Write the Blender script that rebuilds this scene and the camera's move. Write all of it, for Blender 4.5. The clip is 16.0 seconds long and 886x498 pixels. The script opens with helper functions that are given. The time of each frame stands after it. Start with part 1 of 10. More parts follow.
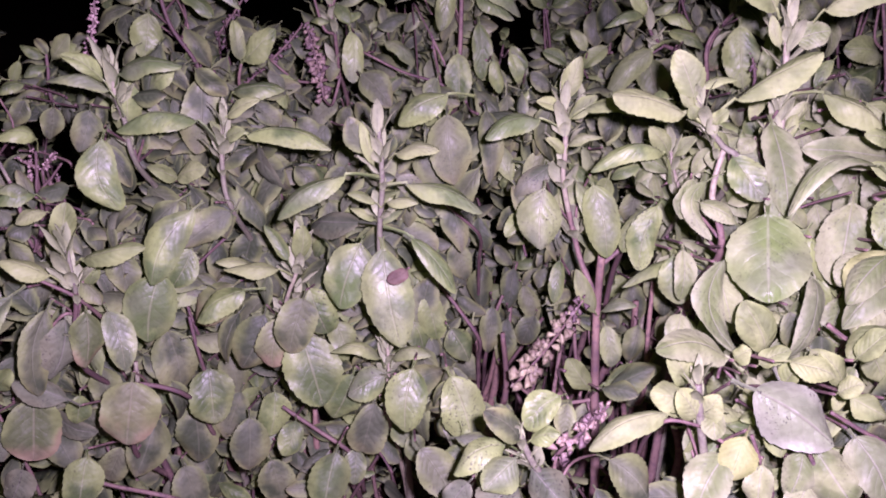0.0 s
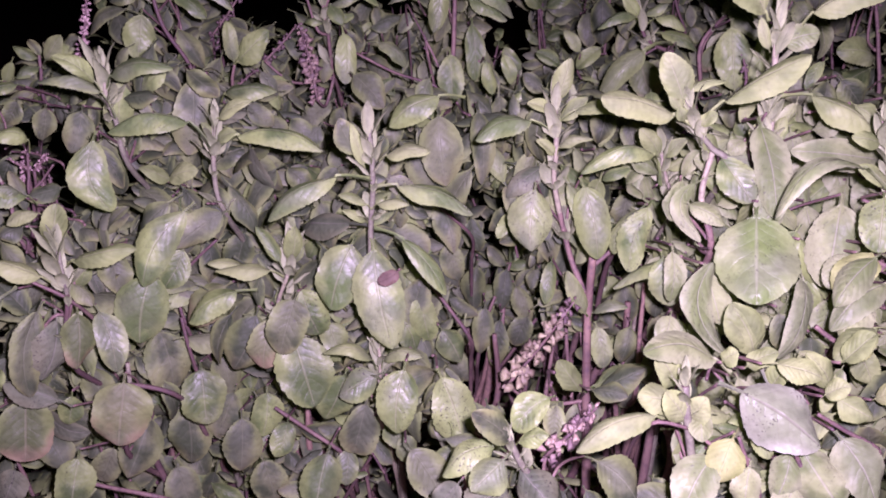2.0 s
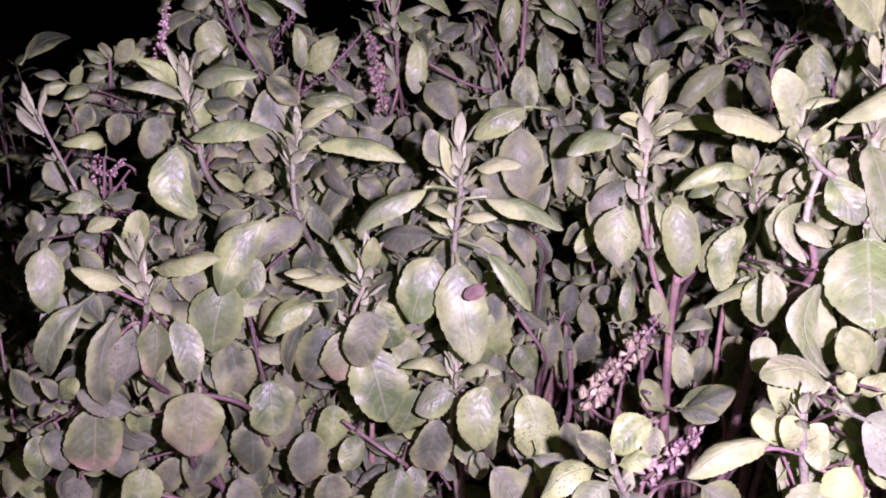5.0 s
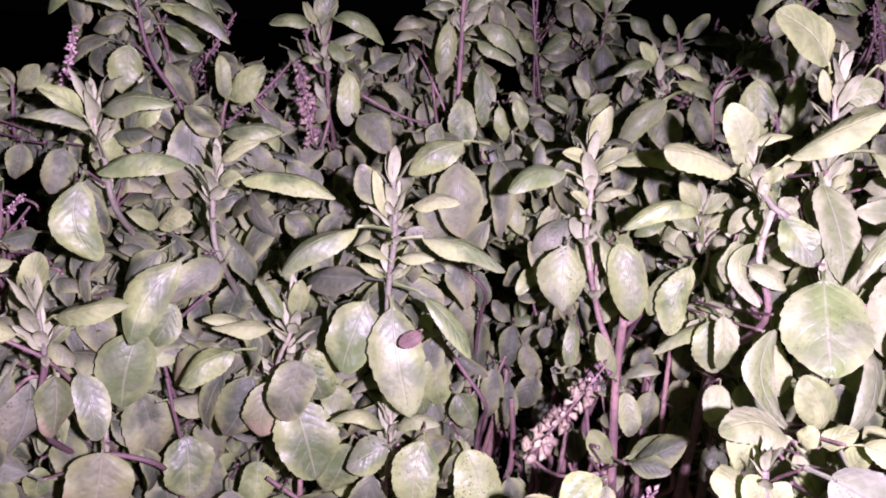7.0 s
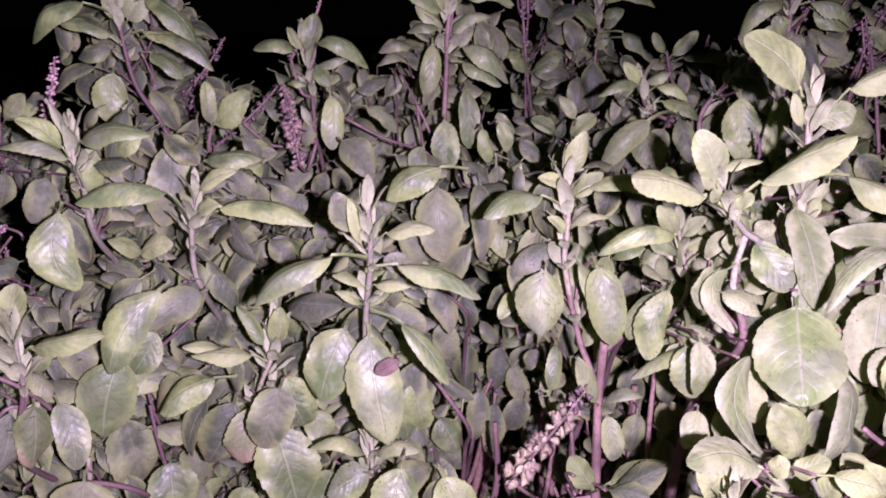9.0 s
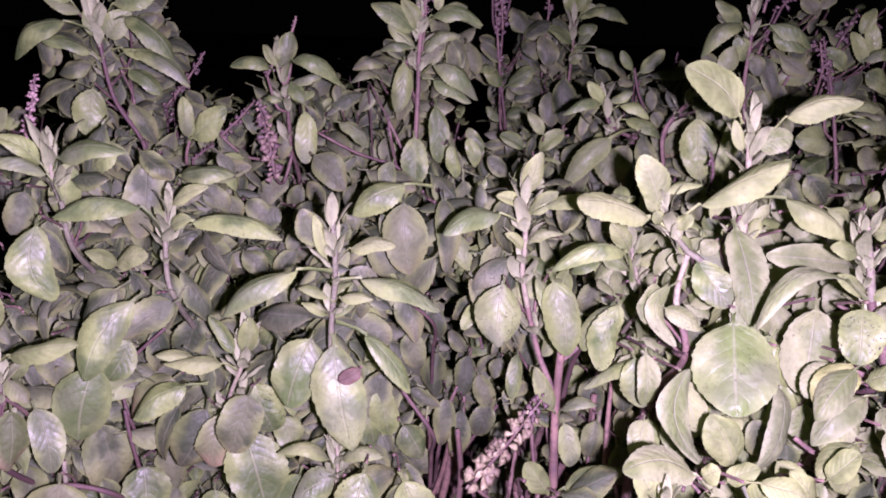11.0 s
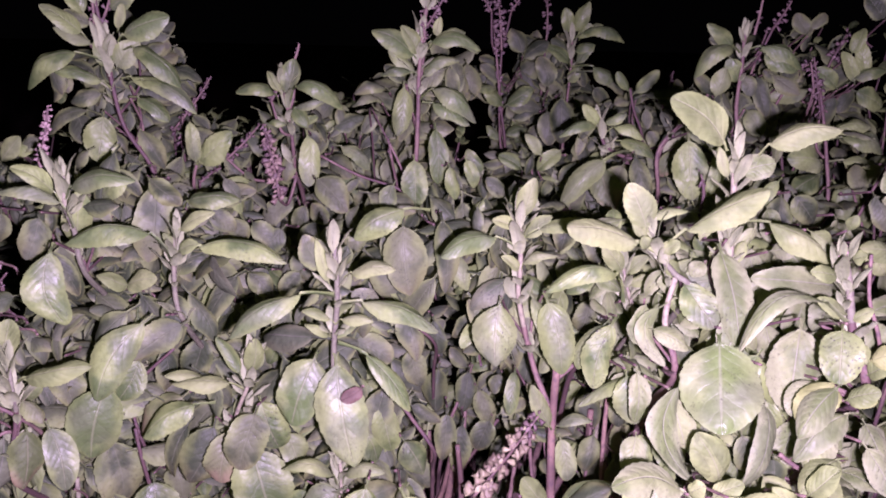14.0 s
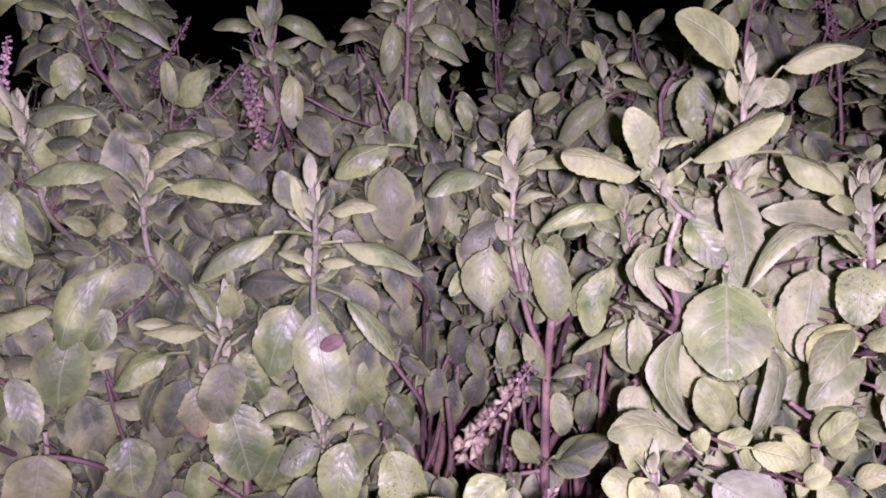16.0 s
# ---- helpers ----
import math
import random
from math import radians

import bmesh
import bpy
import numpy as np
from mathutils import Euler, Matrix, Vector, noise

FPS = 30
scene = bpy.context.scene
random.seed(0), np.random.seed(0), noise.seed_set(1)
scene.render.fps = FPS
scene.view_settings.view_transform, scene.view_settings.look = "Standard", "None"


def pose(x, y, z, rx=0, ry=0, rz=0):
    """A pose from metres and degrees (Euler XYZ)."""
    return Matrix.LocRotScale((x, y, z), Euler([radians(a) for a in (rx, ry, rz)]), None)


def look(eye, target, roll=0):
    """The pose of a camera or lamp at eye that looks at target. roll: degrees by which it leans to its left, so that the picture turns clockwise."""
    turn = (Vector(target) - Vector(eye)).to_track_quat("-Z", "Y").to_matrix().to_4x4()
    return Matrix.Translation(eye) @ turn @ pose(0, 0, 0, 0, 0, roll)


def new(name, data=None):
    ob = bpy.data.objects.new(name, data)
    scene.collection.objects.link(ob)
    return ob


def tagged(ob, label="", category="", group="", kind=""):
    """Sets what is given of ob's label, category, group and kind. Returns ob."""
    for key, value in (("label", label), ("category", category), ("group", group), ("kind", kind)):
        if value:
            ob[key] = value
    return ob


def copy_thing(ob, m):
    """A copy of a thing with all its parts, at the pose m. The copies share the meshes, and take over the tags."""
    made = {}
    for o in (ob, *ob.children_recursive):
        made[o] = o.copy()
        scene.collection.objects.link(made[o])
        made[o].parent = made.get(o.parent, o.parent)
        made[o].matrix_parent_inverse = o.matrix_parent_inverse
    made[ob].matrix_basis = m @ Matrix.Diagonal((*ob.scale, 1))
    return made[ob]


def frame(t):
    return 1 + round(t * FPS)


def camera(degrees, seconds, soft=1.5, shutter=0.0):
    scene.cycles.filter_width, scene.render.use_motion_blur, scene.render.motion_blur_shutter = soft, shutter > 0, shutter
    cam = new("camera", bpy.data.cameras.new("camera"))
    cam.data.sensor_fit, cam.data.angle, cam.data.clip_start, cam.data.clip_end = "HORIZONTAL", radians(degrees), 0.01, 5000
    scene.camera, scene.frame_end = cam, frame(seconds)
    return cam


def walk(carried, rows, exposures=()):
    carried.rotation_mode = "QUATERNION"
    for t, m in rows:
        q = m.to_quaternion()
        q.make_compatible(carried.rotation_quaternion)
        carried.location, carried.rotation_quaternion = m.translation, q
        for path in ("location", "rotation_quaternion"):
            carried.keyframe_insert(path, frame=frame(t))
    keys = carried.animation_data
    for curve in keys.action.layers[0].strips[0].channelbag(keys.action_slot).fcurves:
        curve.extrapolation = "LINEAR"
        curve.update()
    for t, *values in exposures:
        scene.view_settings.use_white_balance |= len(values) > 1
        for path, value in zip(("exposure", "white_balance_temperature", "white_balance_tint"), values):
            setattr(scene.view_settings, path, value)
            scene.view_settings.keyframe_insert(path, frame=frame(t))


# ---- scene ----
cam = camera(55.4, 16.0, soft=1.9)
METRES, EYE, TILT, LEAN, TURN = 0.25, 0.4, -18.0, 0.0, 0.0
ROWS = [
    (0.0, 0.0, 0.0, 0.0, -0.0, -0.0, 0.0),
    (0.5, 0.013, 0.022, -0.0151, 0.03, -0.51, -0.04),
    (1.0, 0.0133, 0.0211, -0.0118, 0.21, -0.38, -0.03),
    (1.5, 0.0166, 0.0112, -0.0026, -0.01, -0.3, -0.09),
    (2.0, 0.017, -0.0017, 0.0035, -0.01, -0.03, -0.03),
    (2.5, 0.0203, -0.0089, 0.0034, -0.13, 0.02, -0.02),
    (3.0, 0.0053, 0.0211, -0.0028, 0.17, -0.37, -0.1),
    (3.5, -0.0456, 0.0412, -0.0021, 1.61, -0.04, -0.6),
    (6.0, -0.1367, 0.0171, 0.0225, -1.73, 1.34, -1.53),
    (6.5, -0.1292, 0.0675, 0.0311, -3.16, 2.21, -1.32),
    (7.0, -0.1287, 0.1331, 0.033, -4.01, 2.78, -0.84),
    (7.5, -0.1237, 0.2039, 0.0373, -4.26, 3.18, -0.31),
    (8.0, -0.1139, 0.2599, 0.0309, -3.82, 3.19, -0.06),
    (8.5, -0.091, 0.1859, 0.0659, -3.21, 4.1, -0.13),
    (9.0, -0.065, 0.1289, 0.0615, -3.04, 3.46, -0.28),
    (9.5, -0.0496, 0.1148, 0.0595, -3.01, 3.27, -0.5),
    (10.0, -0.0351, 0.0954, 0.0632, -3.55, 3.35, -0.73),
    (12.5, -0.0036, 0.0351, 0.0993, -3.63, 3.87, -0.6),
    (13.0, -0.0007, 0.0431, 0.094, -3.98, 3.71, -0.62),
    (13.5, 0.0033, 0.0321, 0.0971, -3.77, 3.68, -0.63),
    (14.0, -0.0018, 0.0005, 0.1042, -3.08, 4.14, -0.28),
    (14.5, 0.0357, 0.0451, 0.071, -3.3, 2.55, -0.53),
    (15.0, 0.0572, 0.0617, 0.0616, -3.41, 2.17, -0.33),
    (15.5, 0.0444, 0.0882, 0.0573, -3.04, 2.23, -0.34),
    (16.0, 0.0345, 0.1083, 0.0564, -2.81, 2.12, -0.23),
]
EXPOSURES = [(0.0, -0.06), (1.5, -0.12), (2.5, -0.12), (3.0, -0.07), (3.5, 0.03), (4.5, 0.14), (6.0, 0.4), (7.5, 0.34), (8.5, 0.2), (10.0, 0.14), (12.5, 0.15), (14.5, 0.06), (15.5, -0.13), (16.0, -0.14)]
walk(cam, [(t, pose(0, 0, EYE, TILT, LEAN, TURN) @ pose(METRES * x, METRES * y, METRES * z, 90 + pitch, roll, yaw)) for t, x, y, z, yaw, pitch, roll in ROWS], EXPOSURES)

# ---- night sky and the torch beside the lens ----
world = bpy.data.worlds.new("night")
scene.world = world
world.use_nodes = True
world.node_tree.nodes["Background"].inputs["Color"].default_value = (0.35, 0.3, 0.4, 1)
world.node_tree.nodes["Background"].inputs["Strength"].default_value = 0.0015

torch = bpy.data.lights.new("phone_torch", "SPOT")
torch.energy = 26.2
torch.color = (1.2, 0.86, 1.54)
torch.spot_size = radians(150)
torch.spot_blend = 1.0
torch.shadow_soft_size = 0.005
torch_ob = new("phone_torch", torch)
torch_ob.matrix_world = look((0.02, 0.002, EYE + 0.013), (-0.03, 0.4, EYE - 0.11))


# ---- materials ----
class Nodes:
    """A short way to write node trees."""

    def __init__(self, name):
        self.mat = bpy.data.materials.new(name)
        self.mat.use_nodes = True
        self.tree = self.mat.node_tree
        self.bsdf = self.tree.nodes["Principled BSDF"]

    def put(self, where, value):
        if isinstance(value, bpy.types.NodeSocket):
            self.tree.links.new(value, where)
        elif isinstance(value, (tuple, list)) and len(value) == 3 and where.type == "RGBA":
            where.default_value = (*value, 1)
        else:
            where.default_value = value

    def math(self, op, a, b=0.0, c=0.0):
        n = self.tree.nodes.new("ShaderNodeMath")
        n.operation = op
        for i, v in enumerate((a, b, c)):
            self.put(n.inputs[i], v)
        return n.outputs[0]

    def mix(self, f, a, b, how="MIX"):
        n = self.tree.nodes.new("ShaderNodeMix")
        n.data_type, n.blend_type = "RGBA", how
        self.put(n.inputs[0], f)
        self.put(n.inputs[6], a)
        self.put(n.inputs[7], b)
        return n.outputs[2]

    def ramp(self, v, lo, hi, a=0.0, b=1.0):
        n = self.tree.nodes.new("ShaderNodeMapRange")
        n.interpolation_type = "SMOOTHSTEP"
        for i, x in enumerate((v, lo, hi, a, b)):
            self.put(n.inputs[i], x)
        return n.outputs[0]

    def noise(self, vec, scale, detail=3.0, rough=0.55):
        n = self.tree.nodes.new("ShaderNodeTexNoise")
        self.put(n.inputs["Vector"], vec)
        n.inputs["Scale"].default_value = scale
        n.inputs["Detail"].default_value = detail
        n.inputs["Roughness"].default_value = rough
        return n.outputs[0]

    def world_place(self):
        return self.tree.nodes.new("ShaderNodeNewGeometry").outputs["Position"]

    def uv(self):
        n = self.tree.nodes.new("ShaderNodeSeparateXYZ")
        self.tree.links.new(self.tree.nodes.new("ShaderNodeUVMap").outputs[0], n.inputs[0])
        return n.outputs[0], n.outputs[1]

    def chance(self):
        return self.tree.nodes.new("ShaderNodeObjectInfo").outputs["Random"]

    def island(self):
        return self.tree.nodes.new("ShaderNodeNewGeometry").outputs["Random Per Island"]

    def bump(self, height, strength, distance):
        n = self.tree.nodes.new("ShaderNodeBump")
        n.inputs["Strength"].default_value = strength
        n.inputs["Distance"].default_value = distance
        self.put(n.inputs["Height"], height)
        self.put(self.bsdf.inputs["Normal"], n.outputs[0])

    def thin(self, colour, share):
        """Lets part of the light through, as a leaf does."""
        n = self.tree.nodes.new("ShaderNodeBsdfTranslucent")
        self.put(n.inputs["Color"], colour)
        mix = self.tree.nodes.new("ShaderNodeMixShader")
        mix.inputs[0].default_value = share
        self.tree.links.new(self.bsdf.outputs[0], mix.inputs[1])
        self.tree.links.new(n.outputs[0], mix.inputs[2])
        self.tree.links.new(mix.outputs[0], self.tree.nodes["Material Output"].inputs[0])

    def done(self, colour, rough, specular=0.5):
        self.put(self.bsdf.inputs["Base Color"], colour)
        self.put(self.bsdf.inputs["Roughness"], rough)
        self.put(self.bsdf.inputs["Specular IOR Level"], specular)
        return self.mat


def leaf_material(name, low, high, vein, grey, dots=0.0, edge=0.0, rough=0.55, edge_colour=(0.2, 0.1, 0.06), specular=0.35, rim_colour=(0.268, 0.328, 0.118), tone_share=0.5):
    """A leaf: blotches of two greens, midrib and side veins, a grey bloom, dark specks of dirt and a browned rim."""
    m = Nodes(name)
    u, v = m.uv()
    place, rnd = m.world_place(), m.chance()
    across = m.math("ABSOLUTE", u)
    big, fine = m.noise(place, 55, 3), m.noise(place, 420, 4)
    colour = m.mix(m.ramp(m.math("ADD", big, m.math("MULTIPLY", m.math("SUBTRACT", rnd, 0.5), 0.3)), 0.4, 0.6), low, high)
    bloom = m.ramp(m.math("ADD", m.noise(place, 38, 2), m.math("MULTIPLY", m.math("SUBTRACT", m.math("FRACT", m.math("MULTIPLY", rnd, 7.31)), 0.5), 0.22)), 0.44, 0.66)
    colour = m.mix(m.math("MULTIPLY", bloom, grey), colour, (0.185, 0.205, 0.136))
    # some leaves are darker than others
    tone = m.math("FRACT", m.math("MULTIPLY", rnd, 13.7))
    colour = m.mix(m.ramp(tone, 0.1, 0.9, 0.0, tone_share), colour, m.mix(1.0, colour, (0.42, 0.46, 0.42), "MULTIPLY"))
    # the rim stays fresher than the middle
    fresh = m.ramp(m.math("ADD", across, m.math("MULTIPLY", m.math("SUBTRACT", big, 0.5), 1.6)), 0.35, 1.0)
    colour = m.mix(m.math("MULTIPLY", fresh, 0.65), colour, m.mix(0.8, colour, rim_colour))
    # side veins run forward from the midrib
    run = m.math("SUBTRACT", m.math("ADD", m.math("MULTIPLY", v, 6.5), m.math("MULTIPLY", big, 1.6)), m.math("MULTIPLY", m.math("POWER", across, 1.25), 2.1))
    gap = m.math("ABSOLUTE", m.math("SUBTRACT", m.math("FRACT", run), 0.5))
    side = m.math("MULTIPLY", m.ramp(gap, 0.09, 0.0), m.ramp(across, 0.95, 0.4))
    rib = m.ramp(across, 0.07, 0.015)
    lines = m.math("MAXIMUM", m.math("MULTIPLY", side, 0.16), m.math("MULTIPLY", rib, 0.6))
    colour = m.mix(m.math("MULTIPLY", lines, 0.5), colour, vein)
    colour = m.mix(m.math("MULTIPLY", m.ramp(fine, 0.4, 0.7), 0.22), colour, m.mix(1.0, colour, (0.45, 0.42, 0.42), "MULTIPLY"))
    if dots:
        speck = m.math("MULTIPLY", m.ramp(m.noise(place, 1050, 3), 0.6, 0.66), m.ramp(m.noise(place, 70, 2), 0.42, 0.6))
        colour = m.mix(m.math("MULTIPLY", speck, dots), colour, (0.03, 0.024, 0.026))
    if edge:
        rim = m.ramp(m.math("ADD", m.math("ADD", m.math("MULTIPLY", across, 0.3), m.math("MULTIPLY", v, 0.8)), m.math("MULTIPLY", big, 1.1)), 1.15, 1.6)
        colour = m.mix(m.math("MULTIPLY", rim, edge), colour, edge_colour)
    pillow = m.math("MULTIPLY", m.ramp(gap, 0.0, 0.45), m.ramp(across, 1.0, 0.6))
    relief = m.math("ADD", m.math("SUBTRACT", m.math("MULTIPLY", pillow, 0.1), m.math("MULTIPLY", lines, 0.45)), m.math("ADD", m.math("MULTIPLY", m.noise(place, 130, 2), 1.1), m.math("MULTIPLY", fine, 0.35)))
    m.bump(relief, 0.8, 0.0009)
    m.thin(m.mix(1.0, colour, (1.0, 1.05, 0.7), "MULTIPLY"), 0.4)
    return m.done(colour, m.ramp(m.noise(place, 160, 3), 0.3, 0.7, rough - 0.08, rough + 0.14), specular)


def stem_material(name, low, high, rough=0.62, dirt=0.65):
    m = Nodes(name)
    place = m.world_place()
    colour = m.mix(m.ramp(m.math("ADD", m.noise(place, 40, 3), m.math("MULTIPLY", m.math("SUBTRACT", m.chance(), 0.5), 0.5)), 0.35, 0.65), low, high)
    colour = m.mix(m.math("MULTIPLY", m.ramp(m.noise(place, 320, 4), 0.45, 0.68), dirt), colour, (0.055, 0.035, 0.042))
    m.bump(m.noise(place, 700, 4), 0.8, 0.0008)
    return m.done(colour, rough, 0.35)


def calyx_material(name, low, high, dry):
    m = Nodes(name)
    place = m.world_place()
    colour = m.mix(m.ramp(m.island(), 0.1, 0.9), low, high)
    colour = m.mix(m.math("MULTIPLY", m.ramp(m.noise(place, 300, 3), 0.4, 0.7), 0.5), colour, dry)
    m.bump(m.noise(place, 1200, 2), 0.5, 0.0004)
    return m.done(colour, 0.6)


LEAF = {
    "g": leaf_material("green_leaf", (0.115, 0.165, 0.0585), (0.252, 0.32, 0.115), (0.34, 0.36, 0.22), 0.5, 0.45, rough=0.48, specular=0.48),
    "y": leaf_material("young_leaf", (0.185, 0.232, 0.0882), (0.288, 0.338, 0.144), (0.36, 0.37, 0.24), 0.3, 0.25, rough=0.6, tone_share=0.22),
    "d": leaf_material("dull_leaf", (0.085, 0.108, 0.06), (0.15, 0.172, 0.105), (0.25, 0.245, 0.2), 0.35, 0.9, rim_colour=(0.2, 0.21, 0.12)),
    # greens darkened to put the shade inside the bush into the colour
    "k": leaf_material("shade_tinted_leaf", (0.068, 0.09, 0.0465), (0.156, 0.178, 0.093), (0.2, 0.22, 0.14), 0.4, 0.5, edge=0.12, tone_share=0.75),
    "s": leaf_material("specked_leaf", (0.1, 0.15, 0.0495), (0.24, 0.3, 0.117), (0.32, 0.32, 0.21), 0.6, 1.0, rough=0.44, specular=0.42),
    "r": leaf_material("browned_leaf", (0.125, 0.158, 0.063), (0.22, 0.24, 0.108), (0.28, 0.27, 0.18), 0.3, 0.5, edge=0.7, edge_colour=(0.23, 0.16, 0.11)),
    "p": leaf_material("purplish_leaf", (0.122, 0.152, 0.085), (0.192, 0.228, 0.132), (0.165, 0.12, 0.125), 0.35, 1.0, rough=0.42, rim_colour=(0.28, 0.29, 0.22), tone_share=0.1),
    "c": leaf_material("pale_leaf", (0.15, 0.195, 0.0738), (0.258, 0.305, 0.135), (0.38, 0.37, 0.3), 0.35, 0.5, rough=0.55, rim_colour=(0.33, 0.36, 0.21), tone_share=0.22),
    "w": leaf_material("broad_leaf", (0.14, 0.2, 0.063), (0.24, 0.305, 0.113), (0.33, 0.35, 0.24), 0.6, 0.5, rough=0.4, rim_colour=(0.27, 0.325, 0.14), specular=0.42, tone_share=0.0),
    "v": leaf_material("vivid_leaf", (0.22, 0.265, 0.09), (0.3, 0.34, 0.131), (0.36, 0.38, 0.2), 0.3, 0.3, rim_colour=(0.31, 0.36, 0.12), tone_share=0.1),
    "b": leaf_material("withered_leaf", (0.1, 0.066, 0.054), (0.16, 0.115, 0.09), (0.08, 0.045, 0.04), 0.1, 0.4, rough=0.7, rim_colour=(0.13, 0.078, 0.06)),
}
STEM = stem_material("purple_stem", (0.074, 0.046, 0.042), (0.142, 0.097, 0.08))
BUD = leaf_material("bud_leaf", (0.24, 0.275, 0.15), (0.35, 0.385, 0.235), (0.34, 0.35, 0.23), 0.1, rough=0.6, rim_colour=(0.33, 0.365, 0.19), tone_share=0.2)
STEM_PALE = stem_material("green_stem", (0.118, 0.118, 0.078), (0.205, 0.192, 0.128), 0.62, 0.5)
STEM_WOOD = stem_material("woody_stem", (0.08, 0.05, 0.042), (0.175, 0.116, 0.088), 0.7)
CALYX = {
    "fruit": calyx_material("dry_calyx", (0.12, 0.098, 0.062), (0.255, 0.235, 0.135), (0.13, 0.08, 0.07)),
    "purple": calyx_material("purple_calyx", (0.062, 0.04, 0.041), (0.12, 0.084, 0.076), (0.11, 0.07, 0.072)),
    "pink": calyx_material("pink_calyx", (0.18, 0.122, 0.112), (0.265, 0.2, 0.175), (0.2, 0.13, 0.15)),
    "seed": calyx_material("seed_calyx", (0.095, 0.065, 0.06), (0.24, 0.185, 0.135), (0.1, 0.06, 0.07)),
    "thin": calyx_material("small_calyx", (0.14, 0.09, 0.1), (0.24, 0.17, 0.17), (0.1, 0.07, 0.08)),
}


def soil_material():
    m = Nodes("soil")
    place = m.world_place()
    colour = m.mix(m.ramp(m.noise(place, 22, 6), 0.35, 0.65), (0.16, 0.088, 0.072), (0.27, 0.165, 0.13))
    colour = m.mix(m.ramp(m.noise(place, 140, 4), 0.5, 0.75), colour, (0.05, 0.03, 0.028))
    m.bump(m.noise(place, 90, 6), 1.0, 0.02)
    return m.done(colour, 0.9)


# ---- ground ----
def ground_sheet():
    bm = bmesh.new()
    edges = [-60, -20, -8, -4] + [-2 + 0.1 * i for i in range(41)] + [4, 8, 20, 60]
    grid = [[bm.verts.new((x, y, 0.02 * noise.noise((x * 3, y * 3, 0)) - 0.01)) for x in edges] for y in edges]
    for j in range(len(edges) - 1):
        for i in range(len(edges) - 1):
            bm.faces.new((grid[j][i], grid[j][i + 1], grid[j + 1][i + 1], grid[j + 1][i])).smooth = True
    me = bpy.data.meshes.new("ground")
    bm.to_mesh(me)
    bm.free()
    me.materials.append(soil_material())
    return tagged(new("ground", me), "reddish-brown bare soil under the basil bushes at night", "ground", kind="structure")


ground_sheet()


# ---- the kinds of parts ----
def mesh_of(name, verts, faces, material, uvs=None):
    me = bpy.data.meshes.new(name)
    me.from_pydata(verts, [], faces)
    if uvs:
        layer = me.uv_layers.new(name="UVMap")
        for loop in me.loops:
            layer.data[loop.index].uv = uvs[loop.vertex_index]
    me.polygons.foreach_set("use_smooth", [True] * len(me.polygons))
    me.materials.append(material)
    me.update()
    return me


def blade(arch, petiole, seed, verts, faces, uvs, at=None, rows=20, cols=4, acute=0.5, wide=0.45, bend=None, tent=False):
    """Adds one leaf, 1 long: a thin channelled petiole, then a blunt toothed blade, arched along its midrib, creased and rolled at the rim."""
    rng = random.Random(seed)
    first, sway = len(verts), rng.uniform(-0.06, 0.06)
    bend = sway if bend is None else bend
    crease, roll, wave, ph = rng.uniform(-0.55, -0.15) if tent else rng.uniform(-0.3, 0.4), rng.uniform(0.08, 0.36), rng.uniform(0.06, 0.24), rng.uniform(0, 6)
    lop, bulge, twist = rng.uniform(-0.1, 0.1), rng.uniform(0.02, 0.09), rng.uniform(-0.5, 0.5)
    fat, square, skew = rng.uniform(0.8, 1.06), rng.uniform(2.0, 2.7), rng.uniform(-0.1, 0.25) if tent else rng.uniform(-0.35, 0.25)
    teeth = (0.024 if rows > 30 else 0.02) * rng.uniform(0.6, 1.3)
    stalk = 3 if rows > 14 else 2

    def rise(v):
        return arch * (1 - abs(2 * v - 1) ** 2.4) * (1 + skew * (2 * v - 1))

    for j in range(rows + 1):
        k = (j - stalk) / (rows - stalk)
        b = 0.45 * k + 0.55 * (1 - math.cos(math.pi * k)) / 2 if j > stalk else 0.0
        v = petiole * j / stalk if j <= stalk else petiole + (1 - petiole) * b
        if b <= 0:
            half = 0.017 + 0.012 * (j == 0)
        else:
            blunt = max(1 - abs(2 * b ** fat - 1) ** square, 0) ** 0.62
            lance = max(math.sin(math.pi * b ** 0.85), 0) ** 0.85
            half = 0.5 * wide * (blunt * (1 - 0.7 * acute) + lance * 0.7 * acute)
            if b < 0.97:
                half *= 1 + teeth * (j % 4 / 1.5 - 1 if rows > 30 else j % 2 * 2 - 1)
            half = max(half, 0.013 * (1 - b))
        slope = math.atan2(rise(min(v + 0.02, 1)) - rise(max(v - 0.02, 0)), min(v + 0.02, 1) - max(v - 0.02, 0))
        turn = twist * (b - 0.35) if b > 0 else 0.0
        for i in range(cols + 1):
            u = 2 * i / cols - 1
            m = abs(u)
            if b <= 0:
                x, h = half * u, half * 1.5 * m
            else:
                x = half * u * (1 + lop * (1 if u > 0 else -1) * math.sin(math.pi * b) + bulge * math.sin(6.5 * b + ph + 1.7 * (u > 0)))
                h = half * (crease * m - roll * m ** 3 + wave * math.sin(9 * v + ph + 2.2 * u) * m * m + 0.12 * noise.noise((1.3 * u + ph, 2.6 * b, ph)))
                x, h = x * math.cos(turn) - h * math.sin(turn), x * math.sin(turn) + h * math.cos(turn)
            place = (x + bend * math.sin(math.pi * v), v - h * math.sin(slope), rise(v) + h * math.cos(slope))
            verts.append(tuple(at @ Vector(place)) if at else place)
            uvs.append((u, max(b, 0.0)))
    w = cols + 1
    for j in range(rows):
        for i in range(cols):
            a = first + j * w + i
            faces.append((a, a + 1, a + w + 1, a + w))


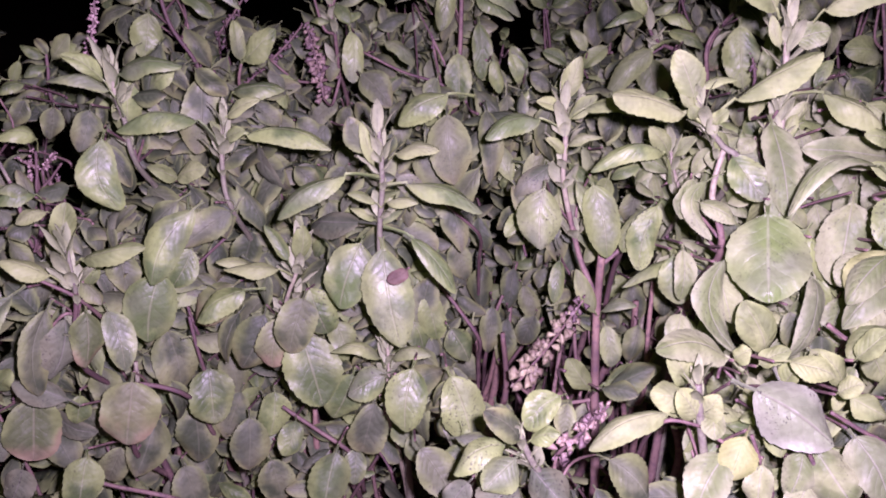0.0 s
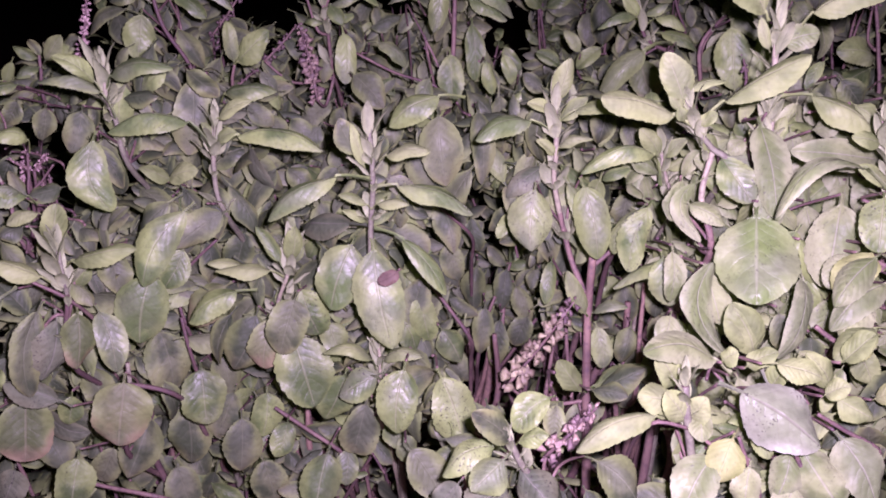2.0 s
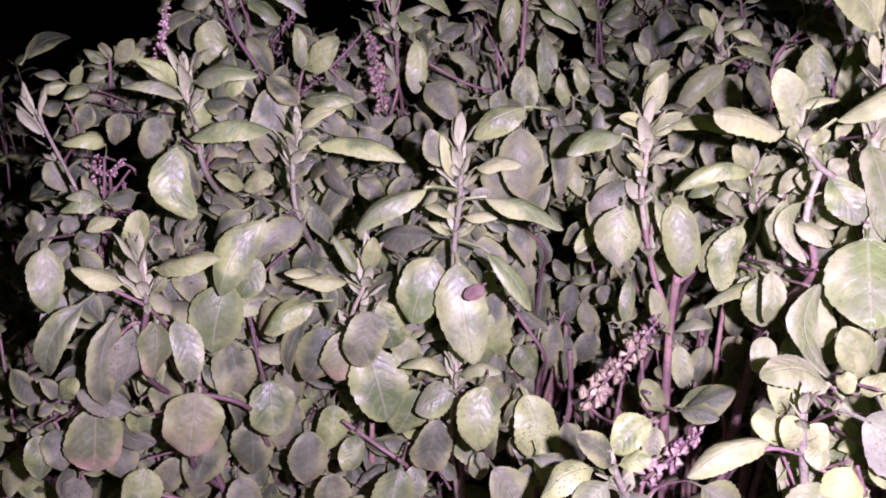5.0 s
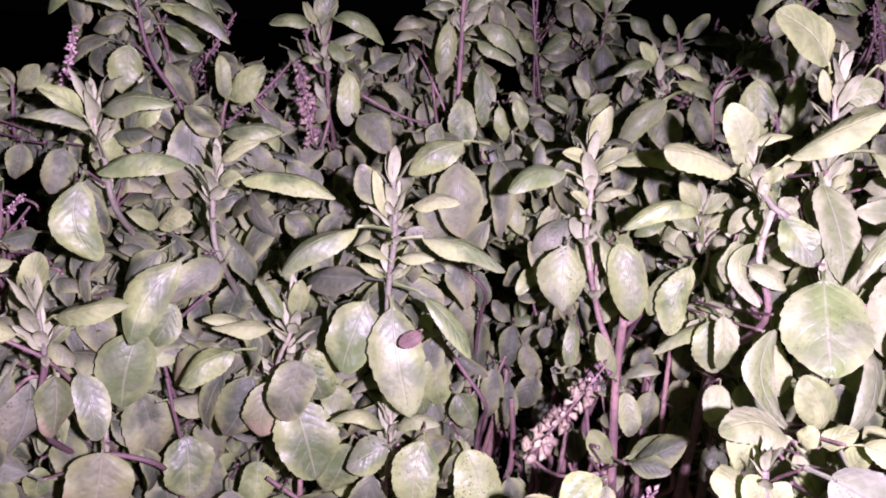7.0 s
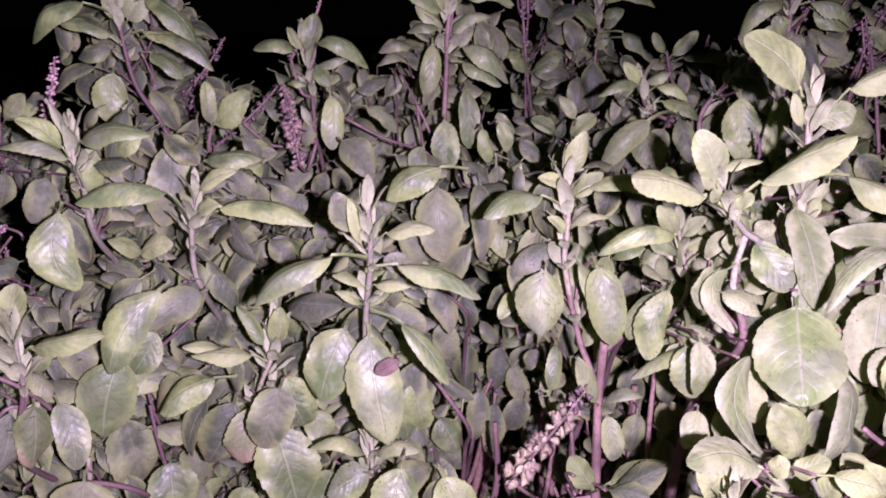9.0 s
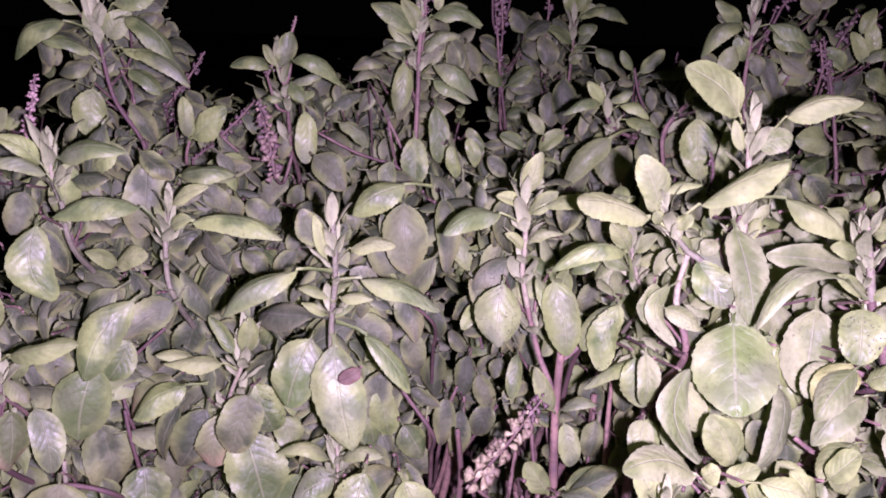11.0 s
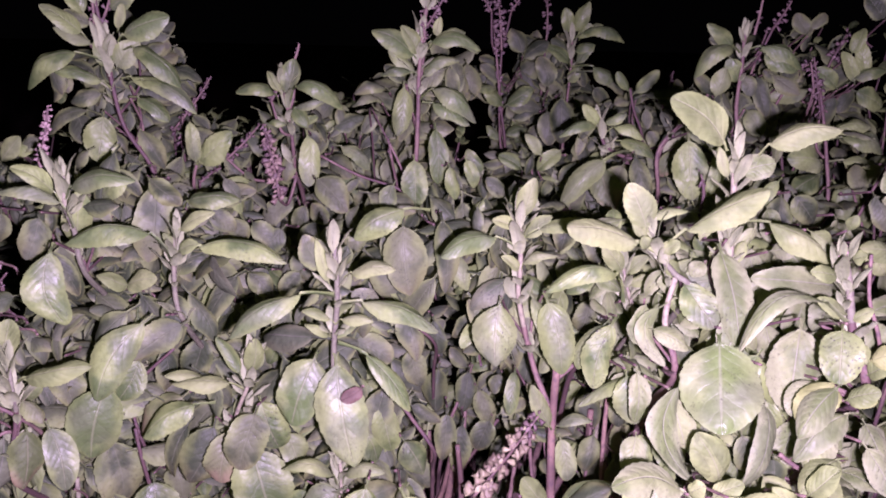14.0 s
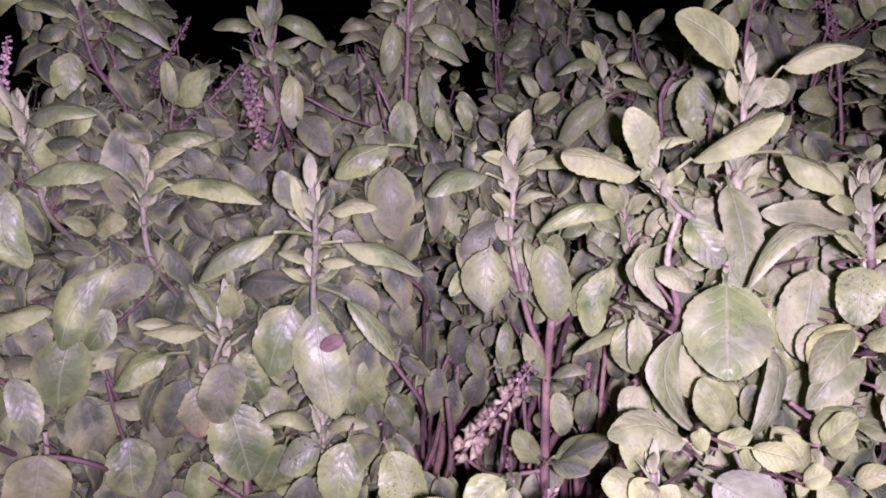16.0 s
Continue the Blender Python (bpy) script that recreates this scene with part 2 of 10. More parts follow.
MESHES = {}


def leaf_mesh(arch, petiole, kind, seed, acute, fine, wide, bend, tent):
    key = (arch, petiole, kind, seed, acute, wide, bend, tent) if fine else (round(arch / 0.04), round(petiole / 0.1), kind, seed % 4, round(acute * 4), round(wide / 0.05), tent)
    if key not in MESHES:
        verts, faces, uvs = [], [], []
        if fine:
            blade(arch, petiole, seed, verts, faces, uvs, None, 44, 8, acute, wide, bend, tent)
        else:
            blade(key[0] * 0.04, petiole, key[0] * 17 + key[3] * 5 + ord(kind), verts, faces, uvs, None, 20, 4, key[4] / 4, key[5] * 0.05, None, tent)
        MESHES[key] = mesh_of("leaf", verts, faces, LEAF[kind], uvs)
    return MESHES[key]


COUNT = {"leaf": 0}
FRONT = []
CLEAR = []


def keep_clear(place, radius):
    """Notes what shows in front, so that the leaves behind it do not grow across it."""
    CLEAR.append((*place, radius))


def in_the_way(place, radius):
    """Whether a leaf of that radius would stand before something noted, from the open side of the bed."""
    if len(CLEAR) != COUNT.get("known"):
        COUNT["known"] = len(CLEAR)
        data = np.array(CLEAR)
        data[:, 2] -= EYE
        COUNT["far"] = np.linalg.norm(data[:, :3], axis=1)
        COUNT["ways"] = data[:, :3] / COUNT["far"][:, None]
        COUNT["span"] = data[:, 3] / COUNT["far"]
    p = np.array((place[0], place[1], place[2] - EYE))
    away = np.linalg.norm(p)
    off = np.linalg.norm(COUNT["ways"] - p / away, axis=1)
    return bool(np.any((off < COUNT["span"] + 0.7 * radius / away) & (COUNT["far"] > away - 0.003)))


def under(parent, name, me, m=None):
    ob = new(name, me)
    ob.parent = parent
    ob.matrix_parent_inverse = Matrix.Translation(-parent.location)
    if m is not None:
        ob.matrix_basis = m
    return ob


def leaf_frame(base, tip, normal):
    base, tip = Vector(base), Vector(tip)
    along = tip - base
    size = along.length
    along = along / size
    n = Vector(normal)
    n = (n - n.dot(along) * along).normalized()
    across = along.cross(n)
    m = Matrix.Identity(4)
    m.col[0][:3], m.col[1][:3], m.col[2][:3], m.col[3][:3] = across * size, along * size, n * size, base
    return m


def leaf(shoot, base, tip, width, normal, arch, kind, petiole=0.12, acute=0.0, fine=False, bend=None):
    """One leaf of a shoot, from where its petiole leaves the stem to its tip."""
    COUNT["leaf"] += 1
    if shoot.get("label", "").find("deep inside") < 0:
        FRONT.append((shoot, Vector(base), Vector(tip), width))
        keep_clear((Vector(base) + Vector(tip)) / 2, 0.2 * ((Vector(tip) - Vector(base)).length + width))
    return under(shoot, "leaf", leaf_mesh(arch, petiole, kind, COUNT["leaf"], acute, fine, width / (Vector(tip) - Vector(base)).length, bend, normal[2] > 0.45 and abs(tip[2] - base[2]) < 0.6 * (Vector(tip) - Vector(base)).length), leaf_frame(base, tip, normal))


def tube(points, radii, sides=7):
    """A smooth tapering rod through the points."""
    pts = [Vector(p) for p in points]
    fine, rad = [], []
    for k in range(len(pts) - 1):
        p0, p1, p2, p3 = pts[max(k - 1, 0)], pts[k], pts[k + 1], pts[min(k + 2, len(pts) - 1)]
        for s in range(5):
            t = s / 5
            fine.append(0.5 * (2 * p1 + (p2 - p0) * t + (2 * p0 - 5 * p1 + 4 * p2 - p3) * t * t + (3 * p1 - p0 - 3 * p2 + p3) * t ** 3))
            rad.append(radii[k] * (1 - t) + radii[k + 1] * t)
    fine.append(pts[-1])
    rad.append(radii[-1])
    verts, faces = [], []
    side = Vector((1, 0, 0))
    for k, p in enumerate(fine):
        way = (fine[min(k + 1, len(fine) - 1)] - fine[max(k - 1, 0)]).normalized()
        side = (side - side.dot(way) * way).normalized()
        other = way.cross(side)
        r = rad[k] * (1 + 0.1 * noise.noise(p * 160))
        for i in range(sides):
            a = 2 * math.pi * i / sides
            verts.append(tuple(p + r * (math.cos(a) * side + math.sin(a) * other)))
    for k in range(len(fine) - 1):
        for i in range(sides):
            a, b = k * sides + i, k * sides + (i + 1) % sides
            faces.append((a, b, b + sides, a + sides))
    faces.append(tuple(range(sides))[::-1])
    faces.append(tuple(range((len(fine) - 1) * sides, len(fine) * sides)))
    return verts, faces


def shoot(label, points, radius, material=None):
    """A basil shoot: its stem from the tip through the nodes, then down to the soil."""
    pts = [Vector(p) for p in points]
    low = pts[-1]
    for p, q in zip(pts, pts[1:]):
        for k in range(6):
            keep_clear(p.lerp(q, k / 6), 0.002)
    root = Vector((low.x * 0.9 + 0.01, low.y + 0.09, 0.0))
    pts += [low + Vector((0.002, 0.05, -0.05)), low.lerp(root, 0.6) + Vector((0, 0.02, 0)), root]
    n = len(points)
    radii = [radius * (0.8 + 0.2 * k / (n - 1)) for k in range(n)] + [radius * 1.3, radius * 1.7, radius * 2.2]
    base = new("basil_shoot")
    base.location = root
    tagged(base, label, "plant", "shoots of the basil bush")
    base.empty_display_size = 0.02
    verts, faces = tube([p for p in pts], radii)
    me = mesh_of("stem", verts, faces, material or (STEM_WOOD if radius > 0.002 else STEM))
    me.materials.append(STEM_WOOD if radius > 0.002 else STEM_PALE)
    me.polygons.foreach_set("material_index", [1 if k < 20 * (n - 1) and pts[0].y < 0.46 else 0 for k in range(len(faces))])
    under(base, "stem", me)
    return base


def twig(parent, points, radius, material=None):
    n = len(points)
    if radius > 0.001:
        for p, q in zip(points, points[1:]):
            for k in range(5):
                keep_clear(Vector(p).lerp(Vector(q), k / 5), 0.001)
    verts, faces = tube(points, [radius * (0.8 + 0.3 * k / (n - 1)) for k in range(n)])
    return under(parent, "side_branch", mesh_of("side_branch", verts, faces, material or (STEM_WOOD if radius > 0.0014 else STEM)))


def axils(parent, points, size):
    """Short young leaves in the axils down the upper stem."""
    rng = random.Random(round(points[0][0] * 9000) + 3)
    verts, faces, uvs = [], [], []
    pts = [Vector(p) for p in points]
    run, turn = size * 0.9, rng.uniform(0, 3)
    for p, q in zip(pts, pts[1:]):
        way, length = (q - p).normalized(), (q - p).length
        while run < length:
            at = p + way * run
            for k in range(4):
                a = turn + k * math.pi / 2 + rng.uniform(-0.4, 0.4)
                out = Vector((math.cos(a), math.sin(a), 0))
                up, reach = -way, size * rng.uniform(0.35, 0.75)
                wide = rng.uniform(0.4, 1.0)
                base = at + out * 0.0012
                blade(0.12, 0.12, rng.randint(0, 999), verts, faces, uvs, leaf_frame(base, base + (up + out * wide).normalized() * reach, up * wide - out), 12, 4, 0.5, rng.uniform(0.34, 0.5))
            turn += 0.8
            run += size * rng.uniform(0.9, 1.3)
        run -= length
    return under(parent, "axil_leaves", mesh_of("axil_leaves", verts, faces, BUD, uvs))


def bud(parent, place, size, lean=(0, 0, 1)):
    """The growing tip: a tuft of small upright leaves round two buds."""
    rng = random.Random(round(place[0] * 9000) + round(place[2] * 700))
    verts, faces, uvs = [], [], []
    up = Vector(lean).normalized()
    turn = rng.uniform(-0.3, 0.3)
    # pairs from the tip downwards: height on the stem, how far they open, length, width
    pairs = ((0.4, 0.1, 0.5, 0.26), (0.28, 0.3, 0.75, 0.28), (0.05, 0.45, 0.95, 0.3), (-0.3, 0.65, 0.9, 0.31), (-0.65, 0.85, 0.7, 0.34), (-1.0, 1.0, 0.5, 0.36))
    for k, (rise, opened, long, wide) in enumerate(pairs):
        for half in range(2):
            a = turn + k * math.pi / 2 + half * math.pi + rng.uniform(-0.35, 0.35)
            out = Vector((math.cos(a), math.sin(a), 0))
            open_by, reach = opened * rng.uniform(0.7, 1.4), size * long * rng.uniform(0.75, 1.3)
            base = Vector(place) + up * size * rise + out * 0.0006
            tip = base + (up + out * open_by).normalized() * reach
            blade(0.1, 0.05, rng.randint(0, 999), verts, faces, uvs, leaf_frame(base, tip, up * open_by - out), 14, 4, 0.8, wide * 0.95)
    return under(parent, "leaf_bud", mesh_of("leaf_bud", verts, faces, BUD, uvs))


def spike(parent, base, tip, width, kind):
    """A flower spike: a thin axis with whorls of cup-shaped calyces."""
    rng = random.Random(round(base[0] * 9000) + round(tip[2] * 9000))
    base, tip = Vector(base), Vector(tip)
    for k in range(9):
        keep_clear(base.lerp(tip, k / 8), width * 0.5)
    way = tip - base
    size = way.length
    way = way / size
    side = way.orthogonal().normalized()
    other = way.cross(side)
    verts, faces = tube([base, base.lerp(tip, 0.5) + side * size * 0.03, tip], [0.0009, 0.0008, 0.0005], 6)
    axis = under(parent, "flower_spike", mesh_of("flower_spike", verts, faces, STEM))
    step = {"fruit": 0.0044, "seed": 0.0038, "purple": 0.0052, "pink": 0.0026, "thin": 0.0065}[kind]
    missing = {"fruit": 0.2, "seed": 0.15, "purple": 0.35, "pink": 0.0, "thin": 0.3}[kind]
    rings = max(3, int(size / step))
    for r in range(rings):
        verts, faces = [], []
        f = (r + 0.5) / rings
        centre = base.lerp(tip, f) + side * size * 0.03 * math.sin(math.pi * f)
        for k in range(7):
            if rng.random() < missing:
                continue
            reach = width * 0.5 * (1 - 0.5 * f ** 3) * rng.uniform(0.5, 1.05)
            a = k * math.pi / 3.5 + r * 0.7 + rng.uniform(-0.4, 0.4)
            out = (math.cos(a) * side + math.sin(a) * other + way * rng.uniform(-1.0, 0.9)).normalized()
            u = out.orthogonal().normalized()
            w = out.cross(u)
            first, start = len(verts), centre + way * step * rng.uniform(-0.8, 0.8)
            for d, g in ((0.25, 0.05), (0.5, 0.2), (0.78, 0.29), (1.05, 0.31), (0.75, 0.15)):
                for q in range(6):
                    b = q * math.pi / 3
                    rr = reach * g * (1.3 if q in (0, 3) and d > 1 else 1)
                    verts.append(tuple(start + out * reach * (d + (0.15 if q == 0 and d > 1 else 0)) + rr * (math.cos(b) * u + 0.8 * math.sin(b) * w)))
            for j in range(4):
                for q in range(6):
                    c, e = first + j * 6 + q, first + j * 6 + (q + 1) % 6
                    faces.append((c, e, e + 6, c + 6))
            faces.append(tuple(first + 24 + q for q in range(6)))
        if verts:
            look_of = CALYX["purple"] if kind == "fruit" and f > 0.82 else CALYX[kind]
            under(axis, "calyx_whorl", mesh_of("calyx_whorl", verts, faces, look_of), Matrix.Identity(4)).matrix_parent_inverse = Matrix.Identity(4)
    return axis


# ---- the shoots that stand in front ----

# leaves of kind k further back have the bush's shade in their colour
# centre
s = shoot("upright basil shoot with a pale bud and a brown-spotted leaf", [(-0.0293, 0.3780, 0.3386), (-0.0281, 0.3780, 0.3207), (-0.0282, 0.3800, 0.3054), (-0.0301, 0.3840, 0.2838), (-0.0298, 0.3900, 0.2549)], 0.0015, STEM_PALE)
axils(s, [(-0.0293, 0.3780, 0.3386), (-0.0281, 0.3780, 0.3207), (-0.0282, 0.3800, 0.3054), (-0.0301, 0.3840, 0.2838)], 0.0240)
bud(s, (-0.0292, 0.3770, 0.3257), 0.0207, (-0.06, -0.10, 1.30))
leaf(s, (-0.0319, 0.3840, 0.3216), (-0.0430, 0.3800, 0.3390), 0.0123, (0.38, -0.93, -0.03), 0.05, "k", 0.12, 0.10, True, -0.10)
leaf(s, (-0.0241, 0.3770, 0.3198), (-0.0014, 0.3700, 0.3257), 0.0096, (-0.36, -0.46, 0.82), 0.22, "y", 0.20, 0.00, True)
leaf(s, (-0.0317, 0.3800, 0.3153), (-0.0374, 0.3780, 0.3373), 0.0058, (0.47, -0.88, 0.04), 0.12, "y", 0.12, 0.50, True)
leaf(s, (-0.0298, 0.3780, 0.3104), (-0.0740, 0.3620, 0.2960), 0.0128, (-0.07, -0.56, 0.82), 0.29, "g", 0.30, 0.00, True, -0.04)
leaf(s, (-0.0288, 0.3780, 0.3065), (0.0180, 0.3660, 0.2980), 0.0121, (0.03, -0.44, 0.90), 0.14, "g", 0.25, 0.00, True, -0.04)
leaf(s, (-0.0294, 0.3800, 0.2966), (-0.0438, 0.3750, 0.3048), 0.0054, (0.54, -0.60, 0.59), 0.16, "y", 0.20, 0.50, True)
leaf(s, (-0.0282, 0.3800, 0.2967), (-0.0110, 0.3720, 0.3010), 0.0072, (-0.41, -0.44, 0.80), 0.21, "y", 0.20, 0.50, True)
leaf(s, (-0.0308, 0.3850, 0.2874), (-0.0433, 0.3800, 0.2966), 0.0051, (0.62, -0.58, 0.52), 0.16, "y", 0.20, 0.50, True)
leaf(s, (-0.0376, 0.3880, 0.2808), (-0.0500, 0.3780, 0.2470), 0.0230, (0.08, -0.96, 0.26), 0.10, "s", 0.12, 0.10, True, 0.04)
leaf(s, (-0.0290, 0.3820, 0.2814), (-0.0198, 0.3660, 0.2317), 0.0231, (0.07, -0.95, 0.32), 0.09, "g", 0.10, 0.10, True, 0.03)
leaf(s, (-0.0283, 0.3840, 0.2851), (0.0060, 0.3720, 0.2570), 0.0105, (0.40, -0.62, 0.67), 0.19, "g", 0.30, 0.10, True, -0.02)
twig(s, [(0.0113, 0.4208, 0.3403), (0.0146, 0.4469, 0.3319), (0.0186, 0.4443, 0.3304)], 0.0007)
leaf(s, (0.0150, 0.4200, 0.3420), (-0.0220, 0.4100, 0.3300), 0.0149, (0.04, -0.75, 0.66), 0.25, "g", 0.33, 0.00, True, 0.04)
leaf(s, (-0.0298, 0.3900, 0.2857), (-0.0684, 0.4200, 0.2769), 0.0143, (-0.59, -0.60, 0.53), 0.15, "d", 0.20, 0.00, True)
twig(s, [(-0.0157, 0.3688, 0.2709), (-0.0221, 0.3939, 0.2597), (-0.0298, 0.3900, 0.2549)], 0.0007)
leaf(s, (-0.0157, 0.3680, 0.2709), (-0.0255, 0.3630, 0.2663), 0.0068, (0.24, -0.87, 0.43), 0.15, "b", 0.12, 0.00, True)

# leftmid
s = shoot("green basil shoot with two broad arching leaves and pale tip", [(-0.1075, 0.4130, 0.3348), (-0.1095, 0.4130, 0.3206), (-0.1104, 0.4150, 0.2975), (-0.1074, 0.4200, 0.2823)], 0.0014, STEM_PALE)
axils(s, [(-0.1075, 0.4130, 0.3348), (-0.1095, 0.4130, 0.3206), (-0.1104, 0.4150, 0.2975), (-0.1074, 0.4200, 0.2823)], 0.0240)
bud(s, (-0.1083, 0.4120, 0.3234), 0.0198, (0.14, -0.10, 1.29))
leaf(s, (-0.1111, 0.4140, 0.3177), (-0.1560, 0.4000, 0.3290), 0.0148, (0.33, -0.39, 0.86), 0.34, "g", 0.27, 0.00, True, 0.01)
leaf(s, (-0.1078, 0.4140, 0.3178), (-0.0540, 0.4050, 0.3190), 0.0138, (-0.06, -0.49, 0.87), 0.16, "g", 0.22, 0.00, True, -0.09)
leaf(s, (-0.1077, 0.4130, 0.3310), (-0.0869, 0.4050, 0.3436), 0.0076, (-0.54, -0.72, 0.43), 0.14, "y", 0.20, 0.50, True)
leaf(s, (-0.1067, 0.4100, 0.3226), (-0.0954, 0.4050, 0.3284), 0.0074, (-0.52, -0.78, 0.35), 0.13, "y", 0.12, 0.50, True)
leaf(s, (-0.1098, 0.4130, 0.3232), (-0.1136, 0.4100, 0.3323), 0.0048, (0.66, -0.75, 0.03), 0.12, "y", 0.12, 0.50, True)
twig(s, [(-0.1124, 0.4508, 0.3365), (-0.1158, 0.4770, 0.3263), (-0.1199, 0.4744, 0.3228)], 0.0007)
leaf(s, (-0.1124, 0.4500, 0.3365), (-0.0814, 0.4400, 0.3434), 0.0120, (-0.36, -0.69, 0.62), 0.31, "g", 0.20, 0.00, True)
twig(s, [(-0.1259, 0.4458, 0.3540), (-0.1255, 0.4713, 0.3481), (-0.1251, 0.4679, 0.3499)], 0.0007)
leaf(s, (-0.1259, 0.4450, 0.3540), (-0.1304, 0.4400, 0.3097), 0.0206, (0.27, -0.96, 0.08), 0.10, "k", 0.12, 0.10, True)
twig(s, [(-0.1270, 0.4358, 0.3559), (-0.1298, 0.4617, 0.3487), (-0.1332, 0.4587, 0.3488)], 0.0007)
leaf(s, (-0.1270, 0.4350, 0.3559), (-0.1092, 0.4300, 0.3418), 0.0115, (0.17, -0.84, 0.51), 0.16, "k", 0.12, 0.10, True)
twig(s, [(-0.1050, 0.4708, 0.3333), (-0.1077, 0.4959, 0.3263), (-0.1110, 0.4920, 0.3267)], 0.0007)
leaf(s, (-0.1050, 0.4700, 0.3333), (-0.0906, 0.4700, 0.3202), 0.0111, (0.28, -0.91, 0.31), 0.16, "k", 0.12, 0.10, True)

# left
s = shoot("basil shoot with yellow-green top leaves and a pink flower spike", [(-0.1579, 0.4100, 0.3596), (-0.1583, 0.4100, 0.3448), (-0.1568, 0.4150, 0.3313), (-0.1553, 0.4200, 0.3093)], 0.0014, STEM_PALE)
axils(s, [(-0.1579, 0.4100, 0.3596), (-0.1583, 0.4100, 0.3448), (-0.1568, 0.4150, 0.3313), (-0.1553, 0.4200, 0.3093)], 0.0240)
bud(s, (-0.1587, 0.4100, 0.3510), 0.0192, (0.02, -0.10, 1.30))
leaf(s, (-0.1609, 0.4100, 0.3473), (-0.1777, 0.4000, 0.3647), 0.0095, (0.75, -0.48, 0.45), 0.16, "g", 0.20, 0.10, True)
leaf(s, (-0.1565, 0.4100, 0.3486), (-0.1214, 0.4000, 0.3594), 0.0127, (-0.39, -0.68, 0.63), 0.26, "g", 0.20, 0.00, True)
leaf(s, (-0.1567, 0.4120, 0.3339), (-0.1859, 0.4000, 0.3527), 0.0106, (0.60, -0.35, 0.72), 0.33, "g", 0.30, 0.00, True)
twig(s, [(-0.1587, 0.3958, 0.3307), (-0.1572, 0.4223, 0.3170), (-0.1553, 0.4200, 0.3093)], 0.0007)
leaf(s, (-0.1587, 0.3950, 0.3307), (-0.1540, 0.3880, 0.2930), 0.0193, (0.36, -0.91, 0.21), 0.08, "g", 0.12, 0.10, True, 0.18)
twig(s, [(-0.1810, 0.4358, 0.3366), (-0.1800, 0.4616, 0.3306), (-0.1787, 0.4586, 0.3321)], 0.0007)
leaf(s, (-0.1810, 0.4350, 0.3366), (-0.1883, 0.4300, 0.3131), 0.0152, (0.37, -0.93, 0.08), 0.10, "k", 0.12, 0.10, True)
twig(s, [(-0.1589, 0.4308, 0.3391), (-0.1573, 0.4415, 0.3217), (-0.1553, 0.4200, 0.3093)], 0.0007)
leaf(s, (-0.1589, 0.4300, 0.3391), (-0.1363, 0.4200, 0.3436), 0.0107, (-0.42, -0.70, 0.57), 0.16, "k", 0.20, 0.00, True)
twig(s, [(-0.1530, 0.4408, 0.3416), (-0.1556, 0.4673, 0.3302), (-0.1589, 0.4652, 0.3252)], 0.0007)
leaf(s, (-0.1530, 0.4400, 0.3416), (-0.1347, 0.4300, 0.3551), 0.0117, (-0.53, -0.84, 0.09), 0.13, "g", 0.12, 0.00, True)
twig(s, [(-0.1530, 0.4408, 0.3239), (-0.1540, 0.4470, 0.3133), (-0.1553, 0.4200, 0.3093)], 0.0007)
leaf(s, (-0.1530, 0.4400, 0.3239), (-0.1674, 0.4400, 0.3099), 0.0114, (-0.28, -0.92, 0.28), 0.13, "k", 0.12, 0.10, True)
twig(s, [(-0.1852, 0.4500, 0.3605), (-0.1872, 0.4640, 0.3288), (-0.1901, 0.4720, 0.3071)], 0.0010)
spike(s, (-0.1852, 0.4500, 0.3605), (-0.1782, 0.4500, 0.3886), 0.0065, "pink")
twig(s, [(-0.2172, 0.5008, 0.3574), (-0.2202, 0.5259, 0.3460), (-0.2238, 0.5220, 0.3409)], 0.0007)
leaf(s, (-0.2172, 0.5000, 0.3574), (-0.2040, 0.5000, 0.3666), 0.0092, (-0.19, -0.94, 0.28), 0.13, "k", 0.12, 0.00, True)
twig(s, [(-0.2172, 0.5008, 0.3574), (-0.2142, 0.5259, 0.3460), (-0.2105, 0.5220, 0.3410)], 0.0007)
leaf(s, (-0.2172, 0.5000, 0.3574), (-0.2268, 0.5000, 0.3638), 0.0070, (0.41, -0.68, 0.61), 0.16, "k", 0.12, 0.00, True)

# topleft
s = shoot("tall basil shoot with purple stem and drooping green leaves", [(-0.1724, 0.5100, 0.4612), (-0.1713, 0.5100, 0.4431), (-0.1672, 0.5100, 0.4153), (-0.1655, 0.5100, 0.3994), (-0.1599, 0.5100, 0.3727), (-0.1475, 0.5150, 0.3493), (-0.1438, 0.5200, 0.3280)], 0.0013)
axils(s, [(-0.1724, 0.5100, 0.4612), (-0.1713, 0.5100, 0.4431), (-0.1672, 0.5100, 0.4153), (-0.1655, 0.5100, 0.3994)], 0.0240)
bud(s, (-0.1662, 0.5080, 0.4081), 0.0234, (-0.06, -0.10, 1.30))
leaf(s, (-0.1692, 0.5100, 0.4086), (-0.2084, 0.5000, 0.3934), 0.0151, (-0.05, -0.77, 0.63), 0.43, "g", 0.25, 0.00, True)
leaf(s, (-0.1584, 0.5100, 0.4147), (-0.1236, 0.5000, 0.3962), 0.0140, (0.21, -0.63, 0.75), 0.31, "g", 0.20, 0.00, True)
leaf(s, (-0.1659, 0.5100, 0.3935), (-0.1938, 0.5000, 0.4040), 0.0095, (0.46, -0.58, 0.67), 0.21, "g", 0.20, 0.00, True)
leaf(s, (-0.1697, 0.5120, 0.3910), (-0.1894, 0.5100, 0.3859), 0.0116, (-0.03, -0.89, 0.45), 0.16, "k", 0.12, 0.00, True)
leaf(s, (-0.1601, 0.5120, 0.3989), (-0.1249, 0.5050, 0.3926), 0.0090, (0.01, -0.65, 0.76), 0.18, "g", 0.20, 0.00, True)
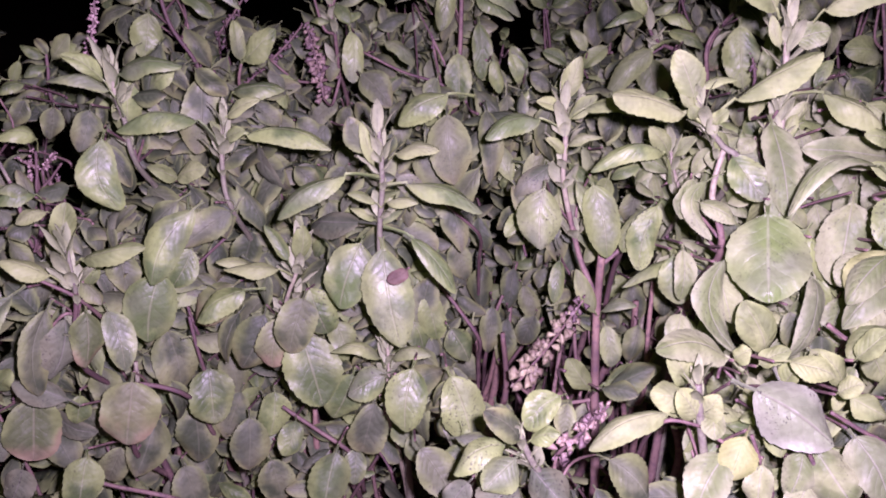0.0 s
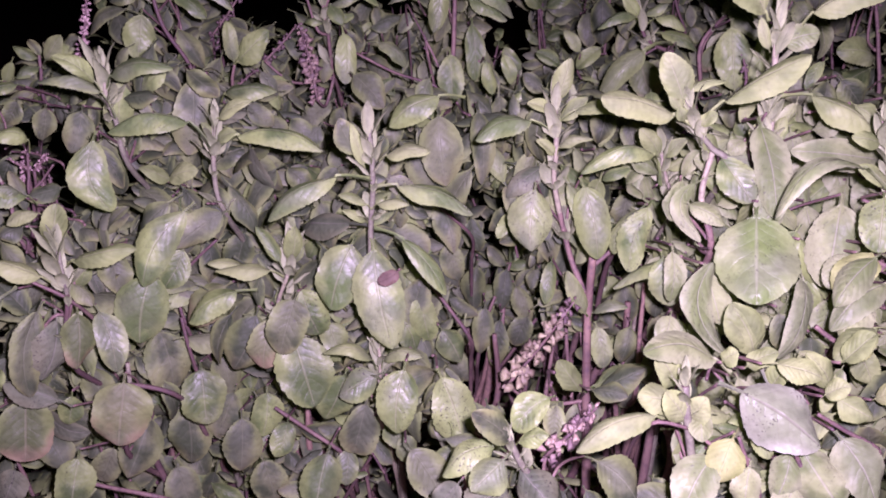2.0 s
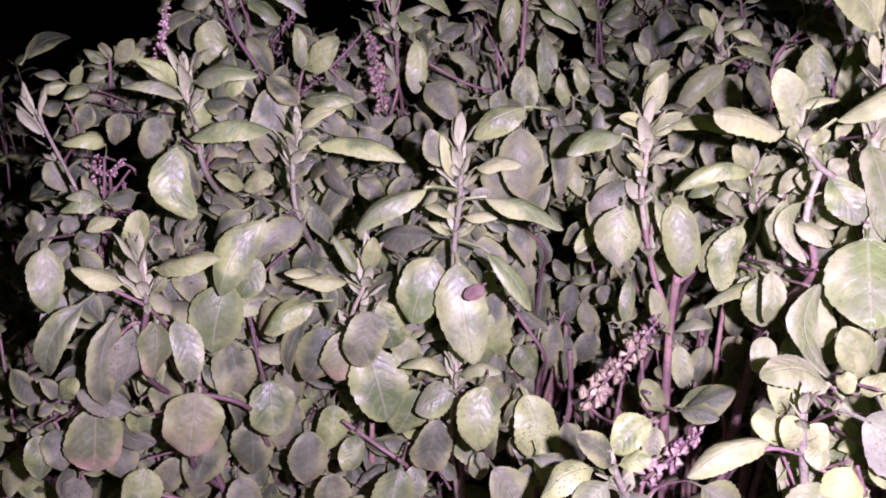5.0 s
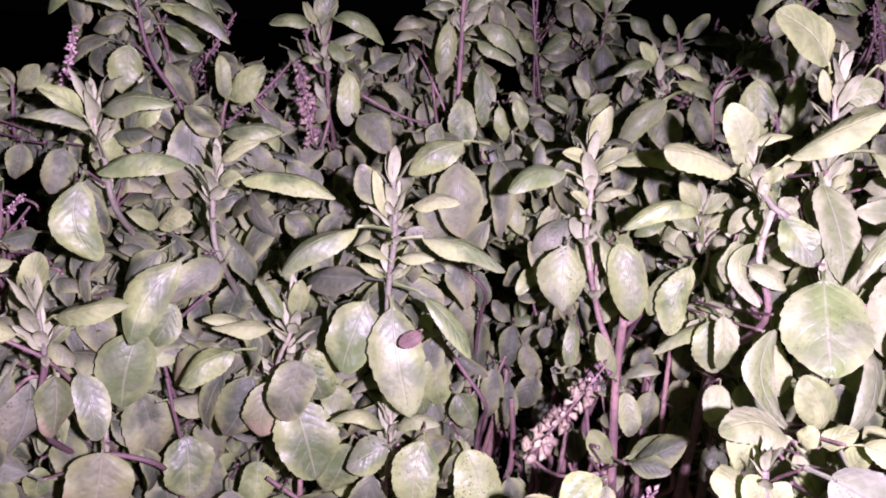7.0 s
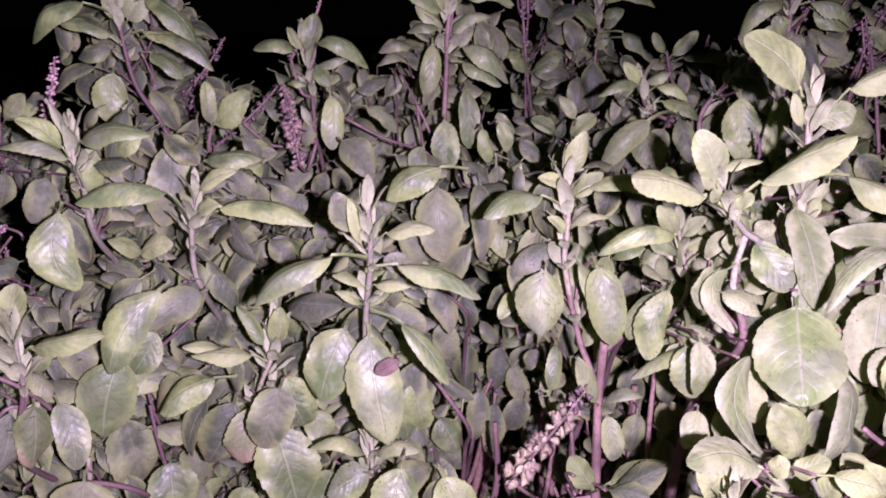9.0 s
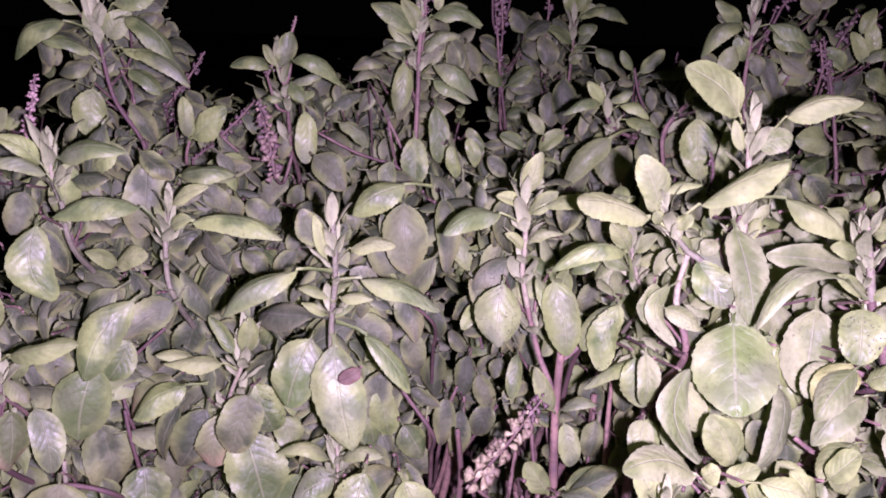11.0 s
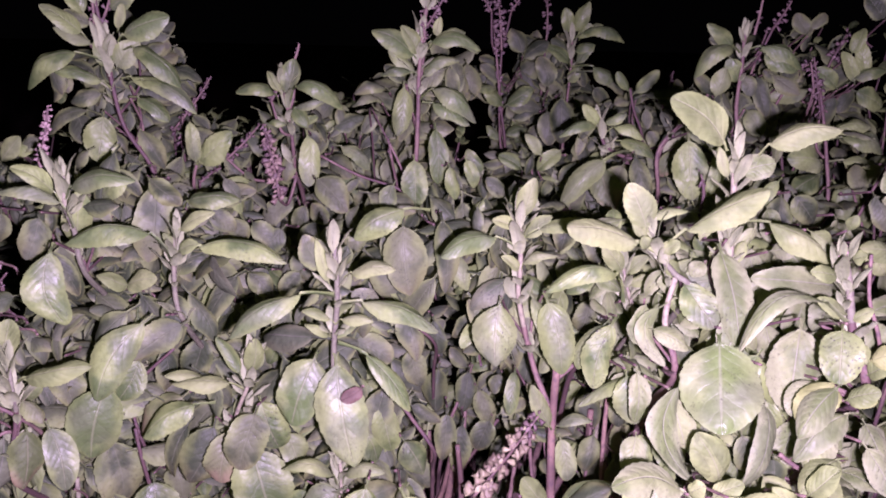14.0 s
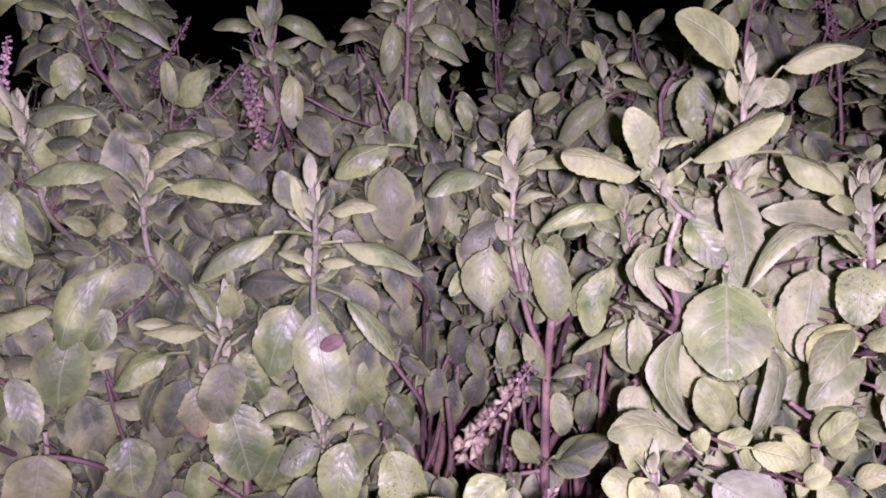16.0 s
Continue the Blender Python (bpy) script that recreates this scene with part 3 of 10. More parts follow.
twig(s, [(-0.1553, 0.5108, 0.3961), (-0.1549, 0.5270, 0.3770), (-0.1546, 0.5121, 0.3627)], 0.0007)
leaf(s, (-0.1553, 0.5100, 0.3961), (-0.1154, 0.5000, 0.3812), 0.0106, (0.11, -0.66, 0.74), 0.26, "g", 0.20, 0.00, True)
twig(s, [(-0.1763, 0.5208, 0.3773), (-0.1649, 0.5331, 0.3637), (-0.1510, 0.5136, 0.3560)], 0.0007)
leaf(s, (-0.1763, 0.5200, 0.3773), (-0.2030, 0.5100, 0.3674), 0.0099, (0.06, -0.78, 0.62), 0.43, "k", 0.20, 0.00, True)
twig(s, [(-0.1678, 0.5013, 0.3822), (-0.1611, 0.5221, 0.3679), (-0.1528, 0.5129, 0.3593)], 0.0007)
leaf(s, (-0.1678, 0.5005, 0.3822), (-0.1715, 0.4950, 0.3539), 0.0178, (0.33, -0.93, 0.14), 0.10, "g", 0.12, 0.10, True)
twig(s, [(-0.1561, 0.5208, 0.3721), (-0.1515, 0.5347, 0.3537), (-0.1459, 0.5171, 0.3402)], 0.0007)
leaf(s, (-0.1561, 0.5200, 0.3721), (-0.1408, 0.5200, 0.3467), 0.0132, (0.44, -0.86, 0.26), 0.16, "k", 0.12, 0.10, True)
leaf(s, (-0.1627, 0.5120, 0.4047), (-0.1483, 0.5100, 0.4212), 0.0131, (-0.07, -1.00, -0.06), 0.14, "g", 0.12, 0.10, True)
leaf(s, (-0.1658, 0.5120, 0.4038), (-0.1710, 0.5100, 0.4239), 0.0119, (0.54, -0.84, 0.06), 0.14, "g", 0.12, 0.10, True)
twig(s, [(-0.1542, 0.5058, 0.3894), (-0.1536, 0.5245, 0.3719), (-0.1528, 0.5129, 0.3593)], 0.0007)
leaf(s, (-0.1542, 0.5050, 0.3894), (-0.1314, 0.5000, 0.3768), 0.0112, (0.27, -0.63, 0.73), 0.18, "g", 0.20, 0.00, True)
twig(s, [(-0.1662, 0.5208, 0.3688), (-0.1632, 0.5459, 0.3615), (-0.1596, 0.5420, 0.3614)], 0.0007)
leaf(s, (-0.1662, 0.5200, 0.3688), (-0.1825, 0.5200, 0.3577), 0.0102, (-0.12, -0.98, 0.18), 0.12, "k", 0.12, 0.00, True)
twig(s, [(-0.1772, 0.5108, 0.4199), (-0.1712, 0.5260, 0.4032), (-0.1639, 0.5100, 0.3917)], 0.0007)
leaf(s, (-0.1772, 0.5100, 0.4199), (-0.1985, 0.5000, 0.4396), 0.0123, (0.67, -0.62, 0.41), 0.16, "g", 0.20, 0.10, True)
leaf(s, (-0.1730, 0.5120, 0.4137), (-0.1936, 0.5050, 0.4278), 0.0099, (0.58, -0.60, 0.55), 0.21, "y", 0.20, 0.50, True)
leaf(s, (-0.1751, 0.5150, 0.4293), (-0.1905, 0.5100, 0.4359), 0.0103, (0.44, -0.79, 0.43), 0.13, "k", 0.12, 0.00, True)
leaf(s, (-0.1593, 0.5100, 0.4200), (-0.1280, 0.5000, 0.4346), 0.0158, (-0.42, -0.85, 0.31), 0.16, "g", 0.20, 0.00, True)
leaf(s, (-0.1601, 0.5100, 0.4262), (-0.1549, 0.5050, 0.4417), 0.0060, (0.45, -0.80, -0.40), 0.11, "y", 0.12, 0.50, True)
twig(s, [(-0.1523, 0.5208, 0.4124), (-0.1564, 0.5315, 0.3940), (-0.1615, 0.5100, 0.3803)], 0.0007)
leaf(s, (-0.1523, 0.5200, 0.4124), (-0.1354, 0.5150, 0.4192), 0.0091, (-0.37, -0.90, 0.25), 0.13, "k", 0.12, 0.00, True)
twig(s, [(-0.1794, 0.5158, 0.4339), (-0.1735, 0.5288, 0.4174), (-0.1662, 0.5100, 0.4062)], 0.0007)
leaf(s, (-0.1794, 0.5150, 0.4339), (-0.1886, 0.5100, 0.4518), 0.0118, (0.60, -0.79, 0.09), 0.12, "g", 0.12, 0.10, True)
leaf(s, (-0.1666, 0.5150, 0.4373), (-0.1483, 0.5100, 0.4527), 0.0121, (-0.20, -0.98, -0.08), 0.12, "g", 0.12, 0.10, True)
twig(s, [(-0.1693, 0.5100, 0.4294), (-0.1677, 0.5160, 0.4054), (-0.1655, 0.5120, 0.3954)], 0.0010)
spike(s, (-0.1693, 0.5100, 0.4294), (-0.1618, 0.5080, 0.4463), 0.0070, "purple")
twig(s, [(-0.1735, 0.5120, 0.4315), (-0.1703, 0.5172, 0.4066), (-0.1655, 0.5120, 0.3954)], 0.0010)
spike(s, (-0.1735, 0.5120, 0.4315), (-0.1735, 0.5100, 0.4476), 0.0058, "purple")

# upper left small
s = shoot("small basil shoot with purple flower clusters behind it", [(-0.1243, 0.5300, 0.3480), (-0.1283, 0.5400, 0.3285)], 0.0011)
leaf(s, (-0.1243, 0.5300, 0.3477), (-0.1261, 0.5250, 0.3742), 0.0092, (0.49, -0.86, -0.13), 0.14, "g", 0.12, 0.10, True)
leaf(s, (-0.1240, 0.5300, 0.3477), (-0.1011, 0.5250, 0.3690), 0.0163, (-0.34, -0.93, 0.15), 0.13, "g", 0.12, 0.10, True)
leaf(s, (-0.1254, 0.5400, 0.3479), (-0.1079, 0.5400, 0.3604), 0.0122, (-0.26, -0.89, 0.37), 0.13, "k", 0.12, 0.00, True)
twig(s, [(-0.1598, 0.6200, 0.3602), (-0.1645, 0.6340, 0.3298), (-0.1716, 0.6420, 0.3101)], 0.0010)
spike(s, (-0.1598, 0.6200, 0.3602), (-0.1326, 0.6200, 0.3974), 0.0099, "purple")
twig(s, [(-0.1499, 0.6000, 0.3527), (-0.1503, 0.6140, 0.3207), (-0.1510, 0.6220, 0.2988)], 0.0010)
spike(s, (-0.1499, 0.6000, 0.3527), (-0.1490, 0.6000, 0.3709), 0.0096, "purple")

# top
s = shoot("basil shoot with a pointed top leaf and dry seed spikes", [(-0.0711, 0.5400, 0.3917), (-0.0697, 0.5400, 0.3837), (-0.0681, 0.5450, 0.3689), (-0.0674, 0.5600, 0.3404)], 0.0012)
axils(s, [(-0.0711, 0.5400, 0.3917), (-0.0697, 0.5400, 0.3837), (-0.0681, 0.5450, 0.3689), (-0.0674, 0.5600, 0.3404)], 0.0240)
bud(s, (-0.0702, 0.5400, 0.3869), 0.0222, (-0.18, -0.10, 1.28))
leaf(s, (-0.0709, 0.5400, 0.3891), (-0.0640, 0.5370, 0.4126), 0.0123, (0.40, -0.88, -0.23), 0.07, "g", 0.12, 0.10, True)
leaf(s, (-0.0734, 0.5400, 0.3910), (-0.0809, 0.5380, 0.4048), 0.0062, (0.39, -0.92, 0.08), 0.14, "y", 0.12, 0.50, True)
leaf(s, (-0.0752, 0.5400, 0.3839), (-0.0992, 0.5300, 0.3920), 0.0109, (0.46, -0.57, 0.68), 0.45, "g", 0.20, 0.00, True)
leaf(s, (-0.0673, 0.5400, 0.3860), (-0.0343, 0.5300, 0.3826), 0.0127, (-0.12, -0.65, 0.75), 0.58, "g", 0.20, 0.00, True)
leaf(s, (-0.0674, 0.5400, 0.3809), (-0.0455, 0.5350, 0.3873), 0.0067, (-0.34, -0.75, 0.57), 0.21, "g", 0.20, 0.00, True)
leaf(s, (-0.0659, 0.5380, 0.3836), (-0.0569, 0.5300, 0.3714), 0.0094, (0.06, -0.82, 0.58), 0.16, "g", 0.12, 0.10, True)
twig(s, [(-0.0609, 0.5508, 0.3720), (-0.0638, 0.5705, 0.3538), (-0.0674, 0.5600, 0.3404)], 0.0007)
leaf(s, (-0.0609, 0.5500, 0.3720), (-0.0518, 0.5500, 0.3771), 0.0060, (-0.16, -0.94, 0.29), 0.12, "g", 0.12, 0.00, True)
leaf(s, (-0.0686, 0.5500, 0.3685), (-0.0833, 0.5500, 0.3722), 0.0078, (0.19, -0.64, 0.74), 0.35, "g", 0.20, 0.00, True)
twig(s, [(-0.0643, 0.5400, 0.4123), (-0.0664, 0.5460, 0.3889), (-0.0697, 0.5420, 0.3797)], 0.0010)
spike(s, (-0.0643, 0.5400, 0.4123), (-0.0616, 0.5400, 0.4214), 0.0045, "purple")
twig(s, [(-0.0800, 0.5450, 0.3866), (-0.0752, 0.5510, 0.3675), (-0.0681, 0.5470, 0.3649)], 0.0010)
spike(s, (-0.0800, 0.5450, 0.3866), (-0.0755, 0.5450, 0.3947), 0.0066, "purple")
twig(s, [(-0.0764, 0.5450, 0.3243), (-0.0728, 0.5570, 0.3188), (-0.0674, 0.5620, 0.3364)], 0.0010)
spike(s, (-0.0764, 0.5450, 0.3243), (-0.0857, 0.5430, 0.3720), 0.0136, "seed")
twig(s, [(-0.1138, 0.5700, 0.3462), (-0.0952, 0.5720, 0.3319), (-0.0674, 0.5620, 0.3364)], 0.0010)
spike(s, (-0.1138, 0.5700, 0.3462), (-0.0915, 0.5700, 0.3695), 0.0085, "purple")
twig(s, [(-0.1297, 0.5600, 0.3318), (-0.1361, 0.5740, 0.3029), (-0.1456, 0.5820, 0.2856)], 0.0010)
spike(s, (-0.1297, 0.5600, 0.3318), (-0.1173, 0.5600, 0.3414), 0.0063, "purple")
twig(s, [(-0.0561, 0.5208, 0.3714), (-0.0563, 0.5464, 0.3656), (-0.0565, 0.5432, 0.3673)], 0.0007)
leaf(s, (-0.0561, 0.5200, 0.3714), (-0.0542, 0.5150, 0.3377), 0.0133, (0.10, -0.98, 0.15), 0.08, "g", 0.12, 0.10, True)
twig(s, [(-0.0499, 0.5008, 0.3464), (-0.0523, 0.5271, 0.3393), (-0.0553, 0.5247, 0.3395)], 0.0007)
leaf(s, (-0.0499, 0.5000, 0.3464), (-0.0298, 0.4900, 0.3274), 0.0177, (-0.14, -0.93, 0.34), 0.10, "k", 0.12, 0.10, True)
twig(s, [(-0.0403, 0.5208, 0.3616), (-0.0433, 0.5466, 0.3541), (-0.0470, 0.5435, 0.3537)], 0.0007)
leaf(s, (-0.0403, 0.5200, 0.3616), (-0.0178, 0.5150, 0.3479), 0.0109, (0.25, -0.71, 0.66), 0.34, "g", 0.20, 0.00, True)
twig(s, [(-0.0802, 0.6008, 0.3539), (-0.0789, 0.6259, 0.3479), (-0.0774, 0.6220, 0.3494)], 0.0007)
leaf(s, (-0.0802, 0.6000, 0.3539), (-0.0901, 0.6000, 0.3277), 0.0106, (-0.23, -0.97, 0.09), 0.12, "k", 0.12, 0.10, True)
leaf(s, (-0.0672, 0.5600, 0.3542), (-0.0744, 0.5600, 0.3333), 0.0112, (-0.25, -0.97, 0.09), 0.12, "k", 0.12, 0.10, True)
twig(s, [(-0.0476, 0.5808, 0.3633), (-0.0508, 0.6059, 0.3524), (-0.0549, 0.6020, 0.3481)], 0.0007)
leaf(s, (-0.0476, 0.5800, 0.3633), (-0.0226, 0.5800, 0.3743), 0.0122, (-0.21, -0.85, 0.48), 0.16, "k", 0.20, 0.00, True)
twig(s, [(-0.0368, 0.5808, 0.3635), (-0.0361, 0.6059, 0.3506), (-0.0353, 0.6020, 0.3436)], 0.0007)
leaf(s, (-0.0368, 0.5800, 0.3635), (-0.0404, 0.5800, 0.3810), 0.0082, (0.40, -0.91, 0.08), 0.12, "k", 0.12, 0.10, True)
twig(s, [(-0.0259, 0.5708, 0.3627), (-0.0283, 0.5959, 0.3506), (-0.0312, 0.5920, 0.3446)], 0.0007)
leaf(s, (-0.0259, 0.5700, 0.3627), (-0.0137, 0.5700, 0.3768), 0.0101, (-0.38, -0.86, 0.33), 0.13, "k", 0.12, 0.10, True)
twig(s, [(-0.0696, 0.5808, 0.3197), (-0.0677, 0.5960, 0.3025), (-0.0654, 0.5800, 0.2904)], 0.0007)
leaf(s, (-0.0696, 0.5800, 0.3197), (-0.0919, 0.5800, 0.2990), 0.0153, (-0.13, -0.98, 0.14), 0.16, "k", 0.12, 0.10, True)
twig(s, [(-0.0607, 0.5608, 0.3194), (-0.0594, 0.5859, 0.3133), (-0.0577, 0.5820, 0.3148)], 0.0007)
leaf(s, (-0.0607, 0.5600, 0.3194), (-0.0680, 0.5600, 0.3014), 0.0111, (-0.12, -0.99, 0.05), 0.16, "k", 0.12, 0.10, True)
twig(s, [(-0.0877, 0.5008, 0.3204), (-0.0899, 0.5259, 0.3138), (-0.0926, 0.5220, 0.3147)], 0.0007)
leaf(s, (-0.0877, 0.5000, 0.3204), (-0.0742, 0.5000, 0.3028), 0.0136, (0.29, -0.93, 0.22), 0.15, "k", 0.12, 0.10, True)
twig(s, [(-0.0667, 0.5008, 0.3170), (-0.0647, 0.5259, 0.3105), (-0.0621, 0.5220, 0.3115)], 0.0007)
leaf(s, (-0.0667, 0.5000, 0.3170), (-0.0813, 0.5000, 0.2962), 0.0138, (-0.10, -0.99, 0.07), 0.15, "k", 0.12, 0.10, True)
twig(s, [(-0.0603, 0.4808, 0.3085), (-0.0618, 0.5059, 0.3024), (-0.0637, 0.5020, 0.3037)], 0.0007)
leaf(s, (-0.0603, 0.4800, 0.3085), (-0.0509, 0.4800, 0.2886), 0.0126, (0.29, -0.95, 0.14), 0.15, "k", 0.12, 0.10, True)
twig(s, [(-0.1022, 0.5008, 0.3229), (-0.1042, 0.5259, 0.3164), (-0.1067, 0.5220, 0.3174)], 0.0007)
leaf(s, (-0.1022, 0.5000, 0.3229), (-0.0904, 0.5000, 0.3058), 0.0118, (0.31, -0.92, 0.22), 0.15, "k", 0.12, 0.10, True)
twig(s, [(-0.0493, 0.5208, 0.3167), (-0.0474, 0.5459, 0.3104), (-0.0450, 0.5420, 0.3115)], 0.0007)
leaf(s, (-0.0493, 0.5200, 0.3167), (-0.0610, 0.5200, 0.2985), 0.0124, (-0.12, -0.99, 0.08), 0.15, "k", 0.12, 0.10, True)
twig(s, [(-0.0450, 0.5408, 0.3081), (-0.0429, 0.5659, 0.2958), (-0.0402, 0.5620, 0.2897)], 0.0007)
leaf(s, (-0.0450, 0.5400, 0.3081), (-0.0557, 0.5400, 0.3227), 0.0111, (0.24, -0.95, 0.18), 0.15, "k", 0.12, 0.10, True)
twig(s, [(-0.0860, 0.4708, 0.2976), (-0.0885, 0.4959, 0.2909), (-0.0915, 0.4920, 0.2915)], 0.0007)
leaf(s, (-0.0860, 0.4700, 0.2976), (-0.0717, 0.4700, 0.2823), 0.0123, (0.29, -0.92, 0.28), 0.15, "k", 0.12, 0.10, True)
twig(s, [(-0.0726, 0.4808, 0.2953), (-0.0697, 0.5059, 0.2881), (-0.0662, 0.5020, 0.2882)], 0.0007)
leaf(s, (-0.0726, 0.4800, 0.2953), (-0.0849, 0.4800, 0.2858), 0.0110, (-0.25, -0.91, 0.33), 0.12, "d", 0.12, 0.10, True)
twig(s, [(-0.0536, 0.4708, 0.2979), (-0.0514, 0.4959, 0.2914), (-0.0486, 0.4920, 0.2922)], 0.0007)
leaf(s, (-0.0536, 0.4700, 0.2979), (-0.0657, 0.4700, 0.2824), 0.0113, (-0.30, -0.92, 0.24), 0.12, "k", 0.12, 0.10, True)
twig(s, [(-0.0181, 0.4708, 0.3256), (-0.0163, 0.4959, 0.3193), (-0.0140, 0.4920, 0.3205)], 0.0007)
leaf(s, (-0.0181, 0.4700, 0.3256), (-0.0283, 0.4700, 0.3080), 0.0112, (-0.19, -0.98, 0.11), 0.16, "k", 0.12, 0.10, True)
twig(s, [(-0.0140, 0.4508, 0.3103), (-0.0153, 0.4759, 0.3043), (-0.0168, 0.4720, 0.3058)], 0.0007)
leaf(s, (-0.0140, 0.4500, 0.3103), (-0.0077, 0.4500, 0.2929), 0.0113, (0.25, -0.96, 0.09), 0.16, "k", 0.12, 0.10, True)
twig(s, [(-0.0483, 0.5250, 0.3553), (-0.0250, 0.5220, 0.3440), (0.0028, 0.5200, 0.3339), (0.0036, 0.5460, 0.3099), (0.0048, 0.5700, 0.2739)], 0.0010)

# topmid
s = shoot("tall purple-stemmed basil shoot with a purple flower head", [(0.0209, 0.5520, 0.4628), (0.0150, 0.5520, 0.4392), (0.0118, 0.5520, 0.4029), (0.0116, 0.5520, 0.3815), (0.0107, 0.5550, 0.3491), (0.0080, 0.5600, 0.3203)], 0.0016)
axils(s, [(0.0209, 0.5520, 0.4628), (0.0150, 0.5520, 0.4392), (0.0118, 0.5520, 0.4029), (0.0116, 0.5520, 0.3815)], 0.0240)
bud(s, (0.0108, 0.5520, 0.4158), 0.0225, (0.24, -0.10, 1.27))
twig(s, [(0.0023, 0.5408, 0.4002), (0.0064, 0.5618, 0.3836), (0.0113, 0.5529, 0.3722)], 0.0007)
leaf(s, (0.0023, 0.5400, 0.4002), (-0.0016, 0.5350, 0.3668), 0.0125, (0.01, -0.99, 0.15), 0.10, "g", 0.12, 0.10, True)
leaf(s, (0.0131, 0.5520, 0.3878), (0.0479, 0.5400, 0.3752), 0.0150, (0.02, -0.70, 0.72), 0.49, "g", 0.20, 0.00, True)
leaf(s, (0.0142, 0.5520, 0.3859), (0.0445, 0.5450, 0.3735), 0.0120, (0.16, -0.64, 0.75), 0.11, "g", 0.20, 0.00, True)
leaf(s, (0.0111, 0.5520, 0.4029), (-0.0076, 0.5500, 0.4185), 0.0088, (0.37, -0.87, 0.33), 0.13, "g", 0.12, 0.10, True)
leaf(s, (0.0111, 0.5520, 0.4029), (-0.0124, 0.5500, 0.4030), 0.0078, (0.07, -0.77, 0.64), 0.35, "g", 0.20, 0.00, True)
twig(s, [(-0.0067, 0.5608, 0.3918), (-0.0034, 0.5874, 0.3826), (0.0006, 0.5853, 0.3801)], 0.0007)
leaf(s, (-0.0067, 0.5600, 0.3918), (-0.0290, 0.5500, 0.3910), 0.0095, (0.28, -0.69, 0.67), 0.35, "k", 0.20, 0.00, True)
twig(s, [(-0.0114, 0.5608, 0.3851), (-0.0083, 0.5876, 0.3760), (-0.0044, 0.5857, 0.3738)], 0.0007)
leaf(s, (-0.0114, 0.5600, 0.3851), (-0.0303, 0.5500, 0.3831), 0.0078, (0.28, -0.66, 0.70), 0.35, "k", 0.20, 0.00, True)
leaf(s, (0.0129, 0.5520, 0.3996), (0.0274, 0.5500, 0.4145), 0.0076, (-0.47, -0.81, 0.36), 0.13, "g", 0.20, 0.10, True)
leaf(s, (0.0150, 0.5600, 0.4029), (0.0375, 0.5500, 0.4131), 0.0093, (-0.53, -0.71, 0.47), 0.35, "g", 0.20, 0.00, True)
leaf(s, (0.0140, 0.5500, 0.4174), (0.0494, 0.5400, 0.4195), 0.0112, (-0.24, -0.70, 0.67), 0.35, "g", 0.20, 0.00, True)
twig(s, [(0.0210, 0.5308, 0.3760), (0.0208, 0.5564, 0.3701), (0.0204, 0.5531, 0.3719)], 0.0007)
leaf(s, (0.0210, 0.5300, 0.3760), (0.0236, 0.5250, 0.3388), 0.0119, (0.04, -0.99, 0.14), 0.10, "g", 0.12, 0.10, True)
twig(s, [(0.0081, 0.5008, 0.3599), (0.0079, 0.5265, 0.3540), (0.0076, 0.5233, 0.3558)], 0.0007)
leaf(s, (0.0081, 0.5000, 0.3599), (0.0097, 0.4950, 0.3295), 0.0153, (-0.02, -0.99, 0.16), 0.10, "g", 0.12, 0.10, True)
twig(s, [(0.0024, 0.4358, 0.3344), (0.0024, 0.4615, 0.3285), (0.0025, 0.4584, 0.3302)], 0.0007)
leaf(s, (0.0020, 0.4350, 0.3360), (0.0060, 0.4280, 0.2960), 0.0221, (-0.00, -0.98, 0.18), 0.09, "k", 0.12, 0.10, True, 0.03)
twig(s, [(0.0218, 0.4508, 0.3359), (0.0216, 0.4767, 0.3300), (0.0212, 0.4738, 0.3317)], 0.0007)
leaf(s, (0.0218, 0.4500, 0.3359), (0.0251, 0.4400, 0.2938), 0.0123, (0.03, -0.97, 0.23), 0.15, "k", 0.12, 0.10, True)
twig(s, [(0.0281, 0.5008, 0.3553), (0.0272, 0.5259, 0.3494), (0.0261, 0.5220, 0.3510)], 0.0007)
leaf(s, (0.0281, 0.5000, 0.3553), (0.0335, 0.5000, 0.3335), 0.0084, (0.30, -0.95, 0.08), 0.12, "g", 0.12, 0.10, True)
twig(s, [(0.0396, 0.5208, 0.3565), (0.0385, 0.5459, 0.3505), (0.0370, 0.5420, 0.3521)], 0.0007)
leaf(s, (0.0396, 0.5200, 0.3565), (0.0463, 0.5200, 0.3371), 0.0081, (0.12, -0.99, 0.04), 0.16, "g", 0.12, 0.10, True)
twig(s, [(-0.0072, 0.5300, 0.3645), (0.0020, 0.5300, 0.3451), (0.0054, 0.5400, 0.3235), (0.0062, 0.5660, 0.2995), (0.0074, 0.5900, 0.2635)], 0.0009)
twig(s, [(-0.0072, 0.5300, 0.3645), (-0.0122, 0.5300, 0.3741), (-0.0189, 0.5500, 0.3827), (-0.0181, 0.5760, 0.3587), (-0.0169, 0.6000, 0.3227)], 0.0006)
twig(s, [(-0.0055, 0.5300, 0.3564), (-0.0001, 0.5480, 0.3300), (0.0080, 0.5620, 0.3163)], 0.0010)
spike(s, (-0.0055, 0.5300, 0.3564), (-0.0072, 0.5300, 0.3661), 0.0053, "purple")
leaf(s, (0.0104, 0.5520, 0.4124), (-0.0177, 0.5450, 0.4303), 0.0147, (0.42, -0.85, 0.33), 0.13, "g", 0.12, 0.00, True)
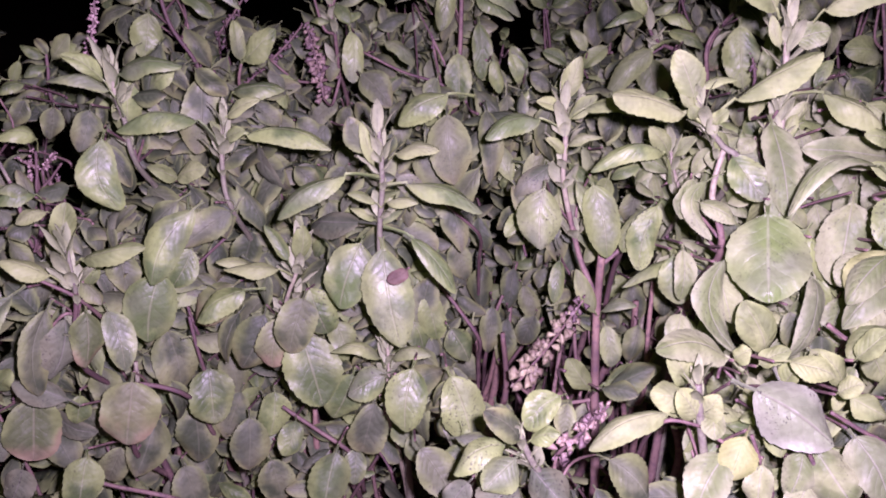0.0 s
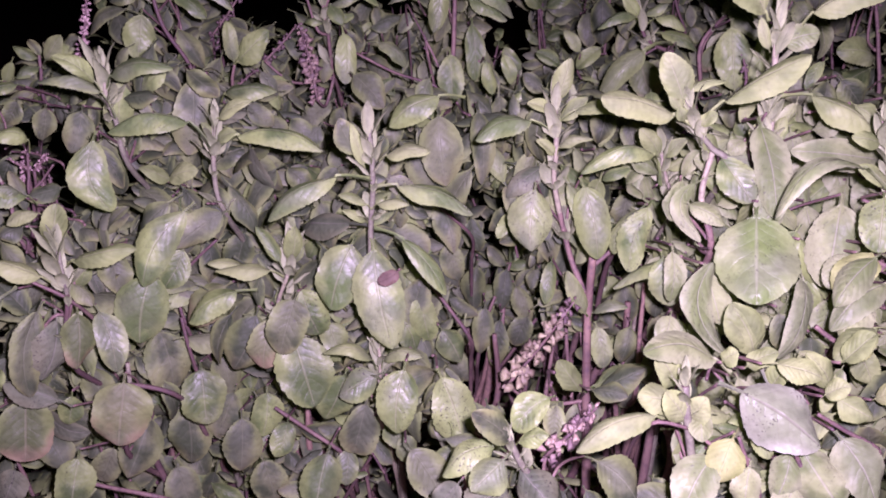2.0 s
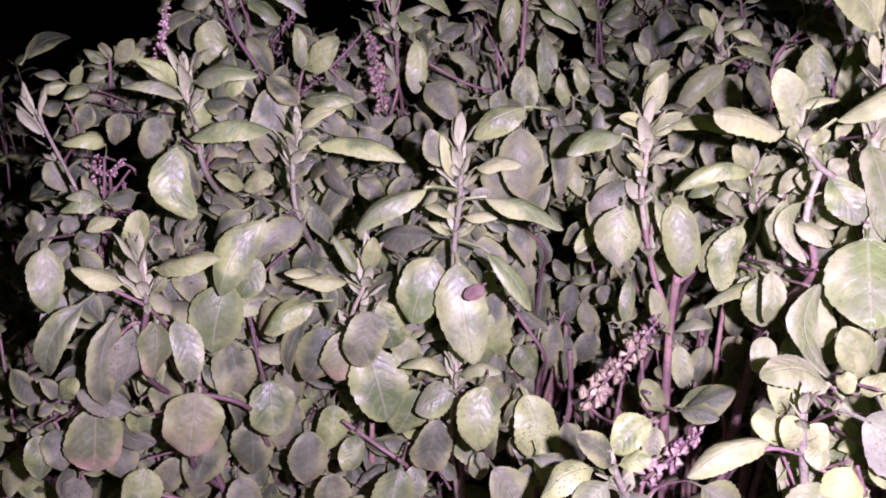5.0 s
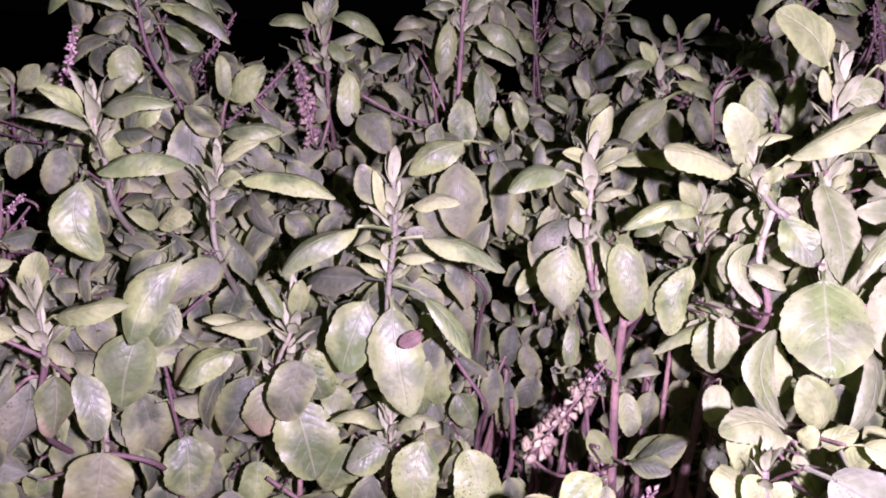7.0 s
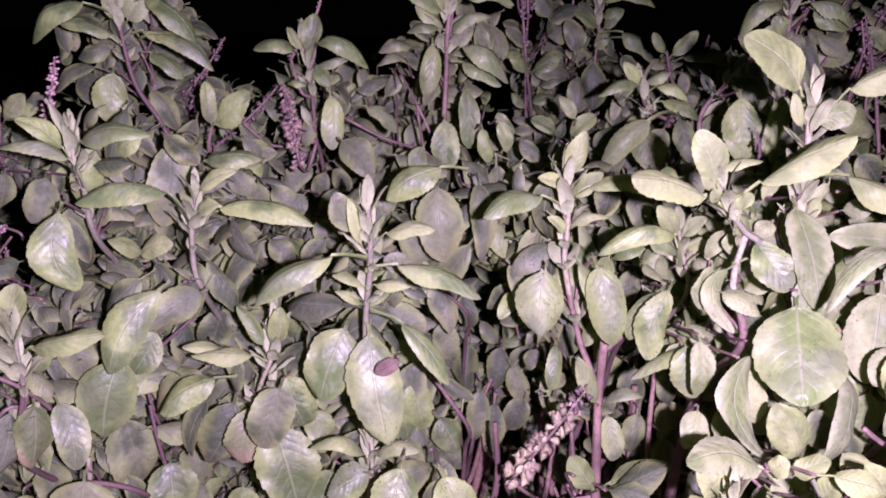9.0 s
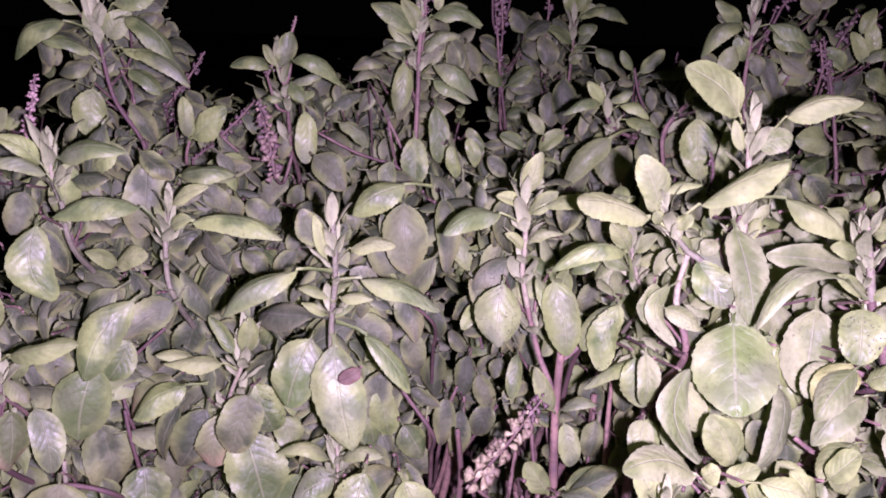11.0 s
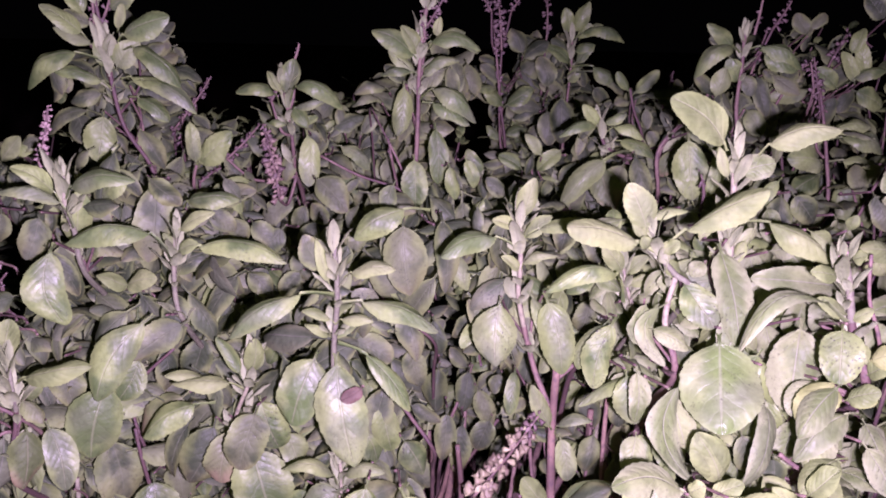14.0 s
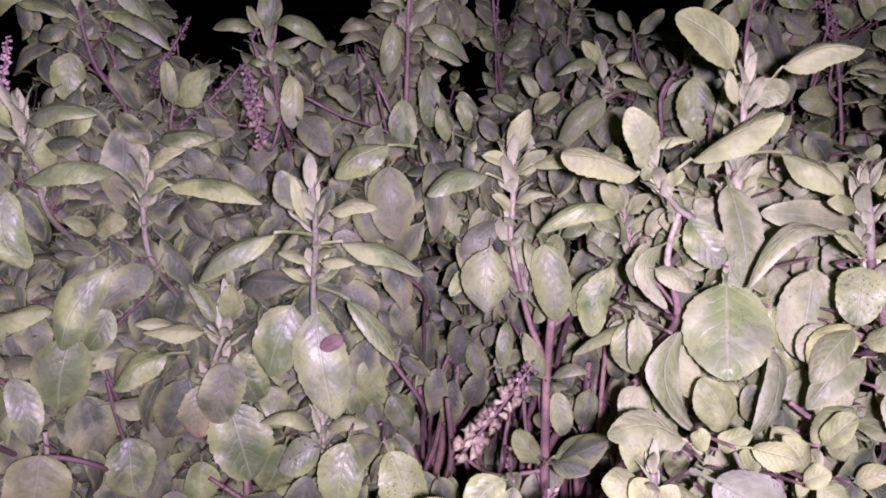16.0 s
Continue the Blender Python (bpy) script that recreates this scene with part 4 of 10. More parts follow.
leaf(s, (0.0111, 0.5520, 0.4145), (0.0003, 0.5470, 0.4337), 0.0101, (0.30, -0.95, -0.08), 0.11, "y", 0.12, 0.50, True)
leaf(s, (0.0084, 0.5560, 0.4073), (-0.0066, 0.5500, 0.4162), 0.0105, (0.49, -0.83, 0.27), 0.13, "k", 0.12, 0.00, True)
leaf(s, (0.0181, 0.5520, 0.4195), (0.0484, 0.5400, 0.4182), 0.0110, (-0.24, -0.68, 0.69), 0.35, "g", 0.20, 0.00, True)
leaf(s, (0.0188, 0.5520, 0.4215), (0.0401, 0.5450, 0.4302), 0.0105, (-0.43, -0.80, 0.42), 0.13, "g", 0.20, 0.00, True)
leaf(s, (0.0223, 0.5520, 0.4264), (0.0247, 0.5500, 0.4394), 0.0060, (0.11, -0.98, -0.17), 0.11, "y", 0.12, 0.50, True)
twig(s, [(0.0043, 0.5608, 0.3972), (0.0074, 0.5730, 0.3799), (0.0112, 0.5533, 0.3676)], 0.0007)
leaf(s, (0.0043, 0.5600, 0.3972), (-0.0102, 0.5550, 0.4091), 0.0103, (0.49, -0.84, 0.24), 0.13, "k", 0.12, 0.10, True)
twig(s, [(0.0117, 0.5520, 0.4269), (0.0117, 0.5580, 0.4053), (0.0118, 0.5540, 0.3989)], 0.0010)
spike(s, (0.0117, 0.5520, 0.4269), (0.0279, 0.5500, 0.4536), 0.0092, "purple")
twig(s, [(0.0151, 0.5500, 0.4270), (0.0138, 0.5568, 0.4053), (0.0118, 0.5540, 0.3989)], 0.0010)
spike(s, (0.0151, 0.5500, 0.4270), (0.0124, 0.5480, 0.4407), 0.0077, "purple")

# spikeshoot
s = shoot("thin basil shoot bearing a long bare flower spike", [(0.0754, 0.6900, 0.4200), (0.0803, 0.6900, 0.3786), (0.0874, 0.7000, 0.3347)], 0.0011)
twig(s, [(0.0798, 0.6900, 0.3701), (0.0829, 0.7000, 0.3439), (0.0874, 0.7020, 0.3307)], 0.0010)
spike(s, (0.0798, 0.6900, 0.3701), (0.0736, 0.6900, 0.4322), 0.0069, "thin")
leaf(s, (0.0840, 0.6900, 0.3744), (0.1057, 0.6850, 0.3901), 0.0139, (-0.46, -0.80, 0.39), 0.13, "g", 0.12, 0.00, True)
leaf(s, (0.0832, 0.6900, 0.3735), (0.0654, 0.6850, 0.3885), 0.0125, (0.44, -0.87, 0.23), 0.13, "g", 0.12, 0.10, True)
leaf(s, (0.0884, 0.7000, 0.3610), (0.1122, 0.7000, 0.3723), 0.0109, (-0.25, -0.81, 0.53), 0.16, "k", 0.20, 0.00, True)
leaf(s, (0.0845, 0.7000, 0.3479), (0.1042, 0.7000, 0.3569), 0.0109, (-0.25, -0.80, 0.54), 0.16, "g", 0.20, 0.00, True)
leaf(s, (0.0833, 0.7000, 0.3456), (0.0707, 0.7000, 0.3585), 0.0084, (0.34, -0.88, 0.33), 0.13, "g", 0.12, 0.10, True)
twig(s, [(0.0996, 0.7408, 0.3994), (0.0966, 0.7659, 0.3881), (0.0928, 0.7620, 0.3832)], 0.0007)
leaf(s, (0.0996, 0.7400, 0.3994), (0.1221, 0.7400, 0.4132), 0.0148, (-0.29, -0.83, 0.48), 0.16, "k", 0.20, 0.00, True)
twig(s, [(0.0976, 0.7408, 0.3948), (0.0949, 0.7659, 0.3879), (0.0916, 0.7620, 0.3882)], 0.0007)
leaf(s, (0.0976, 0.7400, 0.3948), (0.1123, 0.7400, 0.3816), 0.0125, (0.29, -0.90, 0.32), 0.13, "k", 0.12, 0.10, True)
twig(s, [(0.1038, 0.7408, 0.4084), (0.1010, 0.7659, 0.3967), (0.0976, 0.7620, 0.3913)], 0.0007)
leaf(s, (0.1038, 0.7400, 0.4084), (0.1259, 0.7400, 0.4266), 0.0148, (-0.36, -0.82, 0.44), 0.13, "k", 0.12, 0.10, True)
twig(s, [(0.0855, 0.7408, 0.4035), (0.0888, 0.7659, 0.3927), (0.0928, 0.7620, 0.3883)], 0.0007)
leaf(s, (0.0855, 0.7400, 0.4035), (0.0667, 0.7400, 0.4120), 0.0113, (0.19, -0.89, 0.41), 0.13, "k", 0.12, 0.00, True)
twig(s, [(0.0812, 0.7000, 0.4183), (0.0809, 0.7020, 0.3904), (0.0803, 0.6920, 0.3746)], 0.0010)
spike(s, (0.0812, 0.7000, 0.4183), (0.0759, 0.7000, 0.4638), 0.0145, "purple")
twig(s, [(0.0720, 0.7000, 0.4487), (0.0734, 0.7020, 0.4252), (0.0754, 0.6920, 0.4160)], 0.0010)
spike(s, (0.0720, 0.7000, 0.4487), (0.0626, 0.7000, 0.4613), 0.0099, "purple")
twig(s, [(0.0890, 0.7100, 0.4494), (0.0836, 0.7080, 0.4256), (0.0754, 0.6920, 0.4160)], 0.0010)
spike(s, (0.0890, 0.7100, 0.4494), (0.0976, 0.7100, 0.4627), 0.0091, "purple")
twig(s, [(0.1273, 0.7600, 0.4329), (0.1277, 0.7740, 0.4010), (0.1283, 0.7820, 0.3790)], 0.0010)
spike(s, (0.1273, 0.7600, 0.4329), (0.1256, 0.7600, 0.4659), 0.0098, "purple")
twig(s, [(0.1040, 0.7408, 0.4137), (0.1055, 0.7659, 0.4010), (0.1073, 0.7620, 0.3944)], 0.0007)
leaf(s, (0.1040, 0.7400, 0.4137), (0.0934, 0.7400, 0.4367), 0.0172, (0.19, -0.98, 0.09), 0.12, "k", 0.12, 0.10, True)
twig(s, [(0.0994, 0.7208, 0.4002), (0.0964, 0.7459, 0.3887), (0.0928, 0.7420, 0.3837)], 0.0007)
leaf(s, (0.0994, 0.7200, 0.4002), (0.1131, 0.7200, 0.4096), 0.0185, (-0.23, -0.91, 0.34), 0.12, "k", 0.12, 0.00, True)
leaf(s, (0.0777, 0.6900, 0.3854), (0.0591, 0.6850, 0.3876), 0.0099, (0.27, -0.73, 0.62), 0.35, "g", 0.20, 0.00, True)
twig(s, [(0.0809, 0.7008, 0.3916), (0.0820, 0.7134, 0.3733), (0.0834, 0.6943, 0.3598)], 0.0007)
leaf(s, (0.0809, 0.7000, 0.3916), (0.0638, 0.6950, 0.4071), 0.0111, (0.44, -0.88, 0.19), 0.13, "k", 0.12, 0.10, True)
twig(s, [(0.0839, 0.7008, 0.3736), (0.0850, 0.7154, 0.3549), (0.0864, 0.6986, 0.3409)], 0.0007)
leaf(s, (0.0839, 0.7000, 0.3736), (0.1164, 0.7000, 0.3719), 0.0149, (0.01, -0.98, 0.20), 0.16, "k", 0.12, 0.00, True)
twig(s, [(0.1203, 0.7008, 0.3878), (0.1213, 0.7259, 0.3750), (0.1226, 0.7220, 0.3682)], 0.0007)
leaf(s, (0.1203, 0.7000, 0.3878), (0.1120, 0.7000, 0.4145), 0.0165, (0.02, -1.00, 0.00), 0.16, "k", 0.12, 0.10, True)

# tr
s = shoot("slender basil shoot at the far edge of the bush", [(0.1483, 0.7570, 0.4410), (0.1495, 0.7570, 0.4094), (0.1479, 0.7600, 0.3722), (0.1458, 0.7600, 0.3291)], 0.0013)
bud(s, (0.1484, 0.7550, 0.4184), 0.0268, (-0.04, -0.10, 1.30))
leaf(s, (0.1504, 0.7550, 0.4039), (0.1952, 0.7450, 0.3821), 0.0155, (0.12, -0.78, 0.61), 0.35, "g", 0.30, 0.00, True)
leaf(s, (0.1489, 0.7570, 0.4048), (0.1235, 0.7500, 0.4223), 0.0130, (0.45, -0.84, 0.31), 0.21, "g", 0.20, 0.00, True)
leaf(s, (0.1502, 0.7570, 0.4139), (0.1681, 0.7500, 0.4242), 0.0109, (-0.54, -0.70, 0.47), 0.26, "g", 0.20, 0.00, True)
leaf(s, (0.1469, 0.7570, 0.3909), (0.1553, 0.7500, 0.4050), 0.0111, (-0.61, -0.79, -0.03), 0.12, "g", 0.12, 0.10, True)
leaf(s, (0.1476, 0.7600, 0.3769), (0.1207, 0.7500, 0.3906), 0.0147, (0.40, -0.91, 0.11), 0.12, "k", 0.12, 0.00, True)
twig(s, [(0.1222, 0.6508, 0.3890), (0.1221, 0.6764, 0.3832), (0.1220, 0.6730, 0.3849)], 0.0007)
leaf(s, (0.1222, 0.6500, 0.3890), (0.1228, 0.6450, 0.3509), 0.0193, (-0.19, -0.97, 0.12), 0.10, "k", 0.12, 0.10, True)
twig(s, [(0.1127, 0.6608, 0.3764), (0.1123, 0.6865, 0.3705), (0.1119, 0.6834, 0.3723)], 0.0007)
leaf(s, (0.1127, 0.6600, 0.3764), (0.1155, 0.6550, 0.3482), 0.0158, (-0.18, -0.97, 0.15), 0.10, "k", 0.12, 0.10, True)
leaf(s, (0.1554, 0.7570, 0.4277), (0.1738, 0.7500, 0.4412), 0.0124, (-0.58, -0.70, 0.43), 0.21, "g", 0.20, 0.00, True)
leaf(s, (0.1489, 0.7570, 0.4262), (0.1925, 0.7450, 0.4267), 0.0137, (-0.20, -0.70, 0.68), 0.39, "g", 0.20, 0.00, True)
leaf(s, (0.1505, 0.7570, 0.4325), (0.1610, 0.7500, 0.4607), 0.0129, (-0.46, -0.88, -0.05), 0.14, "g", 0.12, 0.10, True)
leaf(s, (0.1475, 0.7570, 0.4324), (0.1400, 0.7500, 0.4546), 0.0120, (0.10, -0.96, -0.27), 0.13, "g", 0.12, 0.10, True)
leaf(s, (0.1527, 0.7570, 0.4287), (0.1652, 0.7500, 0.4407), 0.0106, (-0.59, -0.79, 0.16), 0.10, "g", 0.12, 0.10, True)
leaf(s, (0.1480, 0.7600, 0.4166), (0.1301, 0.7550, 0.4282), 0.0125, (0.38, -0.90, 0.21), 0.13, "k", 0.12, 0.00, True)
leaf(s, (0.1530, 0.7570, 0.4071), (0.1673, 0.7500, 0.4243), 0.0112, (-0.58, -0.80, 0.16), 0.10, "g", 0.12, 0.10, True)
leaf(s, (0.1530, 0.7500, 0.4001), (0.1940, 0.7400, 0.3821), 0.0144, (0.03, -0.84, 0.54), 0.25, "k", 0.30, 0.00, True)

# trb
s = shoot("small pale-leaved basil shoot at the back of the bush", [(0.1659, 0.6200, 0.3945), (0.1696, 0.6200, 0.3794), (0.1809, 0.6300, 0.3517)], 0.0011)
leaf(s, (0.1683, 0.6200, 0.3893), (0.1849, 0.6150, 0.4077), 0.0103, (-0.55, -0.78, 0.28), 0.13, "g", 0.12, 0.10, True)
leaf(s, (0.1654, 0.6200, 0.3915), (0.1540, 0.6150, 0.4063), 0.0073, (0.26, -0.96, -0.12), 0.10, "g", 0.12, 0.10, True)
twig(s, [(0.1738, 0.6308, 0.3860), (0.1763, 0.6454, 0.3683), (0.1793, 0.6286, 0.3556)], 0.0007)
leaf(s, (0.1738, 0.6300, 0.3860), (0.2096, 0.6200, 0.3909), 0.0107, (-0.28, -0.68, 0.68), 0.18, "k", 0.20, 0.00, True)
twig(s, [(0.1700, 0.6308, 0.3828), (0.1749, 0.6460, 0.3648), (0.1809, 0.6300, 0.3517)], 0.0007)
leaf(s, (0.1700, 0.6300, 0.3828), (0.1551, 0.6200, 0.3830), 0.0092, (0.41, -0.60, 0.69), 0.18, "k", 0.20, 0.00, True)
twig(s, [(0.2114, 0.6800, 0.3857), (0.2096, 0.6940, 0.3539), (0.2070, 0.7020, 0.3322)], 0.0010)
spike(s, (0.2114, 0.6800, 0.3857), (0.2159, 0.6800, 0.4057), 0.0069, "purple")
twig(s, [(0.2174, 0.6608, 0.3825), (0.2184, 0.6859, 0.3696), (0.2197, 0.6820, 0.3628)], 0.0007)
leaf(s, (0.2174, 0.6600, 0.3825), (0.2122, 0.6600, 0.4005), 0.0095, (0.05, -1.00, 0.01), 0.12, "k", 0.12, 0.10, True)
twig(s, [(0.1826, 0.6008, 0.3545), (0.1819, 0.6295, 0.3492), (0.1809, 0.6300, 0.3517)], 0.0007)
leaf(s, (0.1826, 0.6000, 0.3545), (0.1757, 0.6000, 0.3657), 0.0103, (0.11, -0.99, 0.07), 0.12, "k", 0.12, 0.10, True)

# e7
s = shoot("pale basil shoot with short arching leaves on purple stalks", [(0.1222, 0.5220, 0.3770), (0.1255, 0.5220, 0.3658), (0.1346, 0.5250, 0.3592), (0.1558, 0.5350, 0.3468)], 0.0013)
axils(s, [(0.1222, 0.5220, 0.3770), (0.1255, 0.5220, 0.3658), (0.1346, 0.5250, 0.3592), (0.1558, 0.5350, 0.3468)], 0.0240)
bud(s, (0.1233, 0.5210, 0.3723), 0.0169, (-0.28, -0.10, 1.26))
leaf(s, (0.1226, 0.5220, 0.3764), (0.1098, 0.5170, 0.3896), 0.0080, (0.26, -0.96, -0.11), 0.14, "g", 0.12, 0.10, True)
leaf(s, (0.1239, 0.5220, 0.3764), (0.1371, 0.5170, 0.3845), 0.0067, (-0.51, -0.79, 0.35), 0.13, "g", 0.12, 0.00, True)
leaf(s, (0.1217, 0.5220, 0.3712), (0.0951, 0.5120, 0.3703), 0.0092, (0.20, -0.61, 0.77), 0.39, "g", 0.20, 0.00, True)
leaf(s, (0.1269, 0.5220, 0.3723), (0.1470, 0.5120, 0.3693), 0.0092, (-0.20, -0.62, 0.76), 0.33, "g", 0.20, 0.00, True)
leaf(s, (0.1306, 0.5250, 0.3666), (0.1557, 0.5150, 0.3576), 0.0100, (-0.05, -0.73, 0.68), 0.26, "g", 0.20, 0.00, True)
twig(s, [(0.1380, 0.5108, 0.3607), (0.1420, 0.5353, 0.3528), (0.1467, 0.5307, 0.3521)], 0.0007)
leaf(s, (0.1380, 0.5100, 0.3607), (0.0939, 0.4900, 0.3327), 0.0137, (0.01, -0.82, 0.57), 0.35, "g", 0.45, 0.00, True)
twig(s, [(0.1194, 0.5008, 0.3561), (0.1262, 0.5272, 0.3535), (0.1346, 0.5250, 0.3592)], 0.0007)
leaf(s, (0.1194, 0.5000, 0.3561), (0.1265, 0.4900, 0.3306), 0.0169, (-0.29, -0.92, 0.28), 0.12, "r", 0.12, 0.10, True)
twig(s, [(0.1412, 0.5108, 0.3624), (0.1437, 0.5353, 0.3537), (0.1467, 0.5307, 0.3521)], 0.0007)
leaf(s, (0.1412, 0.5100, 0.3624), (0.1509, 0.5000, 0.3344), 0.0122, (-0.19, -0.94, 0.27), 0.13, "k", 0.12, 0.10, True)
leaf(s, (0.1416, 0.5300, 0.3538), (0.1268, 0.5300, 0.3267), 0.0160, (-0.35, -0.92, 0.19), 0.13, "k", 0.12, 0.10, True)
twig(s, [(0.1254, 0.5708, 0.3457), (0.1284, 0.5959, 0.3382), (0.1322, 0.5920, 0.3380)], 0.0007)
leaf(s, (0.1254, 0.5700, 0.3457), (0.1079, 0.5700, 0.3346), 0.0131, (-0.28, -0.86, 0.44), 0.12, "k", 0.12, 0.00, True)
twig(s, [(0.1101, 0.5708, 0.3562), (0.1128, 0.5959, 0.3491), (0.1162, 0.5920, 0.3493)], 0.0007)
leaf(s, (0.1101, 0.5700, 0.3562), (0.0929, 0.5700, 0.3416), 0.0116, (-0.33, -0.86, 0.39), 0.12, "g", 0.12, 0.10, True)
twig(s, [(0.0938, 0.5608, 0.3516), (0.0960, 0.5859, 0.3393), (0.0986, 0.5820, 0.3332)], 0.0007)
leaf(s, (0.0938, 0.5600, 0.3516), (0.0823, 0.5600, 0.3671), 0.0080, (0.07, -1.00, 0.06), 0.16, "g", 0.12, 0.10, True)
twig(s, [(0.0800, 0.5508, 0.3438), (0.0831, 0.5759, 0.3325), (0.0868, 0.5720, 0.3276)], 0.0007)
leaf(s, (0.0800, 0.5500, 0.3438), (0.0638, 0.5500, 0.3539), 0.0099, (0.23, -0.90, 0.37), 0.13, "g", 0.12, 0.00, True)
twig(s, [(0.0536, 0.5608, 0.3387), (0.0554, 0.5859, 0.3261), (0.0575, 0.5820, 0.3197)], 0.0007)
leaf(s, (0.0536, 0.5600, 0.3387), (0.0441, 0.5600, 0.3560), 0.0100, (0.13, -0.99, 0.07), 0.16, "g", 0.12, 0.10, True)
twig(s, [(0.0670, 0.5208, 0.3308), (0.0697, 0.5459, 0.3190), (0.0729, 0.5420, 0.3134)], 0.0007)
leaf(s, (0.0670, 0.5200, 0.3308), (0.0532, 0.5200, 0.3438), 0.0105, (0.29, -0.90, 0.31), 0.13, "k", 0.12, 0.10, True)

# e8
s = shoot("thick leaning purple basil stem with broad green leaves", [(0.1959, 0.5450, 0.3952), (0.1795, 0.5420, 0.3768), (0.1651, 0.5400, 0.3582), (0.1702, 0.5500, 0.3240)], 0.0014)
bud(s, (0.1794, 0.5400, 0.3802), 0.0158, (0.66, 0.02, 1.04))
twig(s, [(0.1614, 0.4758, 0.3777), (0.1611, 0.5014, 0.3719), (0.1606, 0.4981, 0.3736)], 0.0007)
leaf(s, (0.1614, 0.4750, 0.3777), (0.1654, 0.4700, 0.3405), 0.0192, (-0.33, -0.94, 0.09), 0.10, "g", 0.12, 0.10, True)
twig(s, [(0.1759, 0.5308, 0.3775), (0.1717, 0.5518, 0.3604), (0.1665, 0.5429, 0.3485)], 0.0007)
leaf(s, (0.1759, 0.5300, 0.3775), (0.1898, 0.5000, 0.3625), 0.0151, (-0.50, -0.56, 0.66), 0.38, "g", 0.20, 0.00, True)
twig(s, [(0.1787, 0.4608, 0.3791), (0.1799, 0.4869, 0.3729), (0.1815, 0.4842, 0.3742)], 0.0007)
leaf(s, (0.1787, 0.4600, 0.3791), (0.1660, 0.4500, 0.3464), 0.0108, (0.03, -0.96, 0.28), 0.14, "g", 0.12, 0.10, True)
leaf(s, (0.1803, 0.5400, 0.3786), (0.1897, 0.5400, 0.3870), 0.0072, (-0.47, -0.72, 0.52), 0.13, "g", 0.12, 0.10, True)
twig(s, [(0.1606, 0.4400, 0.3495), (0.1625, 0.4540, 0.3177), (0.1655, 0.4620, 0.2961)], 0.0010)
spike(s, (0.1606, 0.4400, 0.3495), (0.1579, 0.4400, 0.3600), 0.0055, "purple")
twig(s, [(0.1795, 0.5508, 0.3600), (0.1811, 0.5759, 0.3538), (0.1831, 0.5720, 0.3551)], 0.0007)
leaf(s, (0.1795, 0.5500, 0.3600), (0.1702, 0.5500, 0.3417), 0.0126, (-0.42, -0.88, 0.21), 0.16, "r", 0.12, 0.10, True)

# trr
s = shoot("basil shoot at the back with purple flower stalks", [(0.2218, 0.5600, 0.4371), (0.2223, 0.5600, 0.4139), (0.2233, 0.5650, 0.3866), (0.2281, 0.5700, 0.3509)], 0.0015)
bud(s, (0.2219, 0.5600, 0.4223), 0.0197, (-0.02, -0.10, 1.30))
leaf(s, (0.2192, 0.5600, 0.4212), (0.1875, 0.5500, 0.4052), 0.0137, (-0.18, -0.63, 0.76), 0.44, "g", 0.20, 0.00, True)
leaf(s, (0.2233, 0.5600, 0.4223), (0.2578, 0.5500, 0.4120), 0.0127, (-0.05, -0.80, 0.60), 0.31, "g", 0.20, 0.00, True)
leaf(s, (0.2232, 0.5650, 0.4021), (0.2120, 0.5600, 0.4171), 0.0113, (0.09, -0.96, -0.25), 0.14, "g", 0.12, 0.10, True)
leaf(s, (0.2236, 0.5656, 0.4087), (0.2309, 0.5600, 0.3938), 0.0107, (-0.22, -0.94, 0.25), 0.14, "k", 0.12, 0.10, True)
twig(s, [(0.2404, 0.5808, 0.4075), (0.2396, 0.6071, 0.4014), (0.2387, 0.6047, 0.4029)], 0.0007)
leaf(s, (0.2404, 0.5800, 0.4075), (0.2466, 0.5700, 0.3798), 0.0117, (-0.29, -0.92, 0.27), 0.16, "k", 0.12, 0.10, True)
twig(s, [(0.2574, 0.6008, 0.4078), (0.2547, 0.6273, 0.4003), (0.2514, 0.6250, 0.4000)], 0.0007)
leaf(s, (0.2574, 0.6000, 0.4078), (0.2773, 0.5900, 0.3938), 0.0121, (-0.19, -0.91, 0.38), 0.13, "k", 0.12, 0.00, True)
twig(s, [(0.2772, 0.6208, 0.3929), (0.2756, 0.6477, 0.3808), (0.2738, 0.6460, 0.3749)], 0.0007)
leaf(s, (0.2772, 0.6200, 0.3929), (0.2857, 0.6100, 0.4083), 0.0110, (-0.80, -0.59, 0.06), 0.13, "k", 0.12, 0.10, True)
twig(s, [(0.2484, 0.6000, 0.4184), (0.2461, 0.6140, 0.3867), (0.2428, 0.6220, 0.3652)], 0.0010)
spike(s, (0.2484, 0.6000, 0.4184), (0.2536, 0.6000, 0.4364), 0.0067, "purple")
twig(s, [(0.2948, 0.6000, 0.3902), (0.2946, 0.6140, 0.3582), (0.2943, 0.6220, 0.3362)], 0.0010)
spike(s, (0.2948, 0.6000, 0.3902), (0.2953, 0.6000, 0.4122), 0.0099, "purple")
spike(s, (0.2283, 0.5600, 0.4330), (0.2318, 0.5600, 0.4576), 0.0058, "purple")
twig(s, [(0.2488, 0.5800, 0.4372), (0.2382, 0.5780, 0.4159), (0.2223, 0.5620, 0.4099)], 0.0010)
spike(s, (0.2488, 0.5800, 0.4372), (0.2597, 0.5800, 0.4556), 0.0091, "purple")
twig(s, [(0.2770, 0.5700, 0.3981), (0.2788, 0.5840, 0.3663), (0.2815, 0.5920, 0.3446)], 0.0010)
spike(s, (0.2770, 0.5700, 0.3981), (0.2726, 0.5700, 0.4165), 0.0099, "purple")
